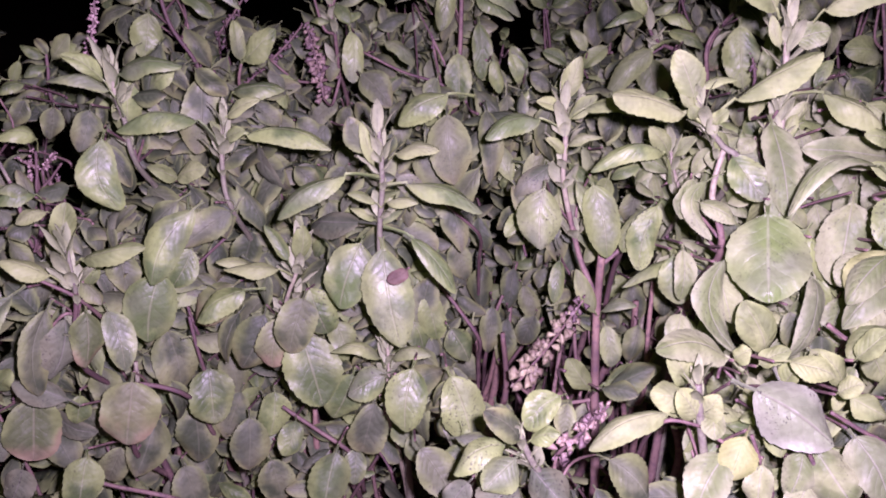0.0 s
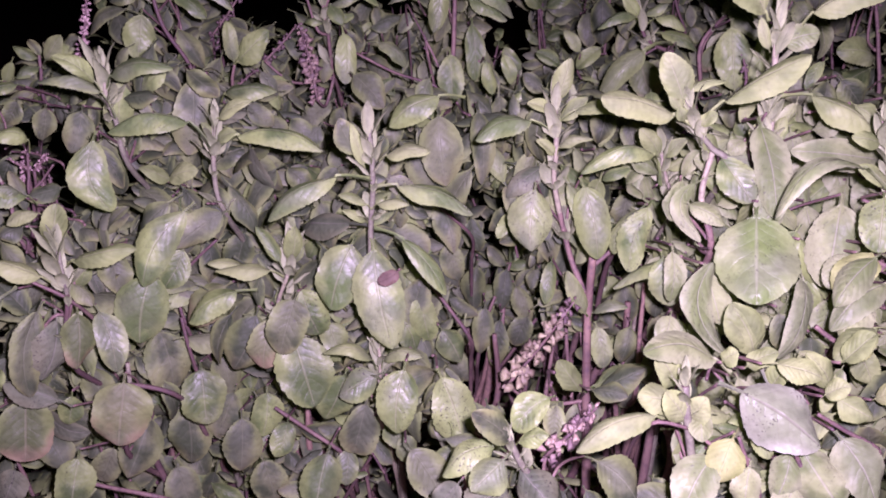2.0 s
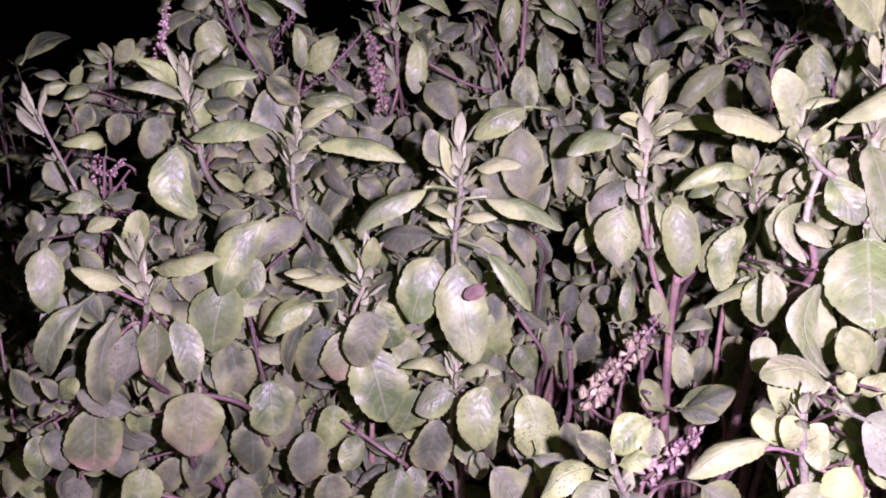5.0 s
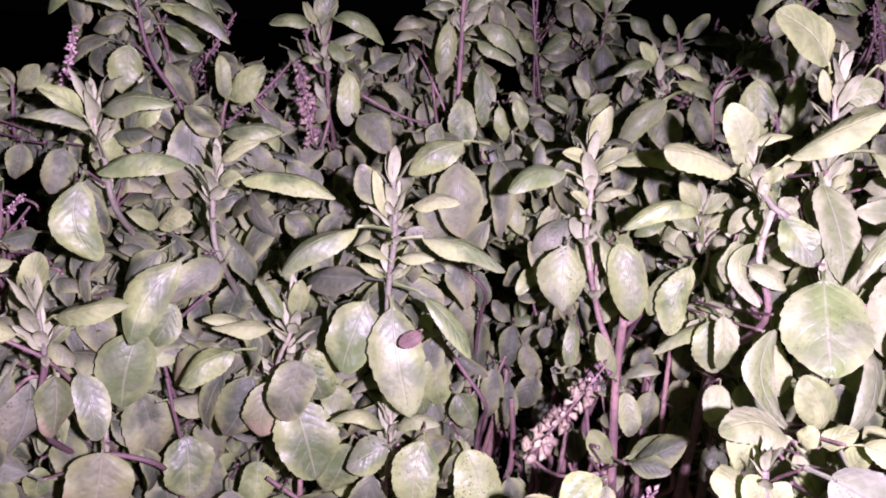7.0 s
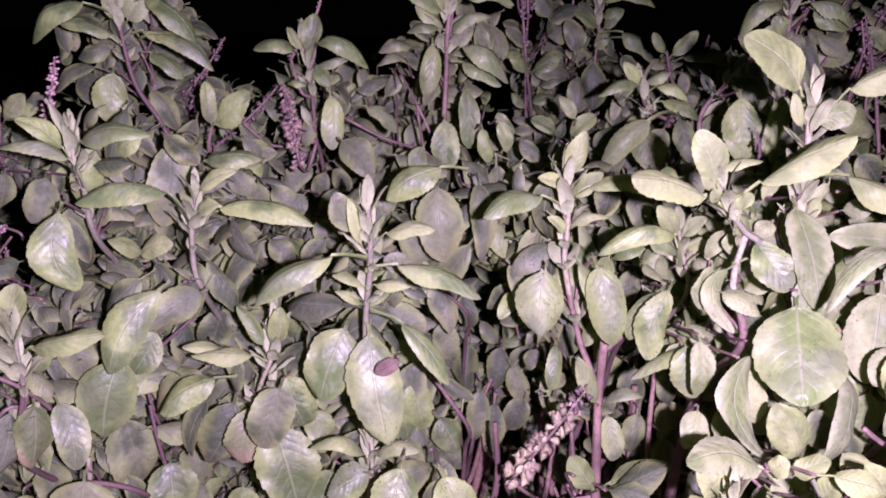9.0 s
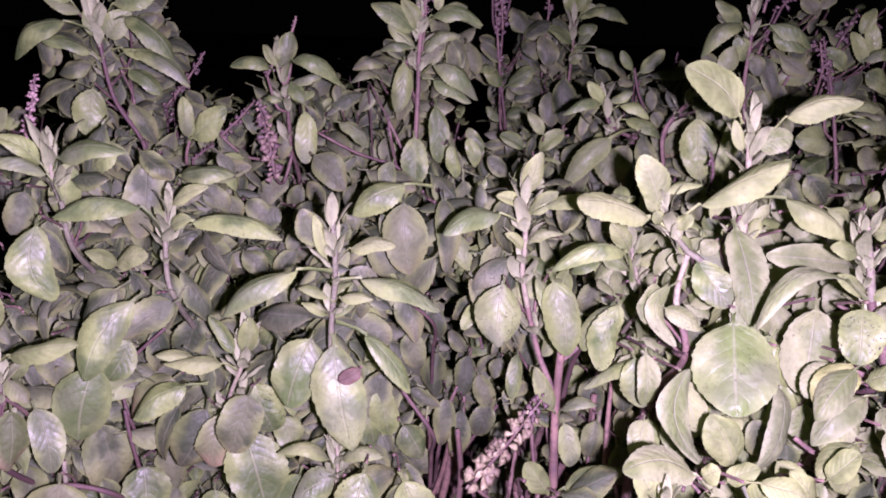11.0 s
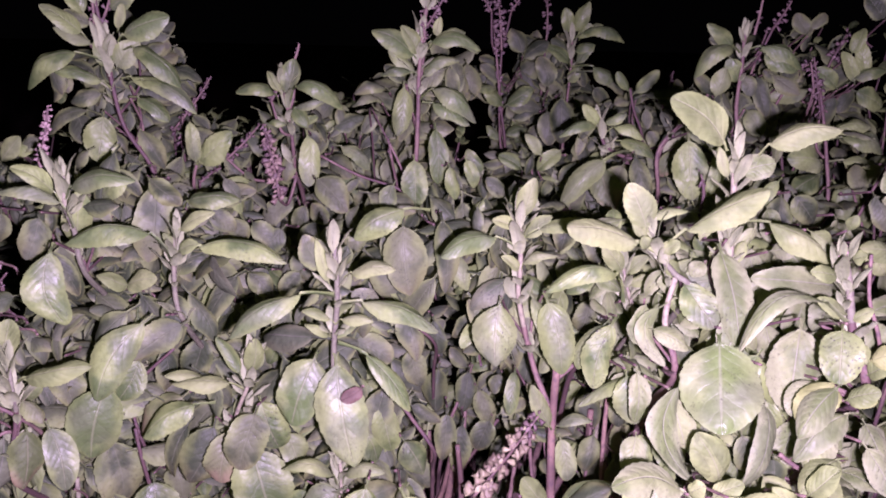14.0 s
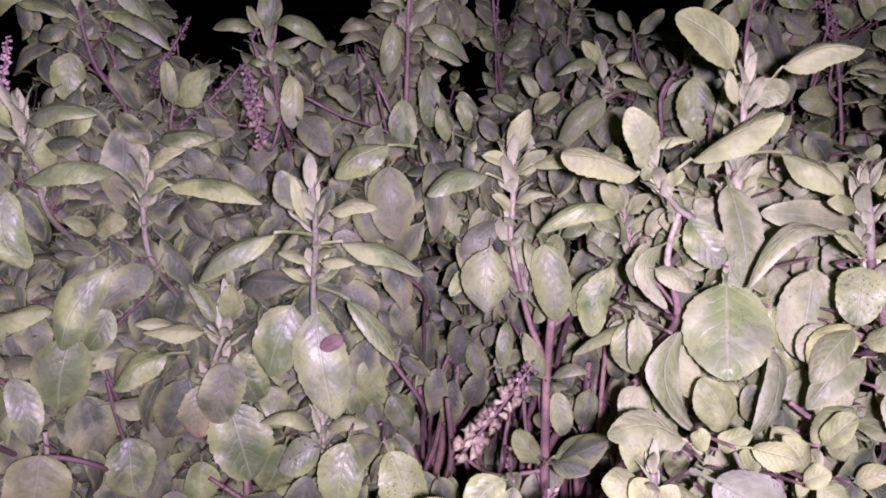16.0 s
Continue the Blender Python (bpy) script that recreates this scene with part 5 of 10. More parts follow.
twig(s, [(0.2929, 0.6208, 0.4341), (0.2951, 0.6459, 0.4218), (0.2977, 0.6420, 0.4157)], 0.0007)
leaf(s, (0.2929, 0.6200, 0.4341), (0.2815, 0.6200, 0.4493), 0.0117, (-0.17, -0.98, -0.13), 0.16, "k", 0.12, 0.10, True)
twig(s, [(0.2929, 0.6208, 0.4375), (0.2903, 0.6459, 0.4256), (0.2872, 0.6420, 0.4199)], 0.0007)
leaf(s, (0.2929, 0.6200, 0.4375), (0.3047, 0.6200, 0.4491), 0.0095, (-0.41, -0.81, 0.42), 0.12, "k", 0.12, 0.10, True)
leaf(s, (0.2163, 0.5600, 0.4228), (0.1950, 0.5550, 0.4392), 0.0107, (0.29, -0.95, 0.08), 0.13, "g", 0.12, 0.00, True)
leaf(s, (0.2181, 0.5650, 0.4245), (0.1988, 0.5600, 0.4295), 0.0106, (0.32, -0.87, 0.37), 0.13, "k", 0.20, 0.00, True)
twig(s, [(0.2352, 0.5658, 0.4231), (0.2298, 0.5807, 0.4044), (0.2232, 0.5643, 0.3905)], 0.0007)
leaf(s, (0.2352, 0.5650, 0.4231), (0.2608, 0.5600, 0.4122), 0.0155, (-0.10, -0.97, 0.21), 0.12, "g", 0.12, 0.00, True)
twig(s, [(0.3151, 0.6008, 0.4205), (0.3138, 0.6259, 0.4077), (0.3122, 0.6220, 0.4010)], 0.0007)
leaf(s, (0.3151, 0.6000, 0.4205), (0.3225, 0.6000, 0.4398), 0.0098, (-0.54, -0.81, 0.21), 0.16, "g", 0.12, 0.10, True)
twig(s, [(0.2669, 0.6008, 0.4001), (0.2698, 0.6259, 0.3886), (0.2734, 0.6220, 0.3835)], 0.0007)
leaf(s, (0.2669, 0.6000, 0.4001), (0.2536, 0.6000, 0.4096), 0.0090, (0.06, -1.00, 0.08), 0.12, "k", 0.12, 0.00, True)
twig(s, [(0.2689, 0.6008, 0.4002), (0.2668, 0.6259, 0.3879), (0.2641, 0.6220, 0.3817)], 0.0007)
leaf(s, (0.2689, 0.6000, 0.4002), (0.2776, 0.6000, 0.4120), 0.0129, (-0.52, -0.77, 0.38), 0.12, "k", 0.12, 0.10, True)
twig(s, [(0.2057, 0.5614, 0.3916), (0.2149, 0.5799, 0.3762), (0.2261, 0.5679, 0.3662)], 0.0007)
leaf(s, (0.2057, 0.5606, 0.3916), (0.2099, 0.5550, 0.4120), 0.0132, (-0.14, -0.96, -0.23), 0.16, "g", 0.12, 0.10, True)
twig(s, [(0.2087, 0.5708, 0.3931), (0.2165, 0.5850, 0.3770), (0.2261, 0.5679, 0.3662)], 0.0007)
leaf(s, (0.2087, 0.5700, 0.3931), (0.1933, 0.5650, 0.4078), 0.0092, (0.17, -0.97, -0.16), 0.16, "k", 0.12, 0.10, True)
twig(s, [(0.3116, 0.6200, 0.4161), (0.3081, 0.6340, 0.3849), (0.3028, 0.6420, 0.3641)], 0.0010)
spike(s, (0.3116, 0.6200, 0.4161), (0.3214, 0.6200, 0.4361), 0.0123, "purple")
twig(s, [(0.2761, 0.6000, 0.4081), (0.2692, 0.6140, 0.3799), (0.2590, 0.6220, 0.3637)], 0.0010)
spike(s, (0.2761, 0.6000, 0.4081), (0.2893, 0.6000, 0.4161), 0.0087, "purple")
twig(s, [(0.3255, 0.5808, 0.4449), (0.3279, 0.6059, 0.4328), (0.3309, 0.6020, 0.4270)], 0.0007)
leaf(s, (0.3255, 0.5800, 0.4449), (0.3103, 0.5800, 0.4611), 0.0136, (-0.19, -0.97, -0.17), 0.16, "k", 0.12, 0.10, True)
twig(s, [(0.3027, 0.6208, 0.3955), (0.3063, 0.6459, 0.3866), (0.3107, 0.6420, 0.3846)], 0.0007)
leaf(s, (0.3027, 0.6200, 0.3955), (0.2656, 0.6200, 0.3905), 0.0157, (-0.07, -0.83, 0.56), 0.16, "g", 0.20, 0.00, True)
twig(s, [(0.3205, 0.6008, 0.4010), (0.3222, 0.6259, 0.3884), (0.3242, 0.6220, 0.3818)], 0.0007)
leaf(s, (0.3205, 0.6000, 0.4010), (0.3090, 0.6000, 0.4237), 0.0097, (-0.24, -0.96, -0.12), 0.16, "g", 0.12, 0.10, True)
twig(s, [(0.3165, 0.6008, 0.4009), (0.3135, 0.6273, 0.3899), (0.3100, 0.6252, 0.3855)], 0.0007)
leaf(s, (0.3165, 0.6000, 0.4009), (0.3367, 0.5900, 0.4114), 0.0116, (-0.58, -0.62, 0.53), 0.25, "g", 0.20, 0.00, True)
twig(s, [(0.3191, 0.6008, 0.3971), (0.3158, 0.6259, 0.3891), (0.3118, 0.6220, 0.3884)], 0.0007)
leaf(s, (0.3191, 0.6000, 0.3971), (0.3434, 0.6000, 0.3859), 0.0152, (0.06, -0.99, 0.12), 0.12, "g", 0.12, 0.00, True)
twig(s, [(0.3089, 0.6008, 0.3968), (0.3117, 0.6259, 0.3851), (0.3151, 0.6220, 0.3797)], 0.0007)
leaf(s, (0.3089, 0.6000, 0.3968), (0.2905, 0.6000, 0.4117), 0.0112, (0.02, -1.00, 0.03), 0.12, "g", 0.12, 0.10, True)
twig(s, [(0.3281, 0.6008, 0.4051), (0.3291, 0.6259, 0.3922), (0.3304, 0.6220, 0.3854)], 0.0007)
leaf(s, (0.3281, 0.6000, 0.4051), (0.3199, 0.6000, 0.4316), 0.0104, (-0.29, -0.95, -0.09), 0.16, "g", 0.12, 0.10, True)
twig(s, [(0.2321, 0.5728, 0.3844), (0.2303, 0.5871, 0.3653), (0.2281, 0.5700, 0.3509)], 0.0007)
leaf(s, (0.2321, 0.5720, 0.3844), (0.2405, 0.5600, 0.3680), 0.0134, (-0.43, -0.82, 0.38), 0.15, "g", 0.12, 0.10, True)

# rfar
s = shoot("thick purple basil stem with dull green leaves in shade", [(0.2814, 0.5700, 0.3977), (0.2860, 0.5600, 0.3578), (0.2906, 0.5600, 0.3120)], 0.0014)
twig(s, [(0.2836, 0.5700, 0.3829), (0.2845, 0.5720, 0.3609), (0.2860, 0.5620, 0.3538)], 0.0010)
spike(s, (0.2836, 0.5700, 0.3829), (0.2745, 0.5700, 0.4194), 0.0098, "purple")
leaf(s, (0.2870, 0.5600, 0.3503), (0.3223, 0.5450, 0.3383), 0.0167, (-0.10, -0.75, 0.65), 0.35, "g", 0.20, 0.00, True)
leaf(s, (0.2856, 0.5600, 0.3653), (0.3084, 0.5500, 0.3761), 0.0139, (-0.54, -0.54, 0.64), 0.35, "g", 0.20, 0.00, True)
leaf(s, (0.2856, 0.5600, 0.3653), (0.3190, 0.5500, 0.3580), 0.0149, (-0.09, -0.76, 0.64), 0.35, "g", 0.20, 0.00, True)
leaf(s, (0.2837, 0.5600, 0.3465), (0.2548, 0.5500, 0.3547), 0.0180, (0.39, -0.85, 0.35), 0.26, "g", 0.12, 0.00, True)
leaf(s, (0.2862, 0.5600, 0.3427), (0.2615, 0.5500, 0.3325), 0.0161, (0.00, -0.71, 0.70), 0.15, "g", 0.20, 0.00, True)
twig(s, [(0.2980, 0.5708, 0.3376), (0.2946, 0.5815, 0.3220), (0.2906, 0.5600, 0.3120)], 0.0007)
leaf(s, (0.2980, 0.5700, 0.3376), (0.3214, 0.5600, 0.3047), 0.0219, (-0.33, -0.94, 0.05), 0.15, "g", 0.12, 0.10, True)
leaf(s, (0.2878, 0.5600, 0.3313), (0.2728, 0.5500, 0.3061), 0.0176, (-0.35, -0.78, 0.52), 0.15, "g", 0.12, 0.10, True)

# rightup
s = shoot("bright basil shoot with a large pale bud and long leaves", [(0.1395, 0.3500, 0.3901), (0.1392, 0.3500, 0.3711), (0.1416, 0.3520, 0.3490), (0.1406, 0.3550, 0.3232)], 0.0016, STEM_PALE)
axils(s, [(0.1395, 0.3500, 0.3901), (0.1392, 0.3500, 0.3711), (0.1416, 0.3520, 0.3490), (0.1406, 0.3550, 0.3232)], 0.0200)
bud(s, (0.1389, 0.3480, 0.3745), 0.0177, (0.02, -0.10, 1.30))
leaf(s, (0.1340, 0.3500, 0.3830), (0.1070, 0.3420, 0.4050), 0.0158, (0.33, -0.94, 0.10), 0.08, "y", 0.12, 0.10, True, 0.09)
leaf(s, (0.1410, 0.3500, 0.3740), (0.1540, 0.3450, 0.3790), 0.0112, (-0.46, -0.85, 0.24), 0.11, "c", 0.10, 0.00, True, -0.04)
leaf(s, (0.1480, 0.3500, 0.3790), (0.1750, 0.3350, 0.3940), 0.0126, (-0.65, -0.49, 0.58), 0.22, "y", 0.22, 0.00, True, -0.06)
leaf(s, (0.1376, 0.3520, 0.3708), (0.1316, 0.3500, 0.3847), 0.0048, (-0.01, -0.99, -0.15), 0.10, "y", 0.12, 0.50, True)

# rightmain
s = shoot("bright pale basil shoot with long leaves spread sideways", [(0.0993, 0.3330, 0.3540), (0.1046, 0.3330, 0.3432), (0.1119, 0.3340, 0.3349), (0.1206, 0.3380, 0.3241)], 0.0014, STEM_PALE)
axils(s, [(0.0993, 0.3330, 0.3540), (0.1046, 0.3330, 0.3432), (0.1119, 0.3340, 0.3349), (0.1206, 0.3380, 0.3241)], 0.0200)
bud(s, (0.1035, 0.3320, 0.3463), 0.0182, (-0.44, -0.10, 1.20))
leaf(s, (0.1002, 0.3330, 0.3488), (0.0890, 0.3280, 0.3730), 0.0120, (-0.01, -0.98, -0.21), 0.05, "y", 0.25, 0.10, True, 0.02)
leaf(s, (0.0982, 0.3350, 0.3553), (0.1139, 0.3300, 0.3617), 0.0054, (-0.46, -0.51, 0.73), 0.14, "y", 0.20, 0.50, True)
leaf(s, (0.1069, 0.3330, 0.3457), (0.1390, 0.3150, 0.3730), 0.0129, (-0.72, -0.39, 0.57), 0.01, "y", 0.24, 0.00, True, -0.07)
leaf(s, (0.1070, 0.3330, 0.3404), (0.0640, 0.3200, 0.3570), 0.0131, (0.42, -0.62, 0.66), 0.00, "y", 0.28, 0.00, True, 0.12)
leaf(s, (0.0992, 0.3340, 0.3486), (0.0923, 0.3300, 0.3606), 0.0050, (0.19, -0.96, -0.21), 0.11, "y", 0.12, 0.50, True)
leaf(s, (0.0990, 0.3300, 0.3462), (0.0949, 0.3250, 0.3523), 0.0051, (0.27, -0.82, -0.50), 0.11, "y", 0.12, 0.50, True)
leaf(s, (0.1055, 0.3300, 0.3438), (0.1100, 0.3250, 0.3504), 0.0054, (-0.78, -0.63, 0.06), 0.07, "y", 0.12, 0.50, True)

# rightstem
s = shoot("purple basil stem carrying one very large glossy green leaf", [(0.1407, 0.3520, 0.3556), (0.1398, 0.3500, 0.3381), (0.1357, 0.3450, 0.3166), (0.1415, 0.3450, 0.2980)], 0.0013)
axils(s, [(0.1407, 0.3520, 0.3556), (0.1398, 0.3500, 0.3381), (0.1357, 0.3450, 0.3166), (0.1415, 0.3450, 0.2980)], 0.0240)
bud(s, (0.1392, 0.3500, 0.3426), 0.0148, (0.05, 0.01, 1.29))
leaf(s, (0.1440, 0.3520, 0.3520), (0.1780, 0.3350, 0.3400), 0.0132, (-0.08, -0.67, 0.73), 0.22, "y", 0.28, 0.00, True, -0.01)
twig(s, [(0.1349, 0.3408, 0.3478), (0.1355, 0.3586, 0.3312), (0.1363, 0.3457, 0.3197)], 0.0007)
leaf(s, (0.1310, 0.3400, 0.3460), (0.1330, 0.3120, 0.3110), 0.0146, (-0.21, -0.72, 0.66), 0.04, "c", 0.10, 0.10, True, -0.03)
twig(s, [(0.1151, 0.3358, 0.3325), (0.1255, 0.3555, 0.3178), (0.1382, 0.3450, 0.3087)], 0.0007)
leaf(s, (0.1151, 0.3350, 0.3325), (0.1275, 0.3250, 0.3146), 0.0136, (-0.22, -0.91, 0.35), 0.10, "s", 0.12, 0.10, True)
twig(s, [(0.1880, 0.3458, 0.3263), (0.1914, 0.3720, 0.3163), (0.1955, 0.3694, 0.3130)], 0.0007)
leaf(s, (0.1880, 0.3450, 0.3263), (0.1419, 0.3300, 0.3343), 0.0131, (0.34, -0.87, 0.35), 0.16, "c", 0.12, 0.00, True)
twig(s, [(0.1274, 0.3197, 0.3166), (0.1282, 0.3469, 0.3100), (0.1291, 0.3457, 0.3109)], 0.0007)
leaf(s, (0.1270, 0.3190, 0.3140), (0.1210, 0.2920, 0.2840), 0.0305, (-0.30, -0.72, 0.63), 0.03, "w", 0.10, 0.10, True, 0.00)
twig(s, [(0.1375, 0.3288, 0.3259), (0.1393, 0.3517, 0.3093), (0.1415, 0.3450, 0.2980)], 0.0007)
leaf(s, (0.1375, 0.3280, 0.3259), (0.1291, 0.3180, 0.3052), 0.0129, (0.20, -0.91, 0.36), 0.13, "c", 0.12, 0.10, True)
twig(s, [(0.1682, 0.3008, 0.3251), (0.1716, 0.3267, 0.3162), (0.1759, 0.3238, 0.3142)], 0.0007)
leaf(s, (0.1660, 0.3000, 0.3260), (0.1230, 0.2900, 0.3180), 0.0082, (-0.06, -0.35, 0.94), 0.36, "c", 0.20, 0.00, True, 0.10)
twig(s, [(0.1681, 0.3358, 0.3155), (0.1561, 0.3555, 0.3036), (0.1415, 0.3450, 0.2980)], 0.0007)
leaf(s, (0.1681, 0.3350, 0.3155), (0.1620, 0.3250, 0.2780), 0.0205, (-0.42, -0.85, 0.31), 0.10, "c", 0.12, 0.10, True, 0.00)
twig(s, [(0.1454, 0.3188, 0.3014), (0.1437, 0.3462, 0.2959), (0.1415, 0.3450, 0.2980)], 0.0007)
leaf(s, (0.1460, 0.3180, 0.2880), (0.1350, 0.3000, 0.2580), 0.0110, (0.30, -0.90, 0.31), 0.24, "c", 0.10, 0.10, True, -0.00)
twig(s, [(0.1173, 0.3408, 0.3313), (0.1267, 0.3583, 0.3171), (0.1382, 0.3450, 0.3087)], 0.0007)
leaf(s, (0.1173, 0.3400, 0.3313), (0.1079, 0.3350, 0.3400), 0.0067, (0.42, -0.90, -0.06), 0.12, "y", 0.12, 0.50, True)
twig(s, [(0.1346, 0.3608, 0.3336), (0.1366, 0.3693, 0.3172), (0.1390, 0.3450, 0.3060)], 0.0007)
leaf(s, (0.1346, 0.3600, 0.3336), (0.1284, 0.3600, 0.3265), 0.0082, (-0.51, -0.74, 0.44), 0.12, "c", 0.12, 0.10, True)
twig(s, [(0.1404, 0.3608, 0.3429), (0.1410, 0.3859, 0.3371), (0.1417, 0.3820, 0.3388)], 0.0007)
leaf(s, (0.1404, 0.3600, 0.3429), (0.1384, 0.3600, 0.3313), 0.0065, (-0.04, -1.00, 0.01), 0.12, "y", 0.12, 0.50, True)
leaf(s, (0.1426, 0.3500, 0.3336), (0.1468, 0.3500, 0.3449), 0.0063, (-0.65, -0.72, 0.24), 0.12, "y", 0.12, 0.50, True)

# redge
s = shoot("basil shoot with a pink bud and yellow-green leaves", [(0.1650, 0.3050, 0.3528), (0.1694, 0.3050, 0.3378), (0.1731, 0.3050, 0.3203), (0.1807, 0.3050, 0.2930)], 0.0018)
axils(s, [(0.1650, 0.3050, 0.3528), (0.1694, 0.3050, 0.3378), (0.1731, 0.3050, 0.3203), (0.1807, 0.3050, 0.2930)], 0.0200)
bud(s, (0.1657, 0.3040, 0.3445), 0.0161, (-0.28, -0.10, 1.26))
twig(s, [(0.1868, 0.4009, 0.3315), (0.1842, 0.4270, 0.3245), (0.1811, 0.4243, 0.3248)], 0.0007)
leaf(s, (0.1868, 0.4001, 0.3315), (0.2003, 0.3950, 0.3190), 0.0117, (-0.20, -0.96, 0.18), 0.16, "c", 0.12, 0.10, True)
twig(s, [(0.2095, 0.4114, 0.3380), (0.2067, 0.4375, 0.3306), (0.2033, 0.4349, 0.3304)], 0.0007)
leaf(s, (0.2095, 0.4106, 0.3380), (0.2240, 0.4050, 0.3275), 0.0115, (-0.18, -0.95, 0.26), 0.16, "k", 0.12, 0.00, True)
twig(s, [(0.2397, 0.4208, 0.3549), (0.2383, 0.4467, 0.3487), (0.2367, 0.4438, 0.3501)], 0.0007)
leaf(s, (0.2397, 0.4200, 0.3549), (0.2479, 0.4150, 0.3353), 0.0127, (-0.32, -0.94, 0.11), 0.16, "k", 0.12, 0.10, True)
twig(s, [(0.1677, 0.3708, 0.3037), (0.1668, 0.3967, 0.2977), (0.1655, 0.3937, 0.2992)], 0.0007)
leaf(s, (0.1677, 0.3700, 0.3037), (0.1740, 0.3650, 0.2823), 0.0122, (-0.21, -0.96, 0.16), 0.16, "c", 0.12, 0.10, True)
twig(s, [(0.1942, 0.3310, 0.3182), (0.1935, 0.3572, 0.3122), (0.1927, 0.3547, 0.3137)], 0.0007)
leaf(s, (0.1942, 0.3302, 0.3182), (0.1974, 0.3250, 0.3026), 0.0103, (-0.34, -0.91, 0.23), 0.16, "c", 0.12, 0.10, True)
twig(s, [(0.2024, 0.4308, 0.3526), (0.2000, 0.4559, 0.3459), (0.1970, 0.4520, 0.3465)], 0.0007)
leaf(s, (0.2024, 0.4300, 0.3526), (0.2166, 0.4300, 0.3368), 0.0131, (-0.07, -1.00, -0.06), 0.16, "k", 0.12, 0.10, True)
twig(s, [(0.1689, 0.4008, 0.3323), (0.1675, 0.4259, 0.3263), (0.1659, 0.4220, 0.3278)], 0.0007)
leaf(s, (0.1689, 0.4000, 0.3323), (0.1769, 0.4000, 0.3128), 0.0119, (-0.13, -0.99, -0.05), 0.16, "c", 0.12, 0.10, True)
twig(s, [(0.1928, 0.3608, 0.3183), (0.1940, 0.3859, 0.3123), (0.1955, 0.3820, 0.3138)], 0.0007)
leaf(s, (0.1928, 0.3600, 0.3183), (0.1869, 0.3600, 0.3010), 0.0113, (-0.25, -0.97, 0.09), 0.16, "c", 0.12, 0.10, True)
twig(s, [(0.2062, 0.3608, 0.3424), (0.2042, 0.3859, 0.3360), (0.2018, 0.3820, 0.3371)], 0.0007)
leaf(s, (0.2062, 0.3600, 0.3424), (0.2163, 0.3600, 0.3274), 0.0103, (-0.09, -0.99, -0.06), 0.16, "y", 0.12, 0.10, True)
twig(s, [(0.1722, 0.3808, 0.3238), (0.1733, 0.4059, 0.3179), (0.1745, 0.4020, 0.3195)], 0.0007)
leaf(s, (0.1722, 0.3800, 0.3238), (0.1666, 0.3800, 0.3048), 0.0109, (-0.19, -0.98, 0.06), 0.16, "c", 0.12, 0.10, True)
twig(s, [(0.1840, 0.3458, 0.3037), (0.1845, 0.3709, 0.2979), (0.1850, 0.3670, 0.2996)], 0.0007)
leaf(s, (0.1840, 0.3450, 0.3037), (0.1816, 0.3450, 0.2857), 0.0109, (-0.33, -0.94, 0.04), 0.16, "c", 0.12, 0.10, True)
twig(s, [(0.1576, 0.3458, 0.2777), (0.1563, 0.3718, 0.2716), (0.1547, 0.3689, 0.2729)], 0.0007)
leaf(s, (0.1576, 0.3450, 0.2777), (0.1653, 0.3400, 0.2590), 0.0122, (-0.17, -0.97, 0.19), 0.16, "k", 0.12, 0.10, True)
twig(s, [(0.1698, 0.3365, 0.2715), (0.1722, 0.3469, 0.2547), (0.1752, 0.3250, 0.2430)], 0.0007)
leaf(s, (0.1698, 0.3357, 0.2715), (0.1639, 0.3300, 0.2536), 0.0120, (-0.25, -0.90, 0.37), 0.16, "c", 0.12, 0.10, True)
twig(s, [(0.1688, 0.3122, 0.2602), (0.1717, 0.3335, 0.2485), (0.1752, 0.3250, 0.2430)], 0.0007)
leaf(s, (0.1688, 0.3114, 0.2602), (0.1766, 0.3050, 0.2448), 0.0113, (-0.21, -0.94, 0.28), 0.16, "y", 0.12, 0.10, True)
twig(s, [(0.1469, 0.3128, 0.2573), (0.1597, 0.3339, 0.2469), (0.1752, 0.3250, 0.2430)], 0.0007)
leaf(s, (0.1469, 0.3120, 0.2573), (0.1579, 0.3050, 0.2474), 0.0101, (-0.18, -0.89, 0.43), 0.16, "y", 0.12, 0.10, True)
spike(s, (0.1662, 0.3050, 0.3464), (0.1642, 0.3030, 0.3545), 0.0039, "pink")
twig(s, [(0.1718, 0.3488, 0.3505), (0.1693, 0.3756, 0.3431), (0.1664, 0.3738, 0.3430)], 0.0007)
leaf(s, (0.1718, 0.3480, 0.3505), (0.1832, 0.3400, 0.3411), 0.0090, (-0.20, -0.85, 0.49), 0.19, "y", 0.12, 0.00, True)
twig(s, [(0.1666, 0.3708, 0.3353), (0.1644, 0.3983, 0.3244), (0.1618, 0.3974, 0.3199)], 0.0007)
leaf(s, (0.1666, 0.3700, 0.3353), (0.1754, 0.3600, 0.3414), 0.0093, (-0.80, -0.53, 0.29), 0.12, "c", 0.12, 0.00, True)
leaf(s, (0.1660, 0.3000, 0.3250), (0.1620, 0.2900, 0.3050), 0.0156, (-0.44, -0.78, 0.45), 0.08, "s", 0.12, 0.10, True, 0.00)
twig(s, [(0.1661, 0.2958, 0.3028), (0.1726, 0.3155, 0.2944), (0.1807, 0.3050, 0.2930)], 0.0007)
leaf(s, (0.1661, 0.2950, 0.3028), (0.1465, 0.2850, 0.2861), 0.0117, (-0.27, -0.65, 0.71), 0.13, "c", 0.12, 0.10, True)
twig(s, [(0.1744, 0.2958, 0.2902), (0.1775, 0.3220, 0.2823), (0.1813, 0.3194, 0.2816)], 0.0007)
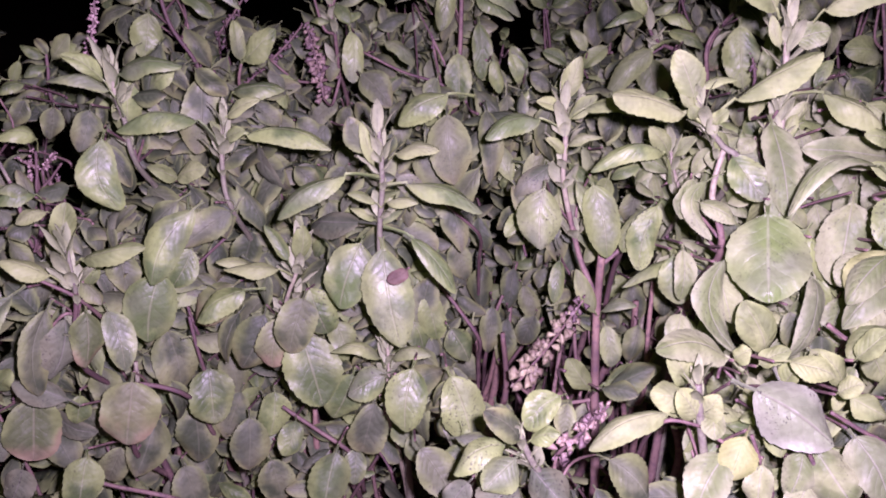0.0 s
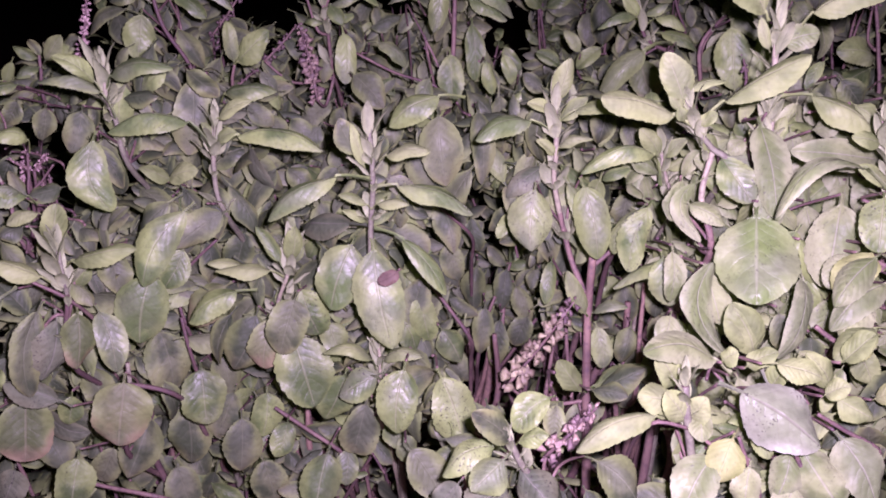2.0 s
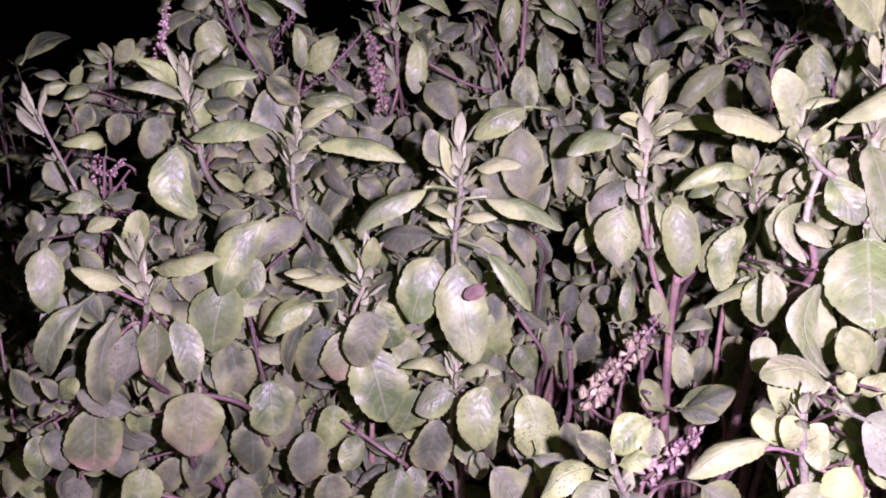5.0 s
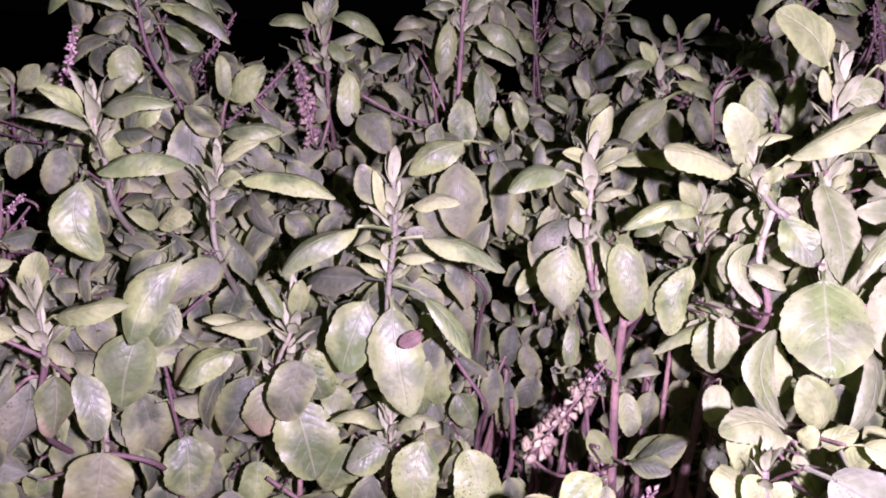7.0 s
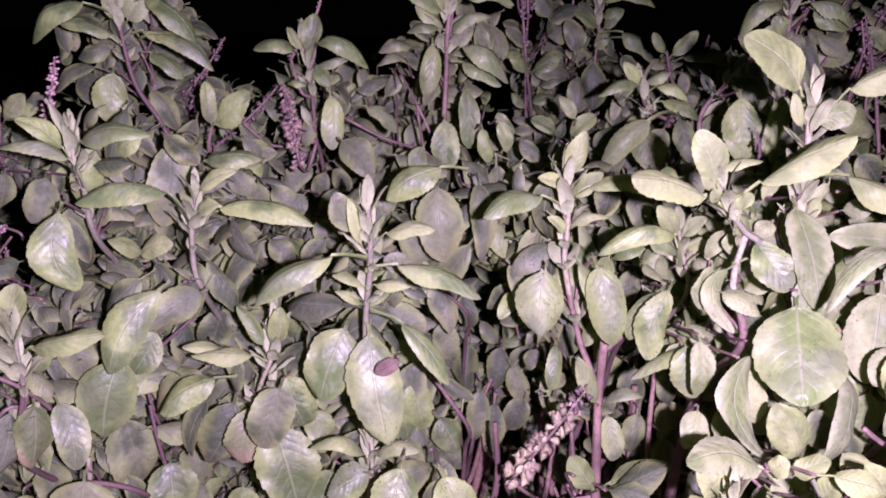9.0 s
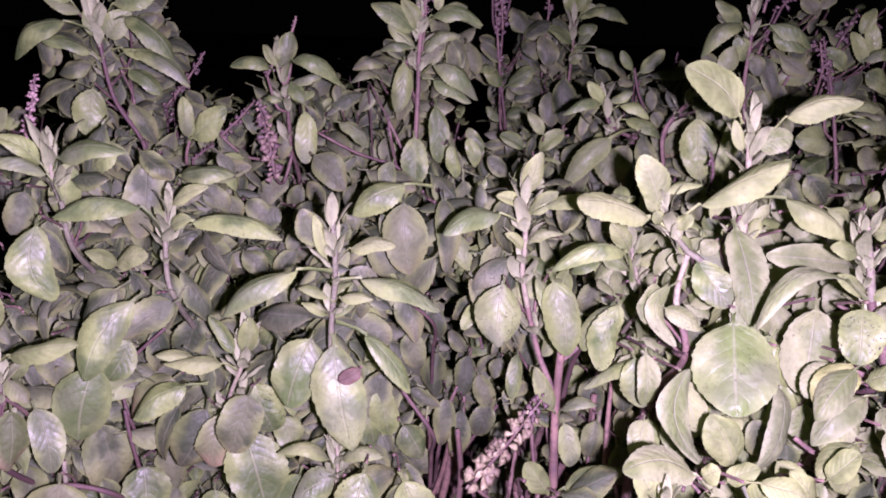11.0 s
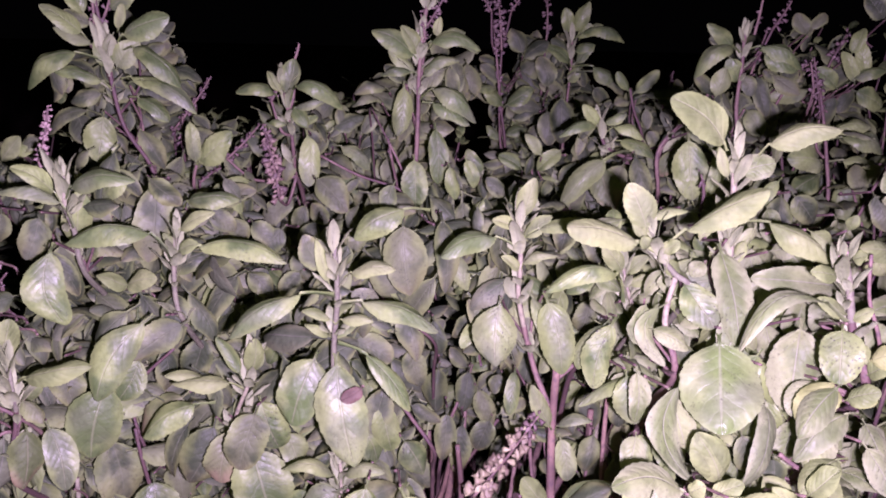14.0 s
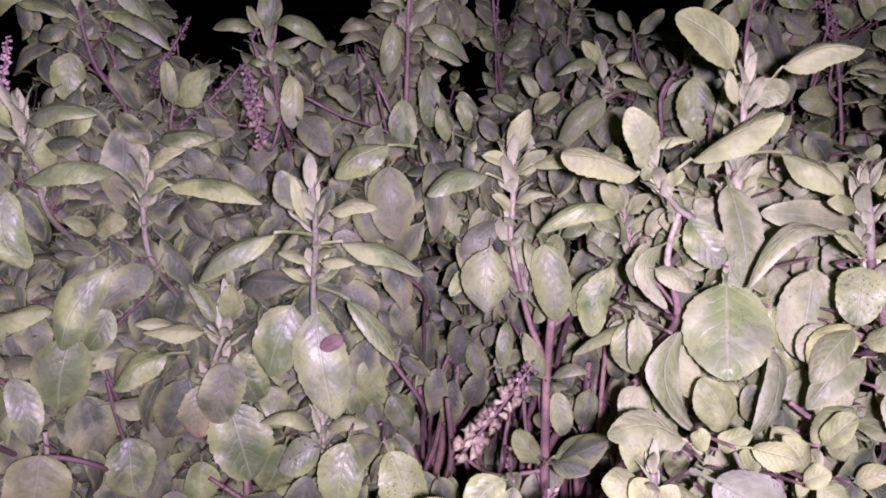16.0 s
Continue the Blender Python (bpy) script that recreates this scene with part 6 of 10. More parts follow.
leaf(s, (0.1744, 0.2950, 0.2902), (0.1463, 0.2850, 0.2765), 0.0124, (-0.27, -0.43, 0.86), 0.24, "c", 0.20, 0.00, True)
twig(s, [(0.1681, 0.2958, 0.2961), (0.1738, 0.3155, 0.2907), (0.1807, 0.3050, 0.2930)], 0.0007)
leaf(s, (0.1681, 0.2950, 0.2961), (0.1756, 0.2850, 0.3041), 0.0085, (-0.86, -0.33, 0.39), 0.13, "y", 0.12, 0.00, True)
twig(s, [(0.1667, 0.2858, 0.2771), (0.1698, 0.3123, 0.2688), (0.1736, 0.3101, 0.2676)], 0.0007)
leaf(s, (0.1667, 0.2850, 0.2771), (0.1446, 0.2750, 0.2694), 0.0120, (-0.13, -0.41, 0.90), 0.16, "y", 0.20, 0.00, True)
twig(s, [(0.1657, 0.3122, 0.2980), (0.1682, 0.3385, 0.2909), (0.1713, 0.3360, 0.2911)], 0.0007)
leaf(s, (0.1657, 0.3114, 0.2980), (0.1523, 0.3050, 0.2859), 0.0117, (-0.29, -0.68, 0.68), 0.10, "c", 0.12, 0.10, True)
leaf(s, (0.1699, 0.3050, 0.3269), (0.1544, 0.3000, 0.3349), 0.0066, (0.43, -0.86, 0.29), 0.13, "y", 0.12, 0.50, True)
leaf(s, (0.1714, 0.3050, 0.3247), (0.1773, 0.3000, 0.3308), 0.0055, (-0.80, -0.42, 0.43), 0.13, "y", 0.12, 0.50, True)
leaf(s, (0.1694, 0.3000, 0.3198), (0.1713, 0.2900, 0.3128), 0.0073, (-0.49, -0.56, 0.67), 0.20, "y", 0.12, 0.10, True)
leaf(s, (0.1688, 0.3050, 0.3486), (0.1718, 0.3000, 0.3520), 0.0055, (-0.89, -0.32, 0.32), 0.13, "y", 0.12, 0.50, True)
leaf(s, (0.1644, 0.3050, 0.3421), (0.1508, 0.3000, 0.3454), 0.0071, (0.40, -0.78, 0.48), 0.16, "y", 0.12, 0.50, True)
leaf(s, (0.1783, 0.3000, 0.3043), (0.1818, 0.2900, 0.3128), 0.0077, (-0.96, -0.26, 0.08), 0.12, "y", 0.12, 0.10, True)
twig(s, [(0.1740, 0.2908, 0.2818), (0.1726, 0.3176, 0.2752), (0.1708, 0.3157, 0.2761)], 0.0007)
leaf(s, (0.1740, 0.2900, 0.2818), (0.1828, 0.2800, 0.2645), 0.0098, (-0.15, -0.89, 0.44), 0.12, "c", 0.12, 0.10, True)
twig(s, [(0.1790, 0.3100, 0.3496), (0.1807, 0.3100, 0.3321), (0.1876, 0.3100, 0.3095), (0.1884, 0.3360, 0.2855), (0.1896, 0.3600, 0.2495)], 0.0009)
twig(s, [(0.1479, 0.3000, 0.2720), (0.1599, 0.3000, 0.2648), (0.1697, 0.3000, 0.2743), (0.1705, 0.3260, 0.2503), (0.1717, 0.3500, 0.2143)], 0.0012)
twig(s, [(0.1731, 0.2978, 0.2698), (0.1764, 0.3241, 0.2615), (0.1803, 0.3217, 0.2602)], 0.0007)
leaf(s, (0.1731, 0.2970, 0.2698), (0.1548, 0.2900, 0.2638), 0.0105, (-0.01, -0.64, 0.77), 0.20, "v", 0.20, 0.00, True)
twig(s, [(0.1630, 0.2988, 0.3004), (0.1710, 0.3171, 0.2931), (0.1807, 0.3050, 0.2930)], 0.0007)
leaf(s, (0.1630, 0.2980, 0.3004), (0.1498, 0.2900, 0.2869), 0.0102, (-0.30, -0.66, 0.69), 0.13, "v", 0.12, 0.10, True)
twig(s, [(0.1750, 0.2958, 0.3117), (0.1775, 0.3155, 0.2993), (0.1807, 0.3050, 0.2930)], 0.0007)
leaf(s, (0.1750, 0.2950, 0.3117), (0.1825, 0.2880, 0.3182), 0.0091, (-0.79, -0.44, 0.44), 0.13, "v", 0.12, 0.00, True)
twig(s, [(0.1704, 0.2958, 0.2950), (0.1750, 0.3155, 0.2901), (0.1807, 0.3050, 0.2930)], 0.0007)
leaf(s, (0.1704, 0.2950, 0.2950), (0.1765, 0.2880, 0.2997), 0.0062, (-0.81, -0.47, 0.34), 0.16, "v", 0.12, 0.00, True)
twig(s, [(0.1665, 0.2858, 0.2479), (0.1642, 0.3126, 0.2364), (0.1613, 0.3107, 0.2312)], 0.0007)
leaf(s, (0.1665, 0.2850, 0.2479), (0.1764, 0.2780, 0.2568), 0.0078, (-0.75, -0.50, 0.44), 0.16, "v", 0.12, 0.00, True)
twig(s, [(0.1852, 0.3408, 0.3519), (0.1849, 0.3678, 0.3395), (0.1845, 0.3663, 0.3332)], 0.0007)
leaf(s, (0.1852, 0.3400, 0.3519), (0.1860, 0.3350, 0.3597), 0.0050, (-0.74, -0.60, -0.31), 0.13, "y", 0.12, 0.50, True)
twig(s, [(0.1997, 0.3308, 0.3429), (0.2028, 0.3574, 0.3325), (0.2066, 0.3554, 0.3286)], 0.0007)
leaf(s, (0.1997, 0.3300, 0.3429), (0.1797, 0.3200, 0.3493), 0.0094, (0.51, -0.76, 0.41), 0.20, "y", 0.20, 0.00, True)
twig(s, [(0.1877, 0.4009, 0.3195), (0.1864, 0.4268, 0.3133), (0.1847, 0.4239, 0.3147)], 0.0007)
leaf(s, (0.1877, 0.4001, 0.3195), (0.1966, 0.3950, 0.2986), 0.0142, (-0.19, -0.97, 0.16), 0.16, "c", 0.12, 0.10, True)
twig(s, [(0.1932, 0.3808, 0.3214), (0.1919, 0.4066, 0.3153), (0.1904, 0.4037, 0.3167)], 0.0007)
leaf(s, (0.1932, 0.3800, 0.3214), (0.2018, 0.3750, 0.2995), 0.0140, (-0.21, -0.97, 0.14), 0.16, "c", 0.12, 0.10, True)
twig(s, [(0.2148, 0.3914, 0.3292), (0.2159, 0.4174, 0.3231), (0.2172, 0.4147, 0.3245)], 0.0007)
leaf(s, (0.2148, 0.3906, 0.3292), (0.2083, 0.3850, 0.3098), 0.0130, (-0.23, -0.91, 0.34), 0.16, "c", 0.12, 0.10, True)
twig(s, [(0.1954, 0.3909, 0.3085), (0.1967, 0.4168, 0.3024), (0.1983, 0.4140, 0.3037)], 0.0007)
leaf(s, (0.1954, 0.3901, 0.3085), (0.1876, 0.3850, 0.2893), 0.0131, (-0.14, -0.94, 0.31), 0.16, "c", 0.12, 0.10, True)
twig(s, [(0.1741, 0.3914, 0.3111), (0.1747, 0.4175, 0.3051), (0.1754, 0.4149, 0.3066)], 0.0007)
leaf(s, (0.1741, 0.3906, 0.3111), (0.1711, 0.3850, 0.2932), 0.0116, (-0.13, -0.94, 0.32), 0.16, "c", 0.12, 0.10, True)
twig(s, [(0.1852, 0.4208, 0.3476), (0.1842, 0.4468, 0.3415), (0.1829, 0.4440, 0.3430)], 0.0007)
leaf(s, (0.1852, 0.4200, 0.3476), (0.1910, 0.4150, 0.3293), 0.0118, (-0.17, -0.96, 0.21), 0.16, "c", 0.12, 0.10, True)
twig(s, [(0.2221, 0.4216, 0.3427), (0.2210, 0.4478, 0.3366), (0.2196, 0.4451, 0.3380)], 0.0007)
leaf(s, (0.2221, 0.4208, 0.3427), (0.2285, 0.4150, 0.3245), 0.0123, (-0.23, -0.95, 0.22), 0.16, "c", 0.12, 0.10, True)

# rcurl
s = shoot("basil shoot with curled grey-green leaves hanging down", [(0.1129, 0.3350, 0.3330), (0.1101, 0.3350, 0.3139), (0.1160, 0.3350, 0.2894)], 0.0015)
leaf(s, (0.1137, 0.3350, 0.3247), (0.1080, 0.3250, 0.2980), 0.0092, (0.23, -0.94, 0.27), -0.06, "c", 0.20, 0.10, True, 0.37)
twig(s, [(0.1018, 0.3308, 0.3127), (0.1082, 0.3483, 0.2982), (0.1160, 0.3350, 0.2894)], 0.0007)
leaf(s, (0.1018, 0.3300, 0.3127), (0.1176, 0.3250, 0.3051), 0.0085, (0.01, -0.83, 0.56), 0.16, "c", 0.12, 0.00, True)
twig(s, [(0.1115, 0.3208, 0.2968), (0.1136, 0.3428, 0.2895), (0.1160, 0.3350, 0.2894)], 0.0007)
leaf(s, (0.1150, 0.3200, 0.2960), (0.1170, 0.3050, 0.2570), 0.0129, (0.28, -0.89, 0.37), -0.01, "c", 0.10, 0.10, True, 0.28)
twig(s, [(0.1026, 0.3458, 0.2903), (0.1027, 0.3716, 0.2845), (0.1027, 0.3686, 0.2862)], 0.0007)
leaf(s, (0.1026, 0.3450, 0.2903), (0.1023, 0.3400, 0.2663), 0.0095, (-0.19, -0.96, 0.20), 0.11, "c", 0.12, 0.10, True)
twig(s, [(0.1027, 0.3408, 0.3219), (0.1080, 0.3538, 0.3064), (0.1143, 0.3350, 0.2964)], 0.0007)
leaf(s, (0.1027, 0.3400, 0.3219), (0.0982, 0.3350, 0.3041), 0.0101, (0.25, -0.95, 0.20), 0.13, "c", 0.12, 0.10, True)
twig(s, [(0.1105, 0.3258, 0.2887), (0.1095, 0.3516, 0.2827), (0.1082, 0.3485, 0.2842)], 0.0007)
leaf(s, (0.1105, 0.3250, 0.2887), (0.1183, 0.3200, 0.2640), 0.0129, (-0.09, -0.98, 0.17), 0.10, "c", 0.12, 0.10, True)
twig(s, [(0.1253, 0.3008, 0.2582), (0.1269, 0.3265, 0.2457), (0.1288, 0.3234, 0.2392)], 0.0007)
leaf(s, (0.1253, 0.3000, 0.2582), (0.1125, 0.2950, 0.2833), 0.0132, (0.08, -0.98, -0.16), 0.11, "y", 0.12, 0.10, True)
twig(s, [(0.1270, 0.3408, 0.2925), (0.1296, 0.3659, 0.2806), (0.1328, 0.3620, 0.2750)], 0.0007)
leaf(s, (0.1270, 0.3400, 0.2925), (0.1164, 0.3400, 0.3024), 0.0085, (0.22, -0.95, 0.23), 0.12, "k", 0.12, 0.10, True)
twig(s, [(0.1033, 0.3409, 0.2619), (0.1075, 0.3628, 0.2478), (0.1125, 0.3550, 0.2394)], 0.0007)
leaf(s, (0.1033, 0.3401, 0.2619), (0.0983, 0.3350, 0.2457), 0.0108, (-0.11, -0.94, 0.33), 0.11, "c", 0.12, 0.10, True)
twig(s, [(0.1448, 0.3308, 0.2679), (0.1435, 0.3559, 0.2618), (0.1420, 0.3520, 0.2633)], 0.0007)
leaf(s, (0.1448, 0.3300, 0.2679), (0.1524, 0.3300, 0.2484), 0.0128, (-0.08, -1.00, -0.03), 0.11, "k", 0.12, 0.10, True)

# mr
s = shoot("basil shoot with grey-specked leaves hanging below its pale tip", [(0.0557, 0.3920, 0.3480), (0.0576, 0.3920, 0.3231), (0.0580, 0.3950, 0.3043), (0.0677, 0.4000, 0.2676), (0.0776, 0.4000, 0.2393)], 0.0015)
axils(s, [(0.0557, 0.3920, 0.3480), (0.0576, 0.3920, 0.3231), (0.0580, 0.3950, 0.3043), (0.0677, 0.4000, 0.2676)], 0.0240)
bud(s, (0.0566, 0.3910, 0.3334), 0.0216, (-0.08, -0.10, 1.30))
leaf(s, (0.0562, 0.3920, 0.3436), (0.0621, 0.3870, 0.3652), 0.0096, (0.02, -0.97, -0.23), 0.11, "y", 0.12, 0.10, True)
leaf(s, (0.0545, 0.3920, 0.3394), (0.0427, 0.3880, 0.3449), 0.0067, (0.46, -0.78, 0.42), 0.13, "y", 0.12, 0.50, True)
leaf(s, (0.0576, 0.3920, 0.3357), (0.0703, 0.3860, 0.3477), 0.0081, (-0.64, -0.69, 0.33), 0.10, "y", 0.12, 0.50, True)
leaf(s, (0.0578, 0.3920, 0.3337), (0.0950, 0.3800, 0.3400), 0.0112, (-0.28, -0.49, 0.82), 0.28, "g", 0.25, 0.00, True, 0.03)
leaf(s, (0.0560, 0.3920, 0.3302), (0.0190, 0.3800, 0.3290), 0.0122, (0.15, -0.57, 0.81), 0.18, "g", 0.30, 0.00, True, 0.12)
leaf(s, (0.0586, 0.3920, 0.3193), (0.0738, 0.3850, 0.3289), 0.0059, (-0.61, -0.56, 0.56), 0.34, "y", 0.20, 0.50, True)
leaf(s, (0.0571, 0.3920, 0.3193), (0.0475, 0.3880, 0.3279), 0.0056, (0.51, -0.84, 0.18), 0.13, "y", 0.12, 0.50, True)
twig(s, [(0.0485, 0.3888, 0.3078), (0.0553, 0.4084, 0.2928), (0.0636, 0.3979, 0.2834)], 0.0007)
leaf(s, (0.0485, 0.3880, 0.3078), (0.0460, 0.3800, 0.2760), 0.0210, (-0.12, -0.96, 0.25), 0.10, "s", 0.12, 0.10, True, 0.04)
leaf(s, (0.0616, 0.3950, 0.3083), (0.0712, 0.3900, 0.2816), 0.0082, (0.36, -0.88, 0.30), 0.13, "g", 0.12, 0.10, True)
twig(s, [(0.0698, 0.3888, 0.3110), (0.0676, 0.4088, 0.2922), (0.0650, 0.3986, 0.2781)], 0.0007)
leaf(s, (0.0690, 0.3880, 0.3100), (0.0780, 0.3800, 0.2720), 0.0169, (-0.17, -0.97, 0.17), 0.09, "g", 0.12, 0.10, True, -0.05)
twig(s, [(0.1005, 0.3758, 0.3027), (0.1015, 0.4016, 0.2968), (0.1026, 0.3986, 0.2983)], 0.0007)
leaf(s, (0.1005, 0.3750, 0.3027), (0.0900, 0.3680, 0.2700), 0.0135, (-0.11, -0.97, 0.23), 0.09, "s", 0.12, 0.10, True, 0.08)
twig(s, [(0.1006, 0.3858, 0.2976), (0.1026, 0.4115, 0.2912), (0.1051, 0.4084, 0.2921)], 0.0007)
leaf(s, (0.1006, 0.3850, 0.2976), (0.0850, 0.3800, 0.2747), 0.0113, (-0.55, -0.66, 0.52), 0.15, "g", 0.12, 0.10, True)
twig(s, [(0.1219, 0.3758, 0.2672), (0.1253, 0.4020, 0.2582), (0.1295, 0.3994, 0.2561)], 0.0007)
leaf(s, (0.1219, 0.3750, 0.2672), (0.0820, 0.3620, 0.2640), 0.0102, (-0.04, -0.26, 0.97), 0.20, "g", 0.20, 0.00, True, 0.03)
twig(s, [(0.1036, 0.3808, 0.3084), (0.1069, 0.4072, 0.2982), (0.1109, 0.4048, 0.2947)], 0.0007)
leaf(s, (0.1036, 0.3800, 0.3084), (0.0651, 0.3650, 0.3171), 0.0102, (0.37, -0.47, 0.81), 0.44, "g", 0.30, 0.00, True)
twig(s, [(0.0612, 0.4208, 0.2601), (0.0686, 0.4270, 0.2467), (0.0776, 0.4000, 0.2393)], 0.0007)
leaf(s, (0.0612, 0.4200, 0.2601), (0.0576, 0.4100, 0.2371), 0.0084, (0.14, -0.92, 0.38), 0.11, "g", 0.12, 0.10, True)
twig(s, [(0.1024, 0.3608, 0.2828), (0.1016, 0.3866, 0.2768), (0.1007, 0.3836, 0.2784)], 0.0007)
leaf(s, (0.1024, 0.3600, 0.2828), (0.1078, 0.3550, 0.2584), 0.0149, (-0.15, -0.98, 0.17), 0.10, "g", 0.12, 0.10, True)
twig(s, [(0.0424, 0.4108, 0.2751), (0.0435, 0.4359, 0.2623), (0.0448, 0.4320, 0.2555)], 0.0007)
leaf(s, (0.0424, 0.4100, 0.2751), (0.0347, 0.4100, 0.2999), 0.0085, (0.32, -0.94, 0.10), 0.07, "k", 0.12, 0.10, True)
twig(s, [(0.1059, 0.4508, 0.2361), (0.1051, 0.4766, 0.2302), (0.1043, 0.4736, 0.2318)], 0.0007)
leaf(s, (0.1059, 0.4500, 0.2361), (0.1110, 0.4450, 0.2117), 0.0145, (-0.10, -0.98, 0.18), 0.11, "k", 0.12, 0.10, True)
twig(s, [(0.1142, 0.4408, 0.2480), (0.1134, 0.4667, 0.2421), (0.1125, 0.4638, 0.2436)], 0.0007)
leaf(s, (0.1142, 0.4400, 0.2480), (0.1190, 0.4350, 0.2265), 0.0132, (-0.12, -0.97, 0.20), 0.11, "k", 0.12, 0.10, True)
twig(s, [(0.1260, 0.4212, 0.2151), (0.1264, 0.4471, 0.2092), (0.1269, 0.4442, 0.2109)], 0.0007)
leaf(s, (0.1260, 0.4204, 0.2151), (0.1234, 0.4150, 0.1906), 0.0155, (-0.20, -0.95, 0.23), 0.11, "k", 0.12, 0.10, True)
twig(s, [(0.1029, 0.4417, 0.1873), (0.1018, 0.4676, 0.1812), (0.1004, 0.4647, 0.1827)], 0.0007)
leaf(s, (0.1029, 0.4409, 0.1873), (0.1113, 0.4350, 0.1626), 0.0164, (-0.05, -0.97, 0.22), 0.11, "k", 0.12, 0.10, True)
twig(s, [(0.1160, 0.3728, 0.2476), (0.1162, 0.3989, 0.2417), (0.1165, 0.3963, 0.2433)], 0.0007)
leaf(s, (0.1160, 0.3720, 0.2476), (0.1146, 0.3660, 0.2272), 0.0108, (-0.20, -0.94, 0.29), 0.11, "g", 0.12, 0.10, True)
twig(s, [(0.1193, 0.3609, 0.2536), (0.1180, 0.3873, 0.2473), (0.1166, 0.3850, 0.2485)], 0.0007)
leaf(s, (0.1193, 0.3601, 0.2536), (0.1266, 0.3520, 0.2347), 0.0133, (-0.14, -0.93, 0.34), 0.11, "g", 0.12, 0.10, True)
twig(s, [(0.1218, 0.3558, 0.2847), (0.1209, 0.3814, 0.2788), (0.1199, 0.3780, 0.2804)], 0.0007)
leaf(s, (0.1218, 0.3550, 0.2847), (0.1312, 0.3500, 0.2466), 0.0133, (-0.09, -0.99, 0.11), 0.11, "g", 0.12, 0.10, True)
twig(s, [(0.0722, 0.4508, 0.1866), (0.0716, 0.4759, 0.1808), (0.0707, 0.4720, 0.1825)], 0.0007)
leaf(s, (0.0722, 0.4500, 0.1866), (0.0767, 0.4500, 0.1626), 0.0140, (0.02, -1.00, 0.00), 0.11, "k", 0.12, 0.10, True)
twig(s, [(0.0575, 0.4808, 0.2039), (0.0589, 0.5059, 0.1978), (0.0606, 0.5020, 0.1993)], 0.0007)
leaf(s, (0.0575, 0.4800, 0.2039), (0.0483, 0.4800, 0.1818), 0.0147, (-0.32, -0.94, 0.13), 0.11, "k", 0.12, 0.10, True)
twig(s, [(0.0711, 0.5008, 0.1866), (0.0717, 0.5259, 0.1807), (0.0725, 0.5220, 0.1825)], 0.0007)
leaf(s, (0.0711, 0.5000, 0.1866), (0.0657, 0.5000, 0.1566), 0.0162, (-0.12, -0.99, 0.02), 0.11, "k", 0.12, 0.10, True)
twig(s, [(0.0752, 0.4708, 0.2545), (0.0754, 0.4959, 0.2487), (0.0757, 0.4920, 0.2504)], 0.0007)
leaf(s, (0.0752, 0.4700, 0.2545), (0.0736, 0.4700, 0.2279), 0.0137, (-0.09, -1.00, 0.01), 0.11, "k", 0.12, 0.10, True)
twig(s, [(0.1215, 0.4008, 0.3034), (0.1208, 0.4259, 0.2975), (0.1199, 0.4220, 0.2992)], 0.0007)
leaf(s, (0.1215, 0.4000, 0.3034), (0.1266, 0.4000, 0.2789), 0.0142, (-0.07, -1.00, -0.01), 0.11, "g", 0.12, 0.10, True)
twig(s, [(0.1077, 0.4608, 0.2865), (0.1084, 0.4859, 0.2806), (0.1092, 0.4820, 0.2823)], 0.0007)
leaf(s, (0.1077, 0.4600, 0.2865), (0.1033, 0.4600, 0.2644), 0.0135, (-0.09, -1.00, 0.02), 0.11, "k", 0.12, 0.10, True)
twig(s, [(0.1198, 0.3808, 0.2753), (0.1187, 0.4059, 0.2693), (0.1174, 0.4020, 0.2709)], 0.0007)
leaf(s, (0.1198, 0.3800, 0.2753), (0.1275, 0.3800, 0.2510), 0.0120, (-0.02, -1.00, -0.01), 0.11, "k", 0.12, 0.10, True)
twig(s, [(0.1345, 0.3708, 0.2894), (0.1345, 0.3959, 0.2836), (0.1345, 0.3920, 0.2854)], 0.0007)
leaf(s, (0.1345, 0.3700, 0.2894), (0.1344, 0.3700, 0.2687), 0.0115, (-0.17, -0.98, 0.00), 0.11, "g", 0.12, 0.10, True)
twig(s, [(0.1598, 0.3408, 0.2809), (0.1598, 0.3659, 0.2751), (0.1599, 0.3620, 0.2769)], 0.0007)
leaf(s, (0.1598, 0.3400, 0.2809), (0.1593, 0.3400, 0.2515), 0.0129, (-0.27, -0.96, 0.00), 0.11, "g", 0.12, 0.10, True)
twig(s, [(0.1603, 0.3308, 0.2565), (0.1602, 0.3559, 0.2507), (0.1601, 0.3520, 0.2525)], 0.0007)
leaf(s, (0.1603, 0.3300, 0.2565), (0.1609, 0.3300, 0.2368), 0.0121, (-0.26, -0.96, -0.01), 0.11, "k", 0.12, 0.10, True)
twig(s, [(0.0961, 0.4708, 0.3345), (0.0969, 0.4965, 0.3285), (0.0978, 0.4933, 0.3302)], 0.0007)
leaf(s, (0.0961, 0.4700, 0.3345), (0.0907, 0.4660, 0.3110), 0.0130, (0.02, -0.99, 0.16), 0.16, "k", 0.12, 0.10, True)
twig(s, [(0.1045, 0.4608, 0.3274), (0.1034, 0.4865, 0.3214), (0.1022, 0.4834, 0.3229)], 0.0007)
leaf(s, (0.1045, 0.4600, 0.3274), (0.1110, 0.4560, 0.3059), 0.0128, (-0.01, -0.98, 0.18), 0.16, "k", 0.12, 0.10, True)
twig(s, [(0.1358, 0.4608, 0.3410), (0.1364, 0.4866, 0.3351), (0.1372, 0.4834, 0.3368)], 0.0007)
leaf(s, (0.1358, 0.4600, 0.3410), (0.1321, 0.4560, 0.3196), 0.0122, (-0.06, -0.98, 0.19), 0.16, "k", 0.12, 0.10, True)
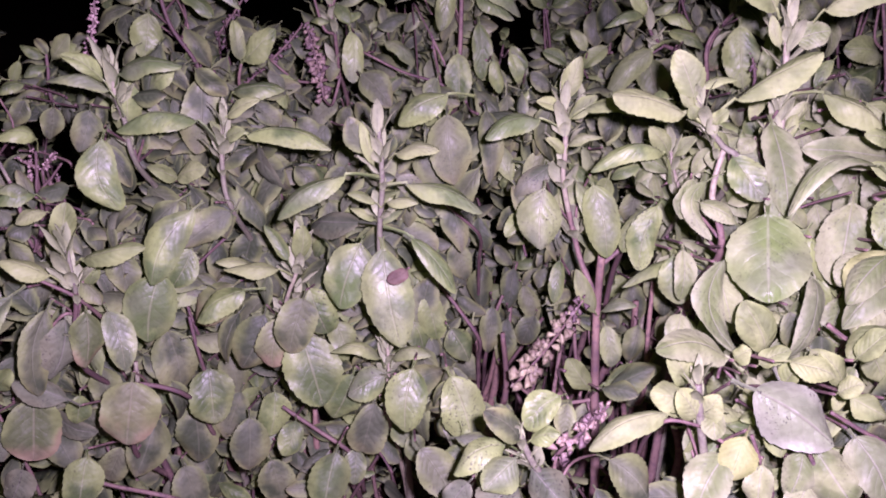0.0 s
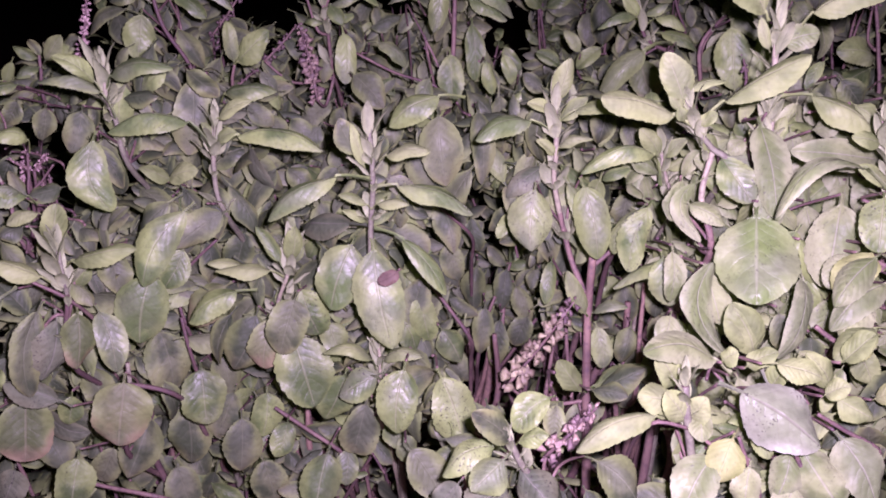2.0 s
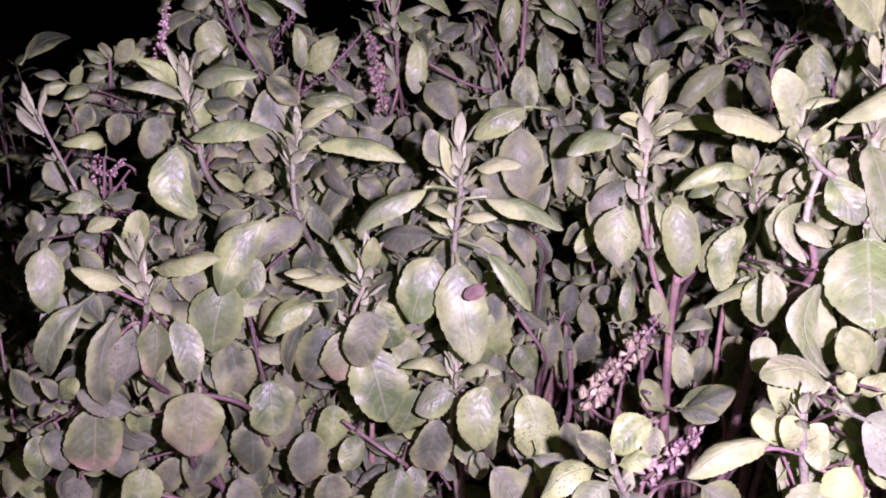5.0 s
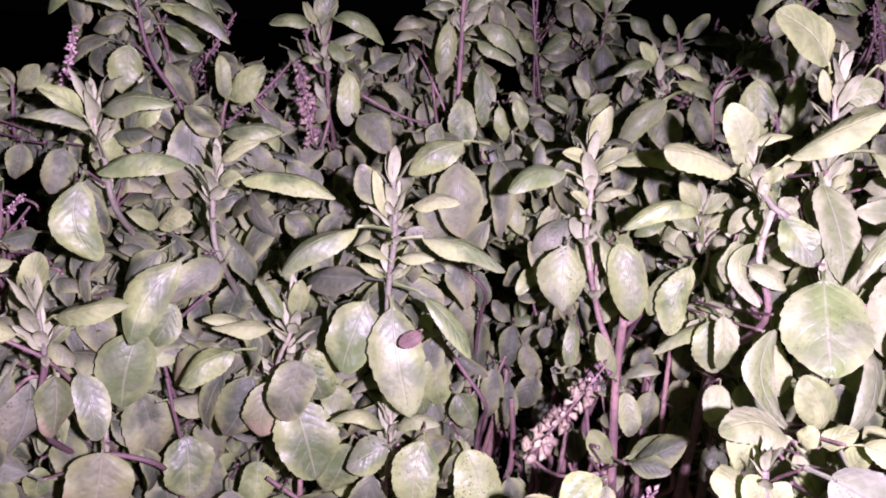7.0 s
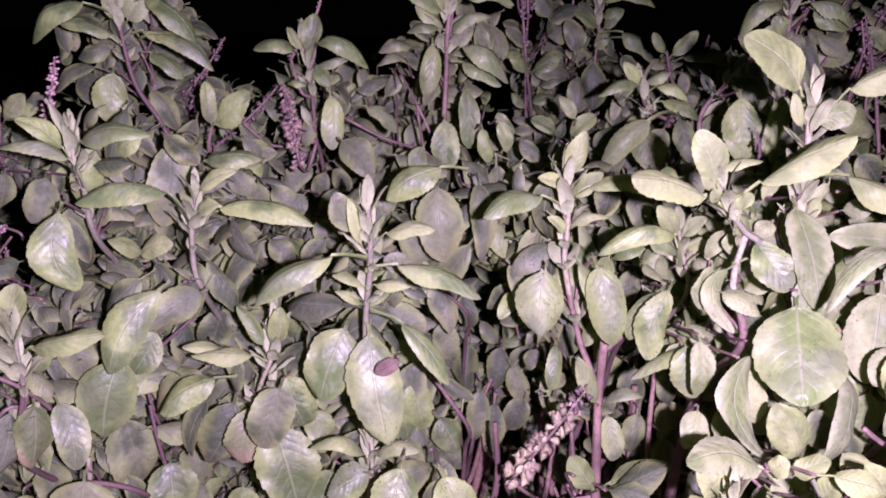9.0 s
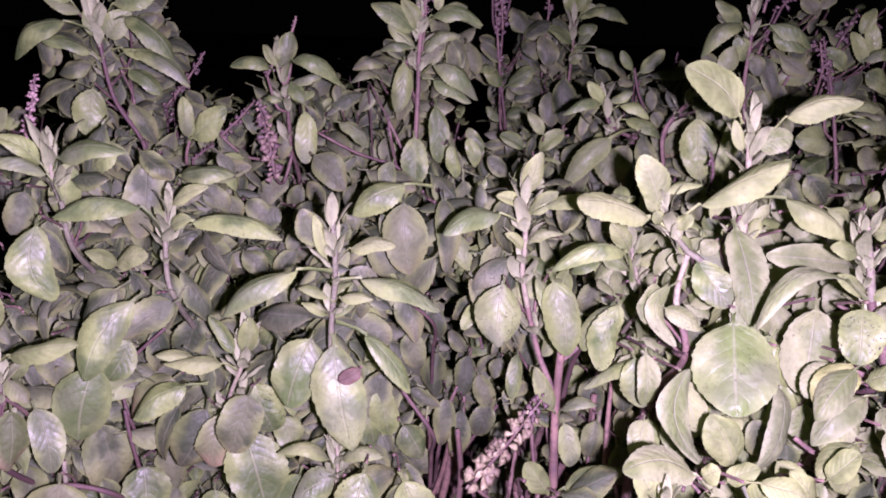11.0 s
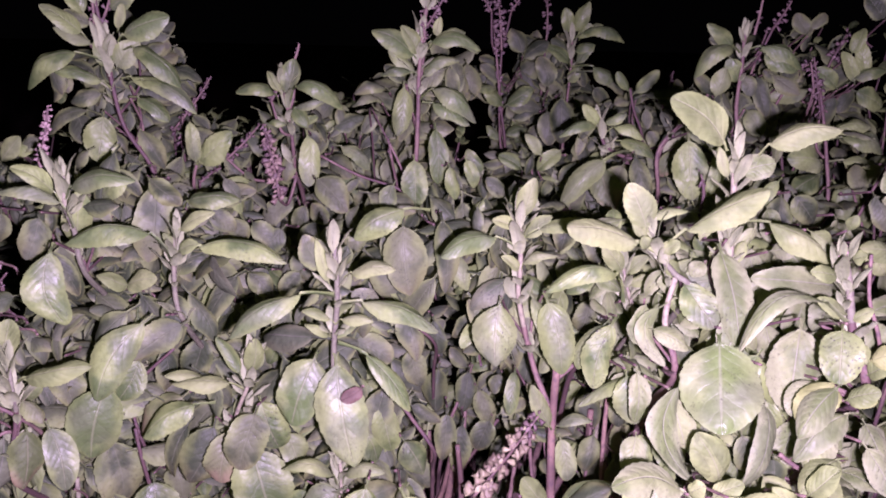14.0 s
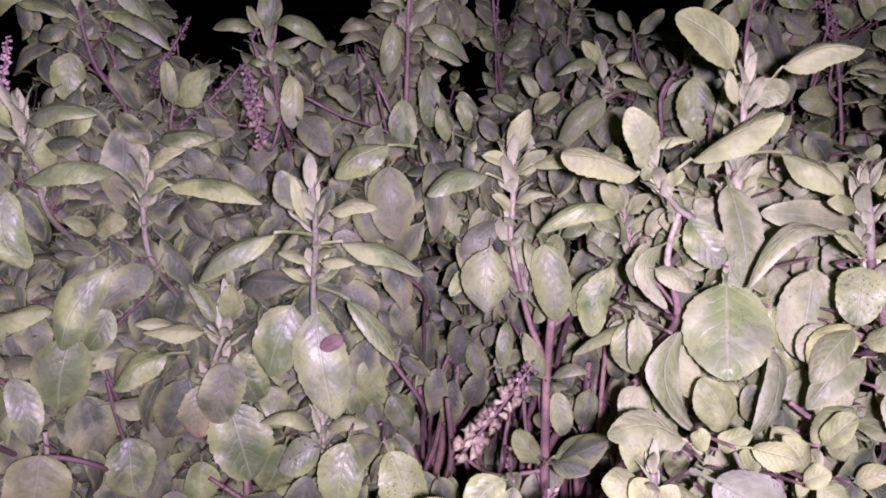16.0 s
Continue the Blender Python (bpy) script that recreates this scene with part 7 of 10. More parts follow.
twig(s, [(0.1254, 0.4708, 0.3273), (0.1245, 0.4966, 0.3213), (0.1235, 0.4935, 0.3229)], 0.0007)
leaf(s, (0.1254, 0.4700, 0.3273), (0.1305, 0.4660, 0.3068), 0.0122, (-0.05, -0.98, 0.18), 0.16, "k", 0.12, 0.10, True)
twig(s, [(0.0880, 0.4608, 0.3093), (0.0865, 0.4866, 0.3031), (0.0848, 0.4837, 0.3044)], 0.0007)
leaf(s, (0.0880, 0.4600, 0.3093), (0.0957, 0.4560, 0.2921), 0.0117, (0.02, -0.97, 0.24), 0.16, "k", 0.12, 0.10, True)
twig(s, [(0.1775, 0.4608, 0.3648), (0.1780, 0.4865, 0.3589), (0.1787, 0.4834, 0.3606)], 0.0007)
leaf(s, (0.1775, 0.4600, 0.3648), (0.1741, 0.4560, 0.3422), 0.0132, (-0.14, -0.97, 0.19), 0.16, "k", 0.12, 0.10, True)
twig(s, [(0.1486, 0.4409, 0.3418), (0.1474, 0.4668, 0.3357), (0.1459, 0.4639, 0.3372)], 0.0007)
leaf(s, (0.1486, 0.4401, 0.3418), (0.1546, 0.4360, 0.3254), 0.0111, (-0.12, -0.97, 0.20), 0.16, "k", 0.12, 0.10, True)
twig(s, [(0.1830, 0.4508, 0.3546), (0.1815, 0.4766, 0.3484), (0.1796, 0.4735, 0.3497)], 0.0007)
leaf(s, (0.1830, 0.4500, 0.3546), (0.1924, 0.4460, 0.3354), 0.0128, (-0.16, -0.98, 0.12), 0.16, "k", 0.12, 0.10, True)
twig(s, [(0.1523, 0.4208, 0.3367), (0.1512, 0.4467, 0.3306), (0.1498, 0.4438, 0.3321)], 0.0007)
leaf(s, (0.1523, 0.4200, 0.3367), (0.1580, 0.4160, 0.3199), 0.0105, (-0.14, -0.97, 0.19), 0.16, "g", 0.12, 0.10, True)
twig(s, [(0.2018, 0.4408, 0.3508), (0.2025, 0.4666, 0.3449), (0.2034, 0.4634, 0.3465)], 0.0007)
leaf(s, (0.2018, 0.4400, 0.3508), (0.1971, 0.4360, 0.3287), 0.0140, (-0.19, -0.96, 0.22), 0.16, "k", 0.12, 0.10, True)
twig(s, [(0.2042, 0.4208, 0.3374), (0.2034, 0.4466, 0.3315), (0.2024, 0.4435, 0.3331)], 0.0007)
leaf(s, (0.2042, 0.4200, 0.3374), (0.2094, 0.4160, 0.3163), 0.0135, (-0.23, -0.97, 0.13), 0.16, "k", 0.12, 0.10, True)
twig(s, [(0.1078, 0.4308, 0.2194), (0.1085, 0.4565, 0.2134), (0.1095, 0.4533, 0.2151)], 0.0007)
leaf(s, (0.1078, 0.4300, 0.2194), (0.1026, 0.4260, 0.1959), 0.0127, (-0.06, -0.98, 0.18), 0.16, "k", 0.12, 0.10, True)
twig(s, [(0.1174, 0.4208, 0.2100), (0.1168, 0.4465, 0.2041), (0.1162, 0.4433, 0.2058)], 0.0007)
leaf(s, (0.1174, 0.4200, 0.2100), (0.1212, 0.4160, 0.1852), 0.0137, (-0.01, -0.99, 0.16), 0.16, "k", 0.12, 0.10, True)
twig(s, [(0.1375, 0.4108, 0.2347), (0.1378, 0.4365, 0.2288), (0.1382, 0.4334, 0.2305)], 0.0007)
leaf(s, (0.1375, 0.4100, 0.2347), (0.1355, 0.4060, 0.2125), 0.0129, (-0.11, -0.98, 0.19), 0.16, "k", 0.12, 0.10, True)
twig(s, [(0.1455, 0.3918, 0.2100), (0.1466, 0.4178, 0.2039), (0.1480, 0.4149, 0.2053)], 0.0007)
leaf(s, (0.1455, 0.3910, 0.2100), (0.1387, 0.3860, 0.1904), 0.0131, (-0.15, -0.94, 0.29), 0.16, "g", 0.12, 0.10, True)
twig(s, [(0.1438, 0.3708, 0.2310), (0.1432, 0.3966, 0.2251), (0.1425, 0.3935, 0.2268)], 0.0007)
leaf(s, (0.1438, 0.3700, 0.2310), (0.1470, 0.3660, 0.2109), 0.0127, (-0.10, -0.98, 0.18), 0.16, "c", 0.12, 0.10, True)
twig(s, [(0.1326, 0.4015, 0.2034), (0.1336, 0.4273, 0.1973), (0.1348, 0.4244, 0.1989)], 0.0007)
leaf(s, (0.1326, 0.4007, 0.2034), (0.1265, 0.3960, 0.1829), 0.0134, (-0.13, -0.96, 0.26), 0.16, "k", 0.12, 0.10, True)
twig(s, [(0.1468, 0.3708, 0.2894), (0.1472, 0.3966, 0.2835), (0.1476, 0.3936, 0.2852)], 0.0007)
leaf(s, (0.1468, 0.3700, 0.2894), (0.1449, 0.3660, 0.2703), 0.0118, (-0.16, -0.96, 0.22), 0.16, "c", 0.12, 0.10, True)
twig(s, [(0.1328, 0.3908, 0.2851), (0.1331, 0.4166, 0.2792), (0.1335, 0.4135, 0.2809)], 0.0007)
leaf(s, (0.1328, 0.3900, 0.2851), (0.1308, 0.3860, 0.2649), 0.0118, (-0.11, -0.97, 0.20), 0.16, "g", 0.12, 0.10, True)
twig(s, [(0.1493, 0.3608, 0.2728), (0.1497, 0.3866, 0.2669), (0.1501, 0.3837, 0.2686)], 0.0007)
leaf(s, (0.1493, 0.3600, 0.2728), (0.1474, 0.3560, 0.2540), 0.0116, (-0.17, -0.96, 0.22), 0.16, "c", 0.12, 0.10, True)
twig(s, [(0.1197, 0.4208, 0.2483), (0.1201, 0.4466, 0.2425), (0.1206, 0.4435, 0.2442)], 0.0007)
leaf(s, (0.1197, 0.4200, 0.2483), (0.1175, 0.4160, 0.2274), 0.0122, (-0.07, -0.98, 0.19), 0.16, "k", 0.12, 0.10, True)
twig(s, [(0.1527, 0.3511, 0.2480), (0.1521, 0.3769, 0.2420), (0.1514, 0.3740, 0.2437)], 0.0007)
leaf(s, (0.1527, 0.3503, 0.2480), (0.1559, 0.3460, 0.2278), 0.0128, (-0.14, -0.97, 0.18), 0.16, "c", 0.12, 0.10, True)
twig(s, [(0.1460, 0.3708, 0.2555), (0.1467, 0.3966, 0.2495), (0.1477, 0.3936, 0.2511)], 0.0007)
leaf(s, (0.1460, 0.3700, 0.2555), (0.1415, 0.3660, 0.2358), 0.0121, (-0.17, -0.96, 0.23), 0.16, "g", 0.12, 0.10, True)
twig(s, [(0.1363, 0.3808, 0.2646), (0.1367, 0.4067, 0.2587), (0.1372, 0.4037, 0.2604)], 0.0007)
leaf(s, (0.1363, 0.3800, 0.2646), (0.1342, 0.3760, 0.2460), 0.0109, (-0.13, -0.97, 0.22), 0.16, "g", 0.12, 0.10, True)
twig(s, [(0.1115, 0.4200, 0.2453), (0.1109, 0.4200, 0.2179), (0.1111, 0.4200, 0.1798), (0.1119, 0.4460, 0.1558), (0.1131, 0.4700, 0.1198)], 0.0015)
twig(s, [(0.1289, 0.4000, 0.2565), (0.1277, 0.4000, 0.2275), (0.1284, 0.4000, 0.1913), (0.1292, 0.4260, 0.1673), (0.1304, 0.4500, 0.1313)], 0.0012)

# d5
s = shoot("small yellow-green young basil shoot with short upright leaves", [(0.1069, 0.3930, 0.3234), (0.1091, 0.3930, 0.3131), (0.1162, 0.4000, 0.2899)], 0.0011, STEM_PALE)
axils(s, [(0.1069, 0.3930, 0.3234), (0.1091, 0.3930, 0.3131), (0.1162, 0.4000, 0.2899)], 0.0240)
bud(s, (0.1080, 0.3920, 0.3159), 0.0169, (-0.21, -0.10, 1.28))
leaf(s, (0.1067, 0.3930, 0.3177), (0.0954, 0.3880, 0.3334), 0.0093, (0.27, -0.96, -0.11), 0.11, "y", 0.12, 0.50, True)
leaf(s, (0.1090, 0.3930, 0.3172), (0.1178, 0.3880, 0.3287), 0.0066, (-0.70, -0.67, 0.25), 0.08, "y", 0.12, 0.50, True)
leaf(s, (0.1110, 0.3930, 0.3118), (0.1183, 0.3880, 0.3183), 0.0063, (-0.72, -0.62, 0.33), 0.08, "y", 0.12, 0.50, True)

# mrstem
s = shoot("thick woody basil stem with a dry beige seed spike", [(0.0783, 0.3950, 0.2695), (0.0775, 0.3950, 0.2358), (0.0781, 0.3900, 0.1945), (0.0797, 0.3850, 0.1366)], 0.0025)
leaf(s, (0.0792, 0.3930, 0.2350), (0.0953, 0.3850, 0.2455), 0.0067, (-0.63, -0.39, 0.67), 0.34, "g", 0.20, 0.00, True)
leaf(s, (0.0769, 0.3930, 0.2373), (0.0647, 0.3880, 0.2635), 0.0087, (0.30, -0.95, -0.04), 0.11, "y", 0.12, 0.50, True)
leaf(s, (0.0822, 0.4000, 0.2317), (0.0870, 0.3950, 0.2077), 0.0112, (-0.06, -0.98, 0.19), 0.11, "g", 0.12, 0.10, True)
twig(s, [(0.1222, 0.4408, 0.2243), (0.1211, 0.4659, 0.2184), (0.1199, 0.4620, 0.2200)], 0.0007)
leaf(s, (0.1222, 0.4400, 0.2243), (0.1334, 0.4400, 0.1876), 0.0182, (-0.06, -1.00, -0.02), 0.11, "r", 0.12, 0.10, True)
twig(s, [(0.1111, 0.4508, 0.2028), (0.1104, 0.4759, 0.1970), (0.1095, 0.4720, 0.1987)], 0.0007)
leaf(s, (0.1111, 0.4500, 0.2028), (0.1168, 0.4500, 0.1761), 0.0167, (-0.06, -1.00, -0.01), 0.11, "k", 0.12, 0.10, True)
twig(s, [(0.0788, 0.4108, 0.2347), (0.0784, 0.4176, 0.2179), (0.0779, 0.3914, 0.2063)], 0.0007)
leaf(s, (0.0788, 0.4100, 0.2347), (0.0665, 0.4100, 0.2552), 0.0078, (0.26, -0.95, 0.15), 0.11, "k", 0.12, 0.10, True)
twig(s, [(0.0743, 0.3708, 0.2063), (0.0762, 0.3944, 0.1896), (0.0785, 0.3886, 0.1779)], 0.0007)
leaf(s, (0.0743, 0.3700, 0.2063), (0.1029, 0.3600, 0.2243), 0.0117, (-0.56, -0.61, 0.56), 0.15, "g", 0.20, 0.00, True)
twig(s, [(0.0717, 0.3708, 0.2064), (0.0748, 0.3944, 0.1896), (0.0785, 0.3886, 0.1779)], 0.0007)
leaf(s, (0.0717, 0.3700, 0.2064), (0.0588, 0.3650, 0.2264), 0.0117, (0.43, -0.90, 0.05), 0.14, "y", 0.12, 0.10, True)
twig(s, [(0.0778, 0.3960, 0.2622), (0.0859, 0.3960, 0.2697), (0.0900, 0.4000, 0.2719), (0.0908, 0.4260, 0.2479), (0.0920, 0.4500, 0.2119)], 0.0014)
twig(s, [(0.1087, 0.4400, 0.2243), (0.1079, 0.4400, 0.1950), (0.1056, 0.4400, 0.1648), (0.1064, 0.4660, 0.1408), (0.1076, 0.4900, 0.1048)], 0.0012)
twig(s, [(0.0697, 0.4200, 0.2333), (0.0720, 0.4200, 0.2055), (0.0760, 0.4200, 0.1768), (0.0768, 0.4460, 0.1528), (0.0780, 0.4700, 0.1168)], 0.0012)
twig(s, [(0.0445, 0.4400, 0.1887), (0.0481, 0.4400, 0.1753), (0.0536, 0.4400, 0.1549), (0.0544, 0.4660, 0.1309), (0.0556, 0.4900, 0.0949)], 0.0015)
twig(s, [(0.0332, 0.4600, 0.1816), (0.0416, 0.4600, 0.1676), (0.0488, 0.4600, 0.1462), (0.0496, 0.4860, 0.1222), (0.0508, 0.5100, 0.0862)], 0.0014)
twig(s, [(0.0567, 0.4500, 0.1867), (0.0530, 0.4500, 0.1662), (0.0522, 0.4500, 0.1488), (0.0530, 0.4760, 0.1248), (0.0542, 0.5000, 0.0888)], 0.0016)
twig(s, [(0.0659, 0.4300, 0.2068), (0.0640, 0.4300, 0.1874), (0.0609, 0.4300, 0.1610), (0.0617, 0.4560, 0.1370), (0.0629, 0.4800, 0.1010)], 0.0014)
twig(s, [(0.1153, 0.4300, 0.2002), (0.1197, 0.4300, 0.1838), (0.1247, 0.4300, 0.1604), (0.1255, 0.4560, 0.1364), (0.1267, 0.4800, 0.1004)], 0.0016)
twig(s, [(0.0376, 0.3900, 0.2007), (0.0538, 0.3960, 0.1862), (0.0781, 0.3920, 0.1905)], 0.0010)
spike(s, (0.0376, 0.3900, 0.2007), (0.0682, 0.3830, 0.2492), 0.0150, "fruit")

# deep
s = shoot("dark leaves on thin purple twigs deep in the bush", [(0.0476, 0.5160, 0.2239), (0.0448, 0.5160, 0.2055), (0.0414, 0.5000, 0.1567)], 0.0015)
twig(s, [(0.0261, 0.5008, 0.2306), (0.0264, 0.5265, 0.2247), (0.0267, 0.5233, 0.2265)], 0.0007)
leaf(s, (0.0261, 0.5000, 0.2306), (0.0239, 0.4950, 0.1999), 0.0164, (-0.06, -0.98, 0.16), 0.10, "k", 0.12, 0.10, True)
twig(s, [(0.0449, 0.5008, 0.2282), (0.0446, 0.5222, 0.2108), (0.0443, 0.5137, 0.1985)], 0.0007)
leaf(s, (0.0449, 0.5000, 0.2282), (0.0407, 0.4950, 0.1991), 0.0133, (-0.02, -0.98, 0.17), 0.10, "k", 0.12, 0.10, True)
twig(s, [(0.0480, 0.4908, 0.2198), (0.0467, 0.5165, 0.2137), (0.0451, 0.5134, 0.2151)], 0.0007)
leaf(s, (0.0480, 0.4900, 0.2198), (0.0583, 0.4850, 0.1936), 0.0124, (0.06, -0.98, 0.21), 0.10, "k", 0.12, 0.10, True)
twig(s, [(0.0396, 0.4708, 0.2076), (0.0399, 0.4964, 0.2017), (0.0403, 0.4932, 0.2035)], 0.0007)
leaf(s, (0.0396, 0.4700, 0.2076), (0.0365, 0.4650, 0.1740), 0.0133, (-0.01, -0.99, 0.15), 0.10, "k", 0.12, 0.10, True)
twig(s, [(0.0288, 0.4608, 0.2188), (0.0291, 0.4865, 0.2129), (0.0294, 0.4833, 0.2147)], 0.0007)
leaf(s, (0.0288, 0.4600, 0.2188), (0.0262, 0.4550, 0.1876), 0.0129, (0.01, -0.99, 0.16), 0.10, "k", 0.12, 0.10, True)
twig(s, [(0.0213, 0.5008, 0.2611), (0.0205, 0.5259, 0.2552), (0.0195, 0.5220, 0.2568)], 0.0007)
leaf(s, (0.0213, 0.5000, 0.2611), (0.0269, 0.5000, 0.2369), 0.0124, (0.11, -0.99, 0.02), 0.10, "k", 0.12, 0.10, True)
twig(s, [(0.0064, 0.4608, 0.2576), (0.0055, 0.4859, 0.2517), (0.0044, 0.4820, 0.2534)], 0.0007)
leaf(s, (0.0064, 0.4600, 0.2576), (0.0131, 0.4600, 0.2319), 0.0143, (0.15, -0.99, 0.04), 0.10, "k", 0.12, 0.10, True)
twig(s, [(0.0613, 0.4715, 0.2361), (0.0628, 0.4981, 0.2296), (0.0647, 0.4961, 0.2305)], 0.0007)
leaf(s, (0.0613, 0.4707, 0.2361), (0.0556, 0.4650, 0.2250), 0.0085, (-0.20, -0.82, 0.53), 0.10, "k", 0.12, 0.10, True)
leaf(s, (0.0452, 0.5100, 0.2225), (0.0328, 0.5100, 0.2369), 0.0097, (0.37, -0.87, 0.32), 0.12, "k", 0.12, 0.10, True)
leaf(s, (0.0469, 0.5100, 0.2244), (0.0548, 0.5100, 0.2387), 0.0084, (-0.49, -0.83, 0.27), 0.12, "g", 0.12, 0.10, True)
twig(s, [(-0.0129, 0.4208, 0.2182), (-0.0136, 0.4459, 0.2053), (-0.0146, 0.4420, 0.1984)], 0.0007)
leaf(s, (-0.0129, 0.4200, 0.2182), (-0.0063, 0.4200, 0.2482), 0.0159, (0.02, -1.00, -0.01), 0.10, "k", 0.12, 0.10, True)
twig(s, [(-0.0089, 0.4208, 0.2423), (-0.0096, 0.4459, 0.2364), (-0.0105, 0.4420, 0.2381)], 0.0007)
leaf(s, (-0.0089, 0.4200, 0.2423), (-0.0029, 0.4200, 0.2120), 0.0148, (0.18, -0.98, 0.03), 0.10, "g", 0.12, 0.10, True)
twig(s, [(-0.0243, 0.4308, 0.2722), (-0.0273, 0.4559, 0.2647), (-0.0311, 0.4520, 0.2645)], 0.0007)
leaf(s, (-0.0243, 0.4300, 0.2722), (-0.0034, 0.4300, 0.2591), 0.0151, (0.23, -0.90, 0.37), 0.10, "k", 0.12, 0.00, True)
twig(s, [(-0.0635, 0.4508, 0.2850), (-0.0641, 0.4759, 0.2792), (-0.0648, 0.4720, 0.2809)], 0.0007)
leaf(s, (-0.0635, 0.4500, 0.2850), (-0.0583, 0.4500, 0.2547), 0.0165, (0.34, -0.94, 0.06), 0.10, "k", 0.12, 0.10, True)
twig(s, [(-0.0049, 0.4200, 0.2482), (0.0079, 0.4200, 0.2303), (0.0197, 0.4200, 0.2119), (0.0205, 0.4460, 0.1879), (0.0217, 0.4700, 0.1519)], 0.0012)
twig(s, [(0.0349, 0.4600, 0.2221), (0.0292, 0.4600, 0.2054), (0.0253, 0.4600, 0.1816), (0.0261, 0.4860, 0.1576), (0.0273, 0.5100, 0.1216)], 0.0012)
twig(s, [(-0.0092, 0.4400, 0.2912), (0.0080, 0.4400, 0.2766), (0.0206, 0.4500, 0.2612), (0.0214, 0.4760, 0.2372), (0.0226, 0.5000, 0.2012)], 0.0010)

# d4
s = shoot("low basil shoot with a rosette of small yellow-green leaves", [(-0.0721, 0.4050, 0.2747), (-0.0745, 0.4050, 0.2566), (-0.0823, 0.4100, 0.2361), (-0.0874, 0.4200, 0.2056)], 0.0012, STEM_PALE)
axils(s, [(-0.0721, 0.4050, 0.2747), (-0.0745, 0.4050, 0.2566), (-0.0823, 0.4100, 0.2361), (-0.0874, 0.4200, 0.2056)], 0.0240)
bud(s, (-0.0743, 0.4050, 0.2597), 0.0194, (0.13, -0.10, 1.29))
leaf(s, (-0.0775, 0.4050, 0.2536), (-0.1090, 0.3950, 0.2610), 0.0106, (0.39, -0.37, 0.85), 0.15, "y", 0.22, 0.50, True, -0.01)
leaf(s, (-0.0742, 0.4050, 0.2612), (-0.0692, 0.4000, 0.2826), 0.0101, (0.26, -0.93, -0.28), 0.11, "y", 0.12, 0.50, True)
leaf(s, (-0.0783, 0.4060, 0.2593), (-0.0904, 0.4100, 0.2797), 0.0071, (0.47, -0.77, 0.43), 0.07, "g", 0.12, 0.10, True)
twig(s, [(-0.0831, 0.4008, 0.2416), (-0.0844, 0.4237, 0.2253), (-0.0859, 0.4171, 0.2143)], 0.0007)
leaf(s, (-0.0900, 0.4000, 0.2480), (-0.1230, 0.3900, 0.2350), 0.0150, (0.12, -0.59, 0.80), 0.19, "g", 0.24, 0.00, True, 0.06)
leaf(s, (-0.0920, 0.4100, 0.2560), (-0.1140, 0.4000, 0.2630), 0.0073, (0.23, -0.48, 0.85), 0.09, "y", 0.20, 0.50, True, 0.01)
twig(s, [(-0.1075, 0.4208, 0.2456), (-0.1049, 0.4464, 0.2386), (-0.1018, 0.4432, 0.2390)], 0.0007)
leaf(s, (-0.1075, 0.4200, 0.2456), (-0.1312, 0.4150, 0.2231), 0.0200, (-0.07, -0.96, 0.29), 0.11, "r", 0.12, 0.10, True)
twig(s, [(-0.0676, 0.3912, 0.2516), (-0.0666, 0.4168, 0.2456), (-0.0654, 0.4137, 0.2471)], 0.0007)
leaf(s, (-0.0676, 0.3904, 0.2516), (-0.0768, 0.3850, 0.2203), 0.0203, (0.10, -0.99, 0.14), 0.10, "k", 0.12, 0.10, True)
twig(s, [(-0.0738, 0.4008, 0.2276), (-0.0799, 0.4250, 0.2137), (-0.0874, 0.4200, 0.2056)], 0.0007)
leaf(s, (-0.0738, 0.4000, 0.2276), (-0.0620, 0.3900, 0.1880), 0.0287, (0.20, -0.93, 0.30), 0.07, "g", 0.12, 0.10, True, -0.00)
twig(s, [(-0.0934, 0.4160, 0.2336), (-0.0907, 0.4333, 0.2170), (-0.0874, 0.4200, 0.2056)], 0.0007)
leaf(s, (-0.0934, 0.4152, 0.2336), (-0.1077, 0.4100, 0.1997), 0.0228, (0.10, -0.99, 0.11), 0.10, "k", 0.12, 0.10, True)
leaf(s, (-0.0836, 0.4062, 0.2342), (-0.0897, 0.4000, 0.2052), 0.0185, (0.23, -0.96, 0.16), 0.10, "r", 0.12, 0.10, True)
leaf(s, (-0.0683, 0.4000, 0.2527), (-0.0594, 0.4000, 0.2244), 0.0182, (0.25, -0.96, 0.08), 0.10, "s", 0.12, 0.10, True)
twig(s, [(-0.1049, 0.4508, 0.2673), (-0.1036, 0.4759, 0.2613), (-0.1021, 0.4720, 0.2628)], 0.0007)
leaf(s, (-0.1049, 0.4500, 0.2673), (-0.1147, 0.4500, 0.2407), 0.0171, (-0.05, -1.00, 0.02), 0.10, "k", 0.12, 0.10, True)
twig(s, [(-0.0589, 0.4208, 0.2255), (-0.0717, 0.4360, 0.2126), (-0.0874, 0.4200, 0.2056)], 0.0007)
leaf(s, (-0.0589, 0.4200, 0.2255), (-0.0522, 0.4200, 0.1989), 0.0145, (0.38, -0.92, 0.10), 0.10, "g", 0.12, 0.10, True)

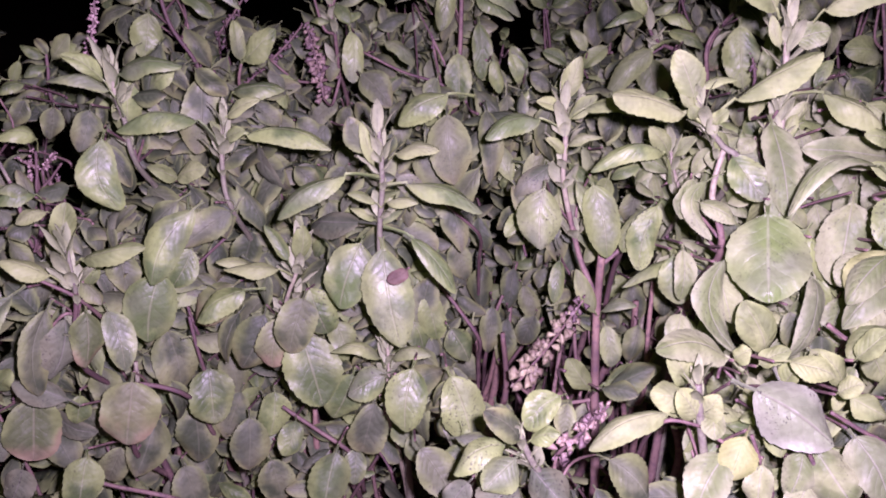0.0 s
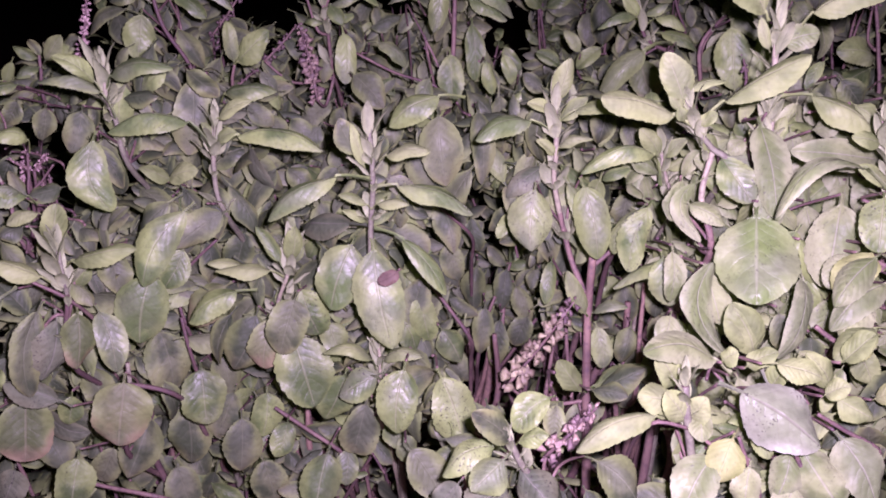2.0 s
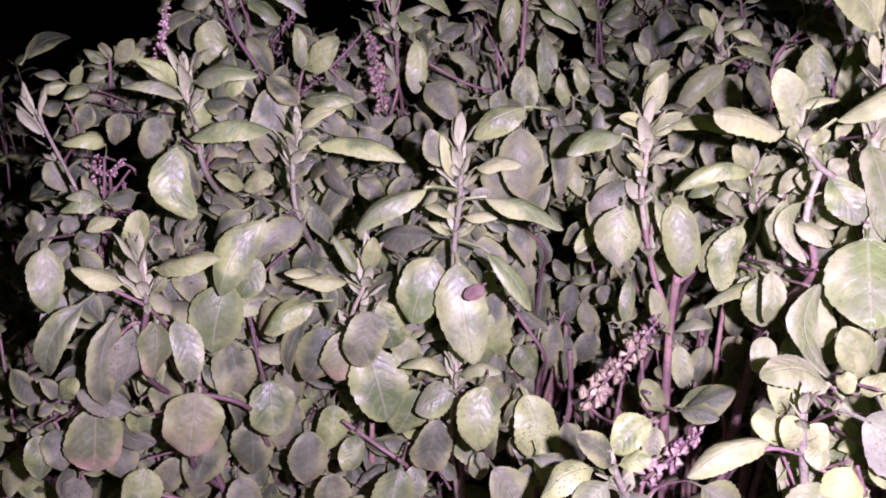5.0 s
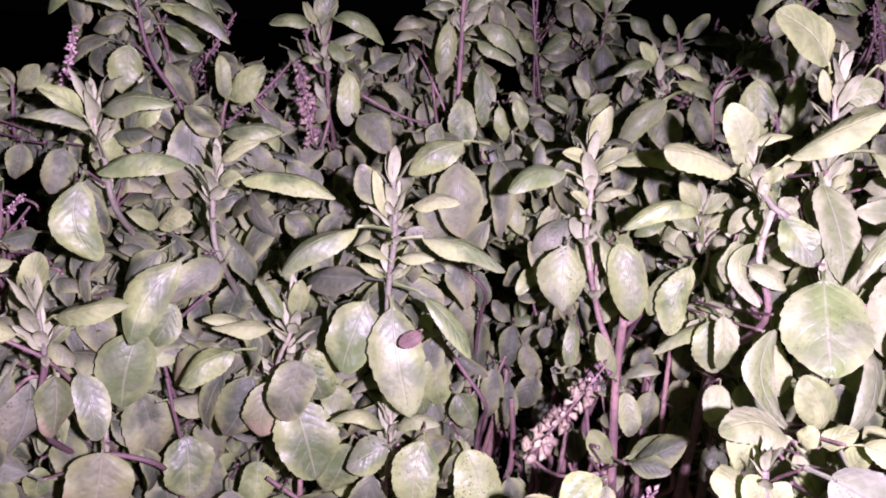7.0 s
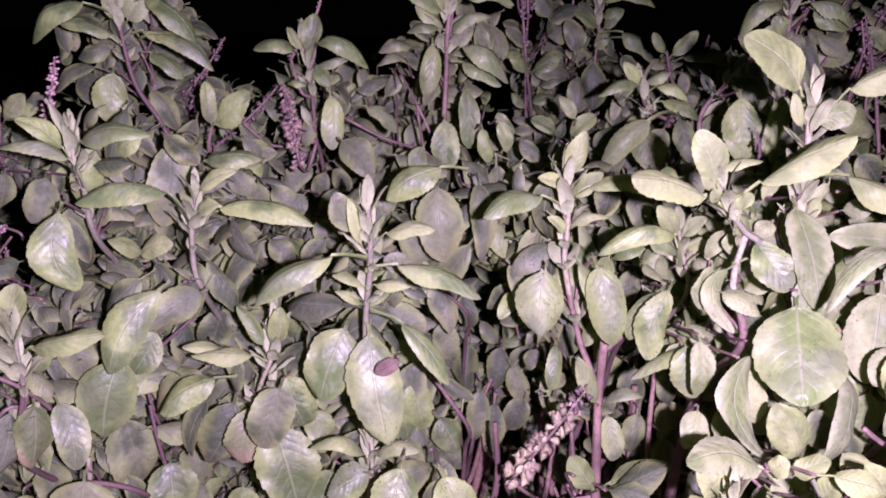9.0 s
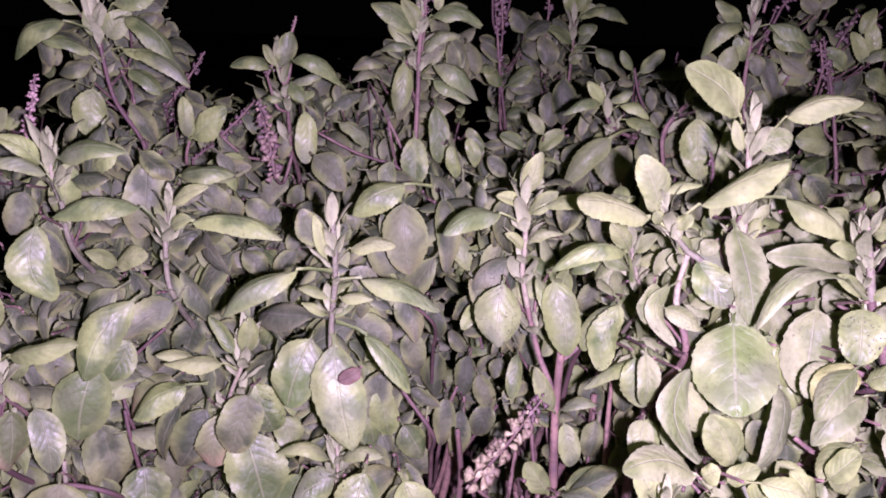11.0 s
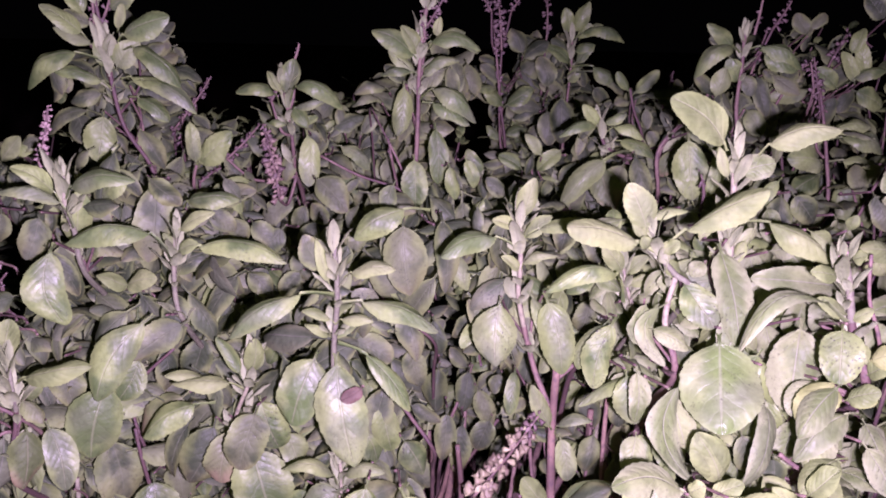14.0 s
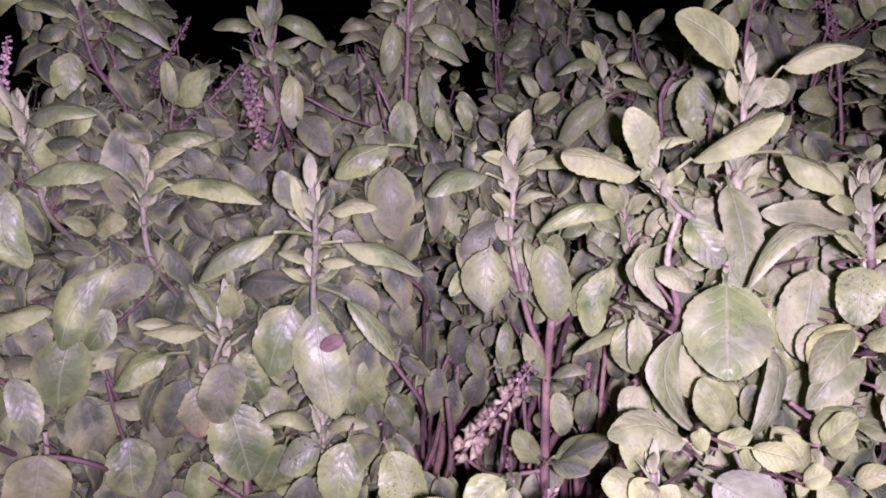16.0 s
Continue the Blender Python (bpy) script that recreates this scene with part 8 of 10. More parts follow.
# s9
s = shoot("short basil shoot with two small arched leaves and specked leaves", [(-0.0282, 0.3900, 0.2226), (-0.0276, 0.3900, 0.2101), (-0.0298, 0.4000, 0.1787)], 0.0011, STEM_PALE)
axils(s, [(-0.0282, 0.3900, 0.2226), (-0.0276, 0.3900, 0.2101), (-0.0298, 0.4000, 0.1787)], 0.0240)
bud(s, (-0.0281, 0.3900, 0.2148), 0.0179, (-0.05, -0.10, 1.30))
leaf(s, (-0.0305, 0.3900, 0.2094), (-0.0552, 0.3800, 0.2229), 0.0092, (0.55, -0.33, 0.77), 0.39, "y", 0.20, 0.50, True)
leaf(s, (-0.0265, 0.3900, 0.2094), (-0.0056, 0.3800, 0.2211), 0.0092, (-0.58, -0.35, 0.74), 0.31, "y", 0.20, 0.50, True)
twig(s, [(-0.0132, 0.3658, 0.2258), (-0.0127, 0.3920, 0.2198), (-0.0121, 0.3893, 0.2214)], 0.0007)
leaf(s, (-0.0132, 0.3650, 0.2258), (-0.0180, 0.3550, 0.1930), 0.0198, (0.01, -0.96, 0.29), 0.09, "s", 0.12, 0.10, True, 0.05)
twig(s, [(0.0016, 0.3608, 0.2247), (0.0005, 0.3867, 0.2186), (-0.0008, 0.3837, 0.2201)], 0.0007)
leaf(s, (0.0016, 0.3600, 0.2247), (0.0140, 0.3520, 0.1890), 0.0220, (0.06, -0.97, 0.24), 0.08, "s", 0.12, 0.10, True, -0.04)
leaf(s, (-0.0243, 0.3856, 0.2105), (-0.0479, 0.3800, 0.1993), 0.0162, (-0.03, -0.87, 0.49), 0.12, "s", 0.20, 0.00, True)
twig(s, [(0.0017, 0.4108, 0.2251), (-0.0001, 0.4359, 0.2188), (-0.0023, 0.4320, 0.2200)], 0.0007)
leaf(s, (0.0017, 0.4100, 0.2251), (0.0139, 0.4100, 0.2036), 0.0151, (0.32, -0.93, 0.18), 0.10, "s", 0.12, 0.10, True)
twig(s, [(-0.0208, 0.4208, 0.2286), (-0.0223, 0.4459, 0.2225), (-0.0241, 0.4420, 0.2239)], 0.0007)
leaf(s, (-0.0208, 0.4200, 0.2286), (-0.0105, 0.4200, 0.2056), 0.0154, (0.34, -0.93, 0.15), 0.10, "g", 0.12, 0.10, True)
twig(s, [(-0.0454, 0.4008, 0.2052), (-0.0384, 0.4160, 0.1893), (-0.0298, 0.4000, 0.1787)], 0.0007)
leaf(s, (-0.0454, 0.4000, 0.2052), (-0.0584, 0.4000, 0.1753), 0.0188, (-0.24, -0.97, 0.10), 0.10, "g", 0.12, 0.10, True)
leaf(s, (-0.0265, 0.4000, 0.1772), (-0.0149, 0.4000, 0.1582), 0.0137, (0.42, -0.87, 0.25), 0.10, "g", 0.12, 0.10, True)
leaf(s, (-0.0354, 0.4000, 0.1893), (-0.0440, 0.4000, 0.1547), 0.0218, (0.04, -1.00, -0.01), 0.10, "k", 0.12, 0.10, True)
twig(s, [(-0.0165, 0.3908, 0.1737), (-0.0171, 0.4159, 0.1679), (-0.0177, 0.4120, 0.1696)], 0.0007)
leaf(s, (-0.0165, 0.3900, 0.1737), (-0.0138, 0.3900, 0.1547), 0.0118, (0.21, -0.98, 0.03), 0.10, "g", 0.12, 0.10, True)
twig(s, [(-0.0474, 0.4108, 0.1539), (-0.0391, 0.4305, 0.1386), (-0.0289, 0.4200, 0.1287)], 0.0007)
leaf(s, (-0.0474, 0.4100, 0.1539), (-0.0489, 0.4000, 0.1342), 0.0129, (0.18, -0.88, 0.43), 0.10, "g", 0.12, 0.10, True)
twig(s, [(-0.0241, 0.3880, 0.2079), (-0.0274, 0.3900, 0.1940), (-0.0345, 0.4000, 0.1685)], 0.0010)

# leftlow
s = shoot("low basil shoot with yellow-green leaves on pink stalks", [(-0.1721, 0.3670, 0.2810), (-0.1713, 0.3670, 0.2673), (-0.1724, 0.3700, 0.2549), (-0.1801, 0.3800, 0.2180)], 0.0013)
axils(s, [(-0.1721, 0.3670, 0.2810), (-0.1713, 0.3670, 0.2673), (-0.1724, 0.3700, 0.2549), (-0.1801, 0.3800, 0.2180)], 0.0240)
twig(s, [(-0.2191, 0.3788, 0.2851), (-0.2192, 0.4047, 0.2792), (-0.2193, 0.4018, 0.2809)], 0.0007)
leaf(s, (-0.2191, 0.3780, 0.2851), (-0.2181, 0.3700, 0.2513), 0.0162, (0.56, -0.80, 0.21), 0.10, "g", 0.12, 0.10, True)
twig(s, [(-0.1960, 0.3728, 0.2600), (-0.1942, 0.3987, 0.2536), (-0.1920, 0.3958, 0.2546)], 0.0007)
leaf(s, (-0.1960, 0.3720, 0.2600), (-0.2185, 0.3620, 0.2233), 0.0142, (-0.06, -0.95, 0.30), 0.28, "g", 0.12, 0.10, True)
twig(s, [(-0.1855, 0.3728, 0.2541), (-0.1826, 0.3910, 0.2363), (-0.1790, 0.3786, 0.2233)], 0.0007)
leaf(s, (-0.1855, 0.3720, 0.2541), (-0.1943, 0.3640, 0.2072), 0.0158, (0.70, -0.72, -0.01), 0.04, "k", 0.10, 0.10, True, 0.13)
twig(s, [(-0.1805, 0.3758, 0.1961), (-0.1774, 0.4014, 0.1850), (-0.1736, 0.3982, 0.1802)], 0.0007)
leaf(s, (-0.1805, 0.3750, 0.1961), (-0.2097, 0.3700, 0.2125), 0.0142, (0.45, -0.67, 0.59), 0.16, "d", 0.20, 0.00, True)
twig(s, [(-0.2002, 0.4131, 0.2378), (-0.2014, 0.4392, 0.2316), (-0.2028, 0.4365, 0.2330)], 0.0007)
leaf(s, (-0.2002, 0.4123, 0.2378), (-0.1919, 0.4050, 0.2148), 0.0157, (0.46, -0.78, 0.41), 0.10, "k", 0.12, 0.10, True)
twig(s, [(-0.2217, 0.3758, 0.2042), (-0.2206, 0.4021, 0.1916), (-0.2192, 0.3997, 0.1852)], 0.0007)
leaf(s, (-0.2217, 0.3750, 0.2042), (-0.2265, 0.3700, 0.2174), 0.0077, (0.88, -0.46, 0.14), 0.10, "k", 0.12, 0.10, True)
twig(s, [(-0.2217, 0.3758, 0.2042), (-0.2242, 0.4018, 0.1923), (-0.2271, 0.3990, 0.1867)], 0.0007)
leaf(s, (-0.2217, 0.3750, 0.2042), (-0.2086, 0.3700, 0.2178), 0.0102, (-0.36, -0.93, 0.01), 0.10, "g", 0.12, 0.10, True)
twig(s, [(-0.2230, 0.3758, 0.2024), (-0.2204, 0.4027, 0.1946), (-0.2171, 0.4011, 0.1940)], 0.0007)
leaf(s, (-0.2230, 0.3750, 0.2024), (-0.2302, 0.3700, 0.1980), 0.0062, (0.16, -0.77, 0.62), 0.12, "k", 0.12, 0.00, True)
twig(s, [(-0.2315, 0.3861, 0.1849), (-0.2321, 0.4120, 0.1790), (-0.2329, 0.4090, 0.1806)], 0.0007)
leaf(s, (-0.2315, 0.3853, 0.1849), (-0.2272, 0.3800, 0.1610), 0.0152, (0.57, -0.77, 0.28), 0.10, "k", 0.12, 0.10, True)
twig(s, [(-0.2412, 0.3858, 0.1816), (-0.2416, 0.4116, 0.1757), (-0.2421, 0.4085, 0.1774)], 0.0007)
leaf(s, (-0.2412, 0.3850, 0.1816), (-0.2381, 0.3800, 0.1559), 0.0153, (0.59, -0.78, 0.22), 0.10, "g", 0.12, 0.10, True)
bud(s, (-0.1722, 0.3670, 0.2728), 0.0203, (-0.05, -0.10, 1.30))
leaf(s, (-0.1694, 0.3700, 0.2718), (-0.1332, 0.3600, 0.2838), 0.0106, (-0.40, -0.62, 0.68), 0.18, "y", 0.20, 0.00, True)
twig(s, [(-0.1792, 0.3758, 0.2784), (-0.1772, 0.3900, 0.2591), (-0.1746, 0.3729, 0.2444)], 0.0007)
leaf(s, (-0.1792, 0.3750, 0.2784), (-0.1709, 0.3700, 0.3021), 0.0121, (0.43, -0.84, -0.33), 0.11, "y", 0.12, 0.10, True)
leaf(s, (-0.1768, 0.3650, 0.2653), (-0.1981, 0.3550, 0.2791), 0.0123, (0.62, -0.35, 0.70), 0.18, "y", 0.20, 0.00, True)
leaf(s, (-0.1728, 0.3750, 0.2616), (-0.1608, 0.3700, 0.2521), 0.0095, (0.44, -0.44, 0.78), 0.16, "k", 0.12, 0.00, True)
twig(s, [(-0.1404, 0.4018, 0.2621), (-0.1395, 0.4274, 0.2561), (-0.1384, 0.4241, 0.2577)], 0.0007)
leaf(s, (-0.1404, 0.4010, 0.2621), (-0.1506, 0.3950, 0.2216), 0.0258, (0.26, -0.96, 0.08), 0.10, "g", 0.12, 0.10, True)
twig(s, [(-0.1649, 0.3828, 0.2479), (-0.1717, 0.3971, 0.2304), (-0.1801, 0.3800, 0.2180)], 0.0007)
leaf(s, (-0.1649, 0.3820, 0.2479), (-0.1557, 0.3750, 0.2155), 0.0146, (0.39, -0.87, 0.30), 0.10, "g", 0.12, 0.10, True)
leaf(s, (-0.1711, 0.3750, 0.2501), (-0.1716, 0.3680, 0.2202), 0.0154, (0.55, -0.82, 0.18), 0.11, "r", 0.12, 0.10, True)
leaf(s, (-0.1821, 0.3750, 0.2486), (-0.1909, 0.3700, 0.2132), 0.0183, (0.76, -0.64, -0.10), 0.18, "d", 0.12, 0.10, True)
twig(s, [(-0.1115, 0.4008, 0.2939), (-0.1094, 0.4270, 0.2871), (-0.1068, 0.4244, 0.2878)], 0.0007)
leaf(s, (-0.1170, 0.4000, 0.2940), (-0.1420, 0.3850, 0.2560), 0.0186, (0.12, -0.95, 0.29), 0.11, "g", 0.12, 0.10, True, 0.11)
twig(s, [(-0.1103, 0.4058, 0.2924), (-0.1089, 0.4315, 0.2862), (-0.1071, 0.4284, 0.2875)], 0.0007)
leaf(s, (-0.1020, 0.4050, 0.2900), (-0.1300, 0.4000, 0.2710), 0.0163, (0.19, -0.98, 0.11), 0.02, "k", 0.12, 0.00, True, 0.03)
twig(s, [(-0.1273, 0.4108, 0.2701), (-0.1257, 0.4366, 0.2639), (-0.1237, 0.4336, 0.2651)], 0.0007)
leaf(s, (-0.1273, 0.4100, 0.2701), (-0.1386, 0.4050, 0.2480), 0.0144, (0.20, -0.97, 0.12), 0.10, "g", 0.12, 0.10, True)
twig(s, [(-0.1888, 0.4208, 0.2972), (-0.1858, 0.4478, 0.2885), (-0.1822, 0.4462, 0.2866)], 0.0007)
leaf(s, (-0.1888, 0.4200, 0.2972), (-0.2050, 0.4100, 0.2939), 0.0112, (0.28, -0.68, 0.68), 0.16, "k", 0.12, 0.00, True)
twig(s, [(-0.2021, 0.4008, 0.2821), (-0.1997, 0.4285, 0.2734), (-0.1967, 0.4277, 0.2716)], 0.0007)
leaf(s, (-0.2021, 0.4000, 0.2821), (-0.2116, 0.3900, 0.2793), 0.0110, (0.37, -0.56, 0.74), 0.16, "k", 0.12, 0.00, True)
twig(s, [(-0.2000, 0.4008, 0.2965), (-0.1972, 0.4280, 0.2860), (-0.1938, 0.4266, 0.2820)], 0.0007)
leaf(s, (-0.2000, 0.4000, 0.2965), (-0.2133, 0.3900, 0.3018), 0.0089, (0.57, -0.38, 0.73), 0.35, "g", 0.20, 0.00, True)
twig(s, [(-0.2163, 0.4308, 0.2794), (-0.2156, 0.4559, 0.2665), (-0.2147, 0.4520, 0.2596)], 0.0007)
leaf(s, (-0.2163, 0.4300, 0.2794), (-0.2215, 0.4300, 0.3038), 0.0085, (0.74, -0.66, 0.16), 0.12, "k", 0.12, 0.10, True)
twig(s, [(-0.1655, 0.4120, 0.2687), (-0.1662, 0.4379, 0.2627), (-0.1670, 0.4351, 0.2643)], 0.0007)
leaf(s, (-0.1655, 0.4112, 0.2687), (-0.1607, 0.4050, 0.2443), 0.0157, (0.43, -0.85, 0.30), 0.10, "k", 0.12, 0.10, True)
twig(s, [(-0.1401, 0.4408, 0.2954), (-0.1376, 0.4677, 0.2842), (-0.1345, 0.4661, 0.2794)], 0.0007)
leaf(s, (-0.1401, 0.4400, 0.2954), (-0.1538, 0.4300, 0.3053), 0.0099, (0.72, -0.53, 0.46), 0.16, "y", 0.12, 0.50, True)
twig(s, [(-0.1431, 0.4408, 0.2954), (-0.1461, 0.4674, 0.2848), (-0.1498, 0.4653, 0.2806)], 0.0007)
leaf(s, (-0.1431, 0.4400, 0.2954), (-0.1231, 0.4300, 0.3038), 0.0117, (-0.54, -0.72, 0.43), 0.13, "y", 0.12, 0.50, True)
twig(s, [(-0.2064, 0.4008, 0.2339), (-0.2042, 0.4259, 0.2216), (-0.2015, 0.4220, 0.2155)], 0.0007)
leaf(s, (-0.2064, 0.4000, 0.2339), (-0.2208, 0.4000, 0.2523), 0.0133, (0.63, -0.59, 0.49), 0.12, "k", 0.12, 0.10, True)
twig(s, [(-0.2263, 0.4500, 0.2851), (-0.2277, 0.4640, 0.2533), (-0.2299, 0.4720, 0.2315)], 0.0010)
spike(s, (-0.2263, 0.4500, 0.2851), (-0.2216, 0.4500, 0.3103), 0.0081, "pink")
twig(s, [(-0.2159, 0.4500, 0.2819), (-0.2170, 0.4640, 0.2500), (-0.2187, 0.4720, 0.2281)], 0.0010)
spike(s, (-0.2159, 0.4500, 0.2819), (-0.2143, 0.4500, 0.2931), 0.0075, "purple")

# farleft
s = shoot("basil shoot with thick purple stem and reddish flower buds", [(-0.2421, 0.4300, 0.3370), (-0.2367, 0.4300, 0.3230), (-0.2244, 0.4300, 0.2913), (-0.2199, 0.4300, 0.2624)], 0.0011)
bud(s, (-0.2411, 0.4300, 0.3286), 0.0191, (-0.36, -0.10, 1.23))
twig(s, [(-0.2473, 0.4808, 0.3444), (-0.2441, 0.5070, 0.3338), (-0.2402, 0.5044, 0.3297)], 0.0007)
leaf(s, (-0.2473, 0.4800, 0.3444), (-0.2622, 0.4750, 0.3499), 0.0082, (0.45, -0.58, 0.68), 0.26, "k", 0.20, 0.00, True)
twig(s, [(-0.2381, 0.4708, 0.3446), (-0.2348, 0.4969, 0.3359), (-0.2306, 0.4942, 0.3341)], 0.0007)
leaf(s, (-0.2381, 0.4700, 0.3446), (-0.2555, 0.4650, 0.3410), 0.0082, (0.08, -0.75, 0.65), 0.26, "g", 0.20, 0.00, True)
twig(s, [(-0.2263, 0.4708, 0.3419), (-0.2234, 0.4979, 0.3332), (-0.2198, 0.4964, 0.3315)], 0.0007)
leaf(s, (-0.2263, 0.4700, 0.3419), (-0.2410, 0.4600, 0.3385), 0.0087, (0.28, -0.65, 0.71), 0.26, "g", 0.20, 0.00, True)
twig(s, [(-0.2355, 0.4508, 0.3373), (-0.2337, 0.4570, 0.3208), (-0.2314, 0.4300, 0.3094)], 0.0007)
leaf(s, (-0.2355, 0.4500, 0.3373), (-0.2470, 0.4400, 0.3355), 0.0102, (0.46, -0.64, 0.62), 0.20, "k", 0.12, 0.00, True)
twig(s, [(-0.2075, 0.4258, 0.3143), (-0.2052, 0.4533, 0.3034), (-0.2024, 0.4523, 0.2990)], 0.0007)
leaf(s, (-0.2075, 0.4250, 0.3143), (-0.2216, 0.4100, 0.3235), 0.0112, (0.74, -0.34, 0.58), 0.51, "g", 0.20, 0.00, True)
twig(s, [(-0.1975, 0.4058, 0.2919), (-0.1945, 0.4328, 0.2820), (-0.1908, 0.4313, 0.2789)], 0.0007)
leaf(s, (-0.1975, 0.4050, 0.2919), (-0.2177, 0.3920, 0.2948), 0.0124, (0.38, -0.39, 0.84), 0.39, "g", 0.20, 0.00, True)
twig(s, [(-0.1864, 0.3908, 0.2896), (-0.1835, 0.4180, 0.2804), (-0.1799, 0.4166, 0.2780)], 0.0007)
leaf(s, (-0.1864, 0.3900, 0.2896), (-0.2007, 0.3800, 0.2888), 0.0089, (0.28, -0.47, 0.84), 0.31, "y", 0.20, 0.00, True)
twig(s, [(-0.2294, 0.4508, 0.3096), (-0.2279, 0.4759, 0.3034), (-0.2259, 0.4720, 0.3048)], 0.0007)
leaf(s, (-0.2294, 0.4500, 0.3096), (-0.2371, 0.4500, 0.2936), 0.0108, (0.24, -0.96, -0.12), 0.10, "k", 0.12, 0.10, True)
twig(s, [(-0.2555, 0.4608, 0.3059), (-0.2573, 0.4859, 0.2996), (-0.2595, 0.4820, 0.3008)], 0.0007)
leaf(s, (-0.2555, 0.4600, 0.3059), (-0.2450, 0.4600, 0.2879), 0.0128, (0.50, -0.82, 0.29), 0.10, "k", 0.12, 0.10, True)
twig(s, [(-0.2289, 0.4608, 0.2986), (-0.2295, 0.4859, 0.2928), (-0.2301, 0.4820, 0.2945)], 0.0007)
leaf(s, (-0.2289, 0.4600, 0.2986), (-0.2260, 0.4600, 0.2788), 0.0122, (0.53, -0.84, 0.08), 0.10, "k", 0.12, 0.10, True)
twig(s, [(-0.2340, 0.4108, 0.2889), (-0.2314, 0.4359, 0.2820), (-0.2282, 0.4320, 0.2824)], 0.0007)
leaf(s, (-0.2340, 0.4100, 0.2889), (-0.2432, 0.4100, 0.2799), 0.0110, (-0.16, -0.97, 0.17), 0.13, "g", 0.12, 0.10, True)
twig(s, [(-0.2168, 0.4008, 0.2808), (-0.2160, 0.4259, 0.2679), (-0.2151, 0.4220, 0.2610)], 0.0007)
leaf(s, (-0.2168, 0.4000, 0.2808), (-0.2186, 0.4000, 0.2892), 0.0098, (0.76, -0.63, 0.16), 0.12, "d", 0.12, 0.10, True)
twig(s, [(-0.2067, 0.4508, 0.3353), (-0.2059, 0.4759, 0.3294), (-0.2049, 0.4720, 0.3311)], 0.0007)
leaf(s, (-0.2067, 0.4500, 0.3353), (-0.2113, 0.4500, 0.3158), 0.0117, (0.49, -0.86, -0.12), 0.10, "k", 0.12, 0.10, True)
twig(s, [(-0.2258, 0.4608, 0.3373), (-0.2239, 0.4859, 0.3309), (-0.2215, 0.4820, 0.3320)], 0.0007)
leaf(s, (-0.2258, 0.4600, 0.3373), (-0.2355, 0.4600, 0.3224), 0.0109, (0.16, -0.98, -0.10), 0.10, "k", 0.12, 0.10, True)
twig(s, [(-0.2418, 0.4608, 0.3191), (-0.2452, 0.4859, 0.3087), (-0.2494, 0.4820, 0.3047)], 0.0007)
leaf(s, (-0.2418, 0.4600, 0.3191), (-0.2310, 0.4600, 0.3225), 0.0098, (-0.11, -0.94, 0.34), 0.06, "k", 0.12, 0.00, True)
twig(s, [(-0.2067, 0.4200, 0.3073), (-0.2120, 0.4300, 0.2774), (-0.2199, 0.4320, 0.2584)], 0.0010)
spike(s, (-0.2067, 0.4200, 0.3073), (-0.2156, 0.4200, 0.3122), 0.0039, "pink")
twig(s, [(-0.2034, 0.4200, 0.3060), (-0.2100, 0.4300, 0.2766), (-0.2199, 0.4320, 0.2584)], 0.0010)
spike(s, (-0.2034, 0.4200, 0.3060), (-0.1955, 0.4200, 0.3151), 0.0045, "pink")
twig(s, [(-0.2054, 0.4200, 0.3154), (-0.2064, 0.4200, 0.3045), (-0.2070, 0.4200, 0.2914), (-0.2062, 0.4460, 0.2674), (-0.2050, 0.4700, 0.2314)], 0.0009)
twig(s, [(-0.1932, 0.4200, 0.3092), (-0.1997, 0.4200, 0.3012), (-0.2052, 0.4200, 0.2929), (-0.2044, 0.4460, 0.2689), (-0.2032, 0.4700, 0.2329)], 0.0007)
twig(s, [(-0.2008, 0.4300, 0.2994), (-0.2084, 0.4360, 0.2726), (-0.2199, 0.4320, 0.2584)], 0.0010)
spike(s, (-0.2008, 0.4300, 0.2994), (-0.1983, 0.4300, 0.2845), 0.0046, "purple")

# farleftback
s = shoot("small basil shoot against the dark at the bush edge", [(-0.2299, 0.5000, 0.3580), (-0.2301, 0.5000, 0.3485), (-0.2315, 0.5050, 0.3250)], 0.0011)
leaf(s, (-0.2297, 0.5000, 0.3533), (-0.2421, 0.4950, 0.3618), 0.0072, (0.59, -0.64, 0.49), 0.16, "g", 0.12, 0.00, True)
leaf(s, (-0.2273, 0.5000, 0.3518), (-0.2133, 0.4950, 0.3677), 0.0102, (-0.19, -0.97, -0.14), 0.12, "y", 0.12, 0.50, True)
leaf(s, (-0.2249, 0.5050, 0.3571), (-0.2056, 0.5000, 0.3601), 0.0102, (-0.29, -0.78, 0.55), 0.25, "g", 0.20, 0.00, True)
leaf(s, (-0.2276, 0.5000, 0.3479), (-0.2404, 0.4900, 0.3441), 0.0082, (0.27, -0.63, 0.73), 0.26, "g", 0.20, 0.00, True)
leaf(s, (-0.2286, 0.5000, 0.3549), (-0.2350, 0.5000, 0.3648), 0.0055, (0.46, -0.84, 0.30), 0.16, "k", 0.12, 0.10, True)
leaf(s, (-0.2246, 0.5000, 0.3470), (-0.2125, 0.5000, 0.3362), 0.0100, (0.34, -0.86, 0.38), 0.16, "k", 0.12, 0.10, True)
twig(s, [(-0.1938, 0.3620, 0.2718), (-0.1814, 0.3660, 0.2635), (-0.1711, 0.3700, 0.2549), (-0.1703, 0.3960, 0.2309), (-0.1691, 0.4200, 0.1949)], 0.0010)
twig(s, [(-0.1958, 0.3700, 0.2317), (-0.1875, 0.3720, 0.2397), (-0.1780, 0.3740, 0.2461), (-0.1772, 0.4000, 0.2221), (-0.1760, 0.4240, 0.1861)], 0.0009)
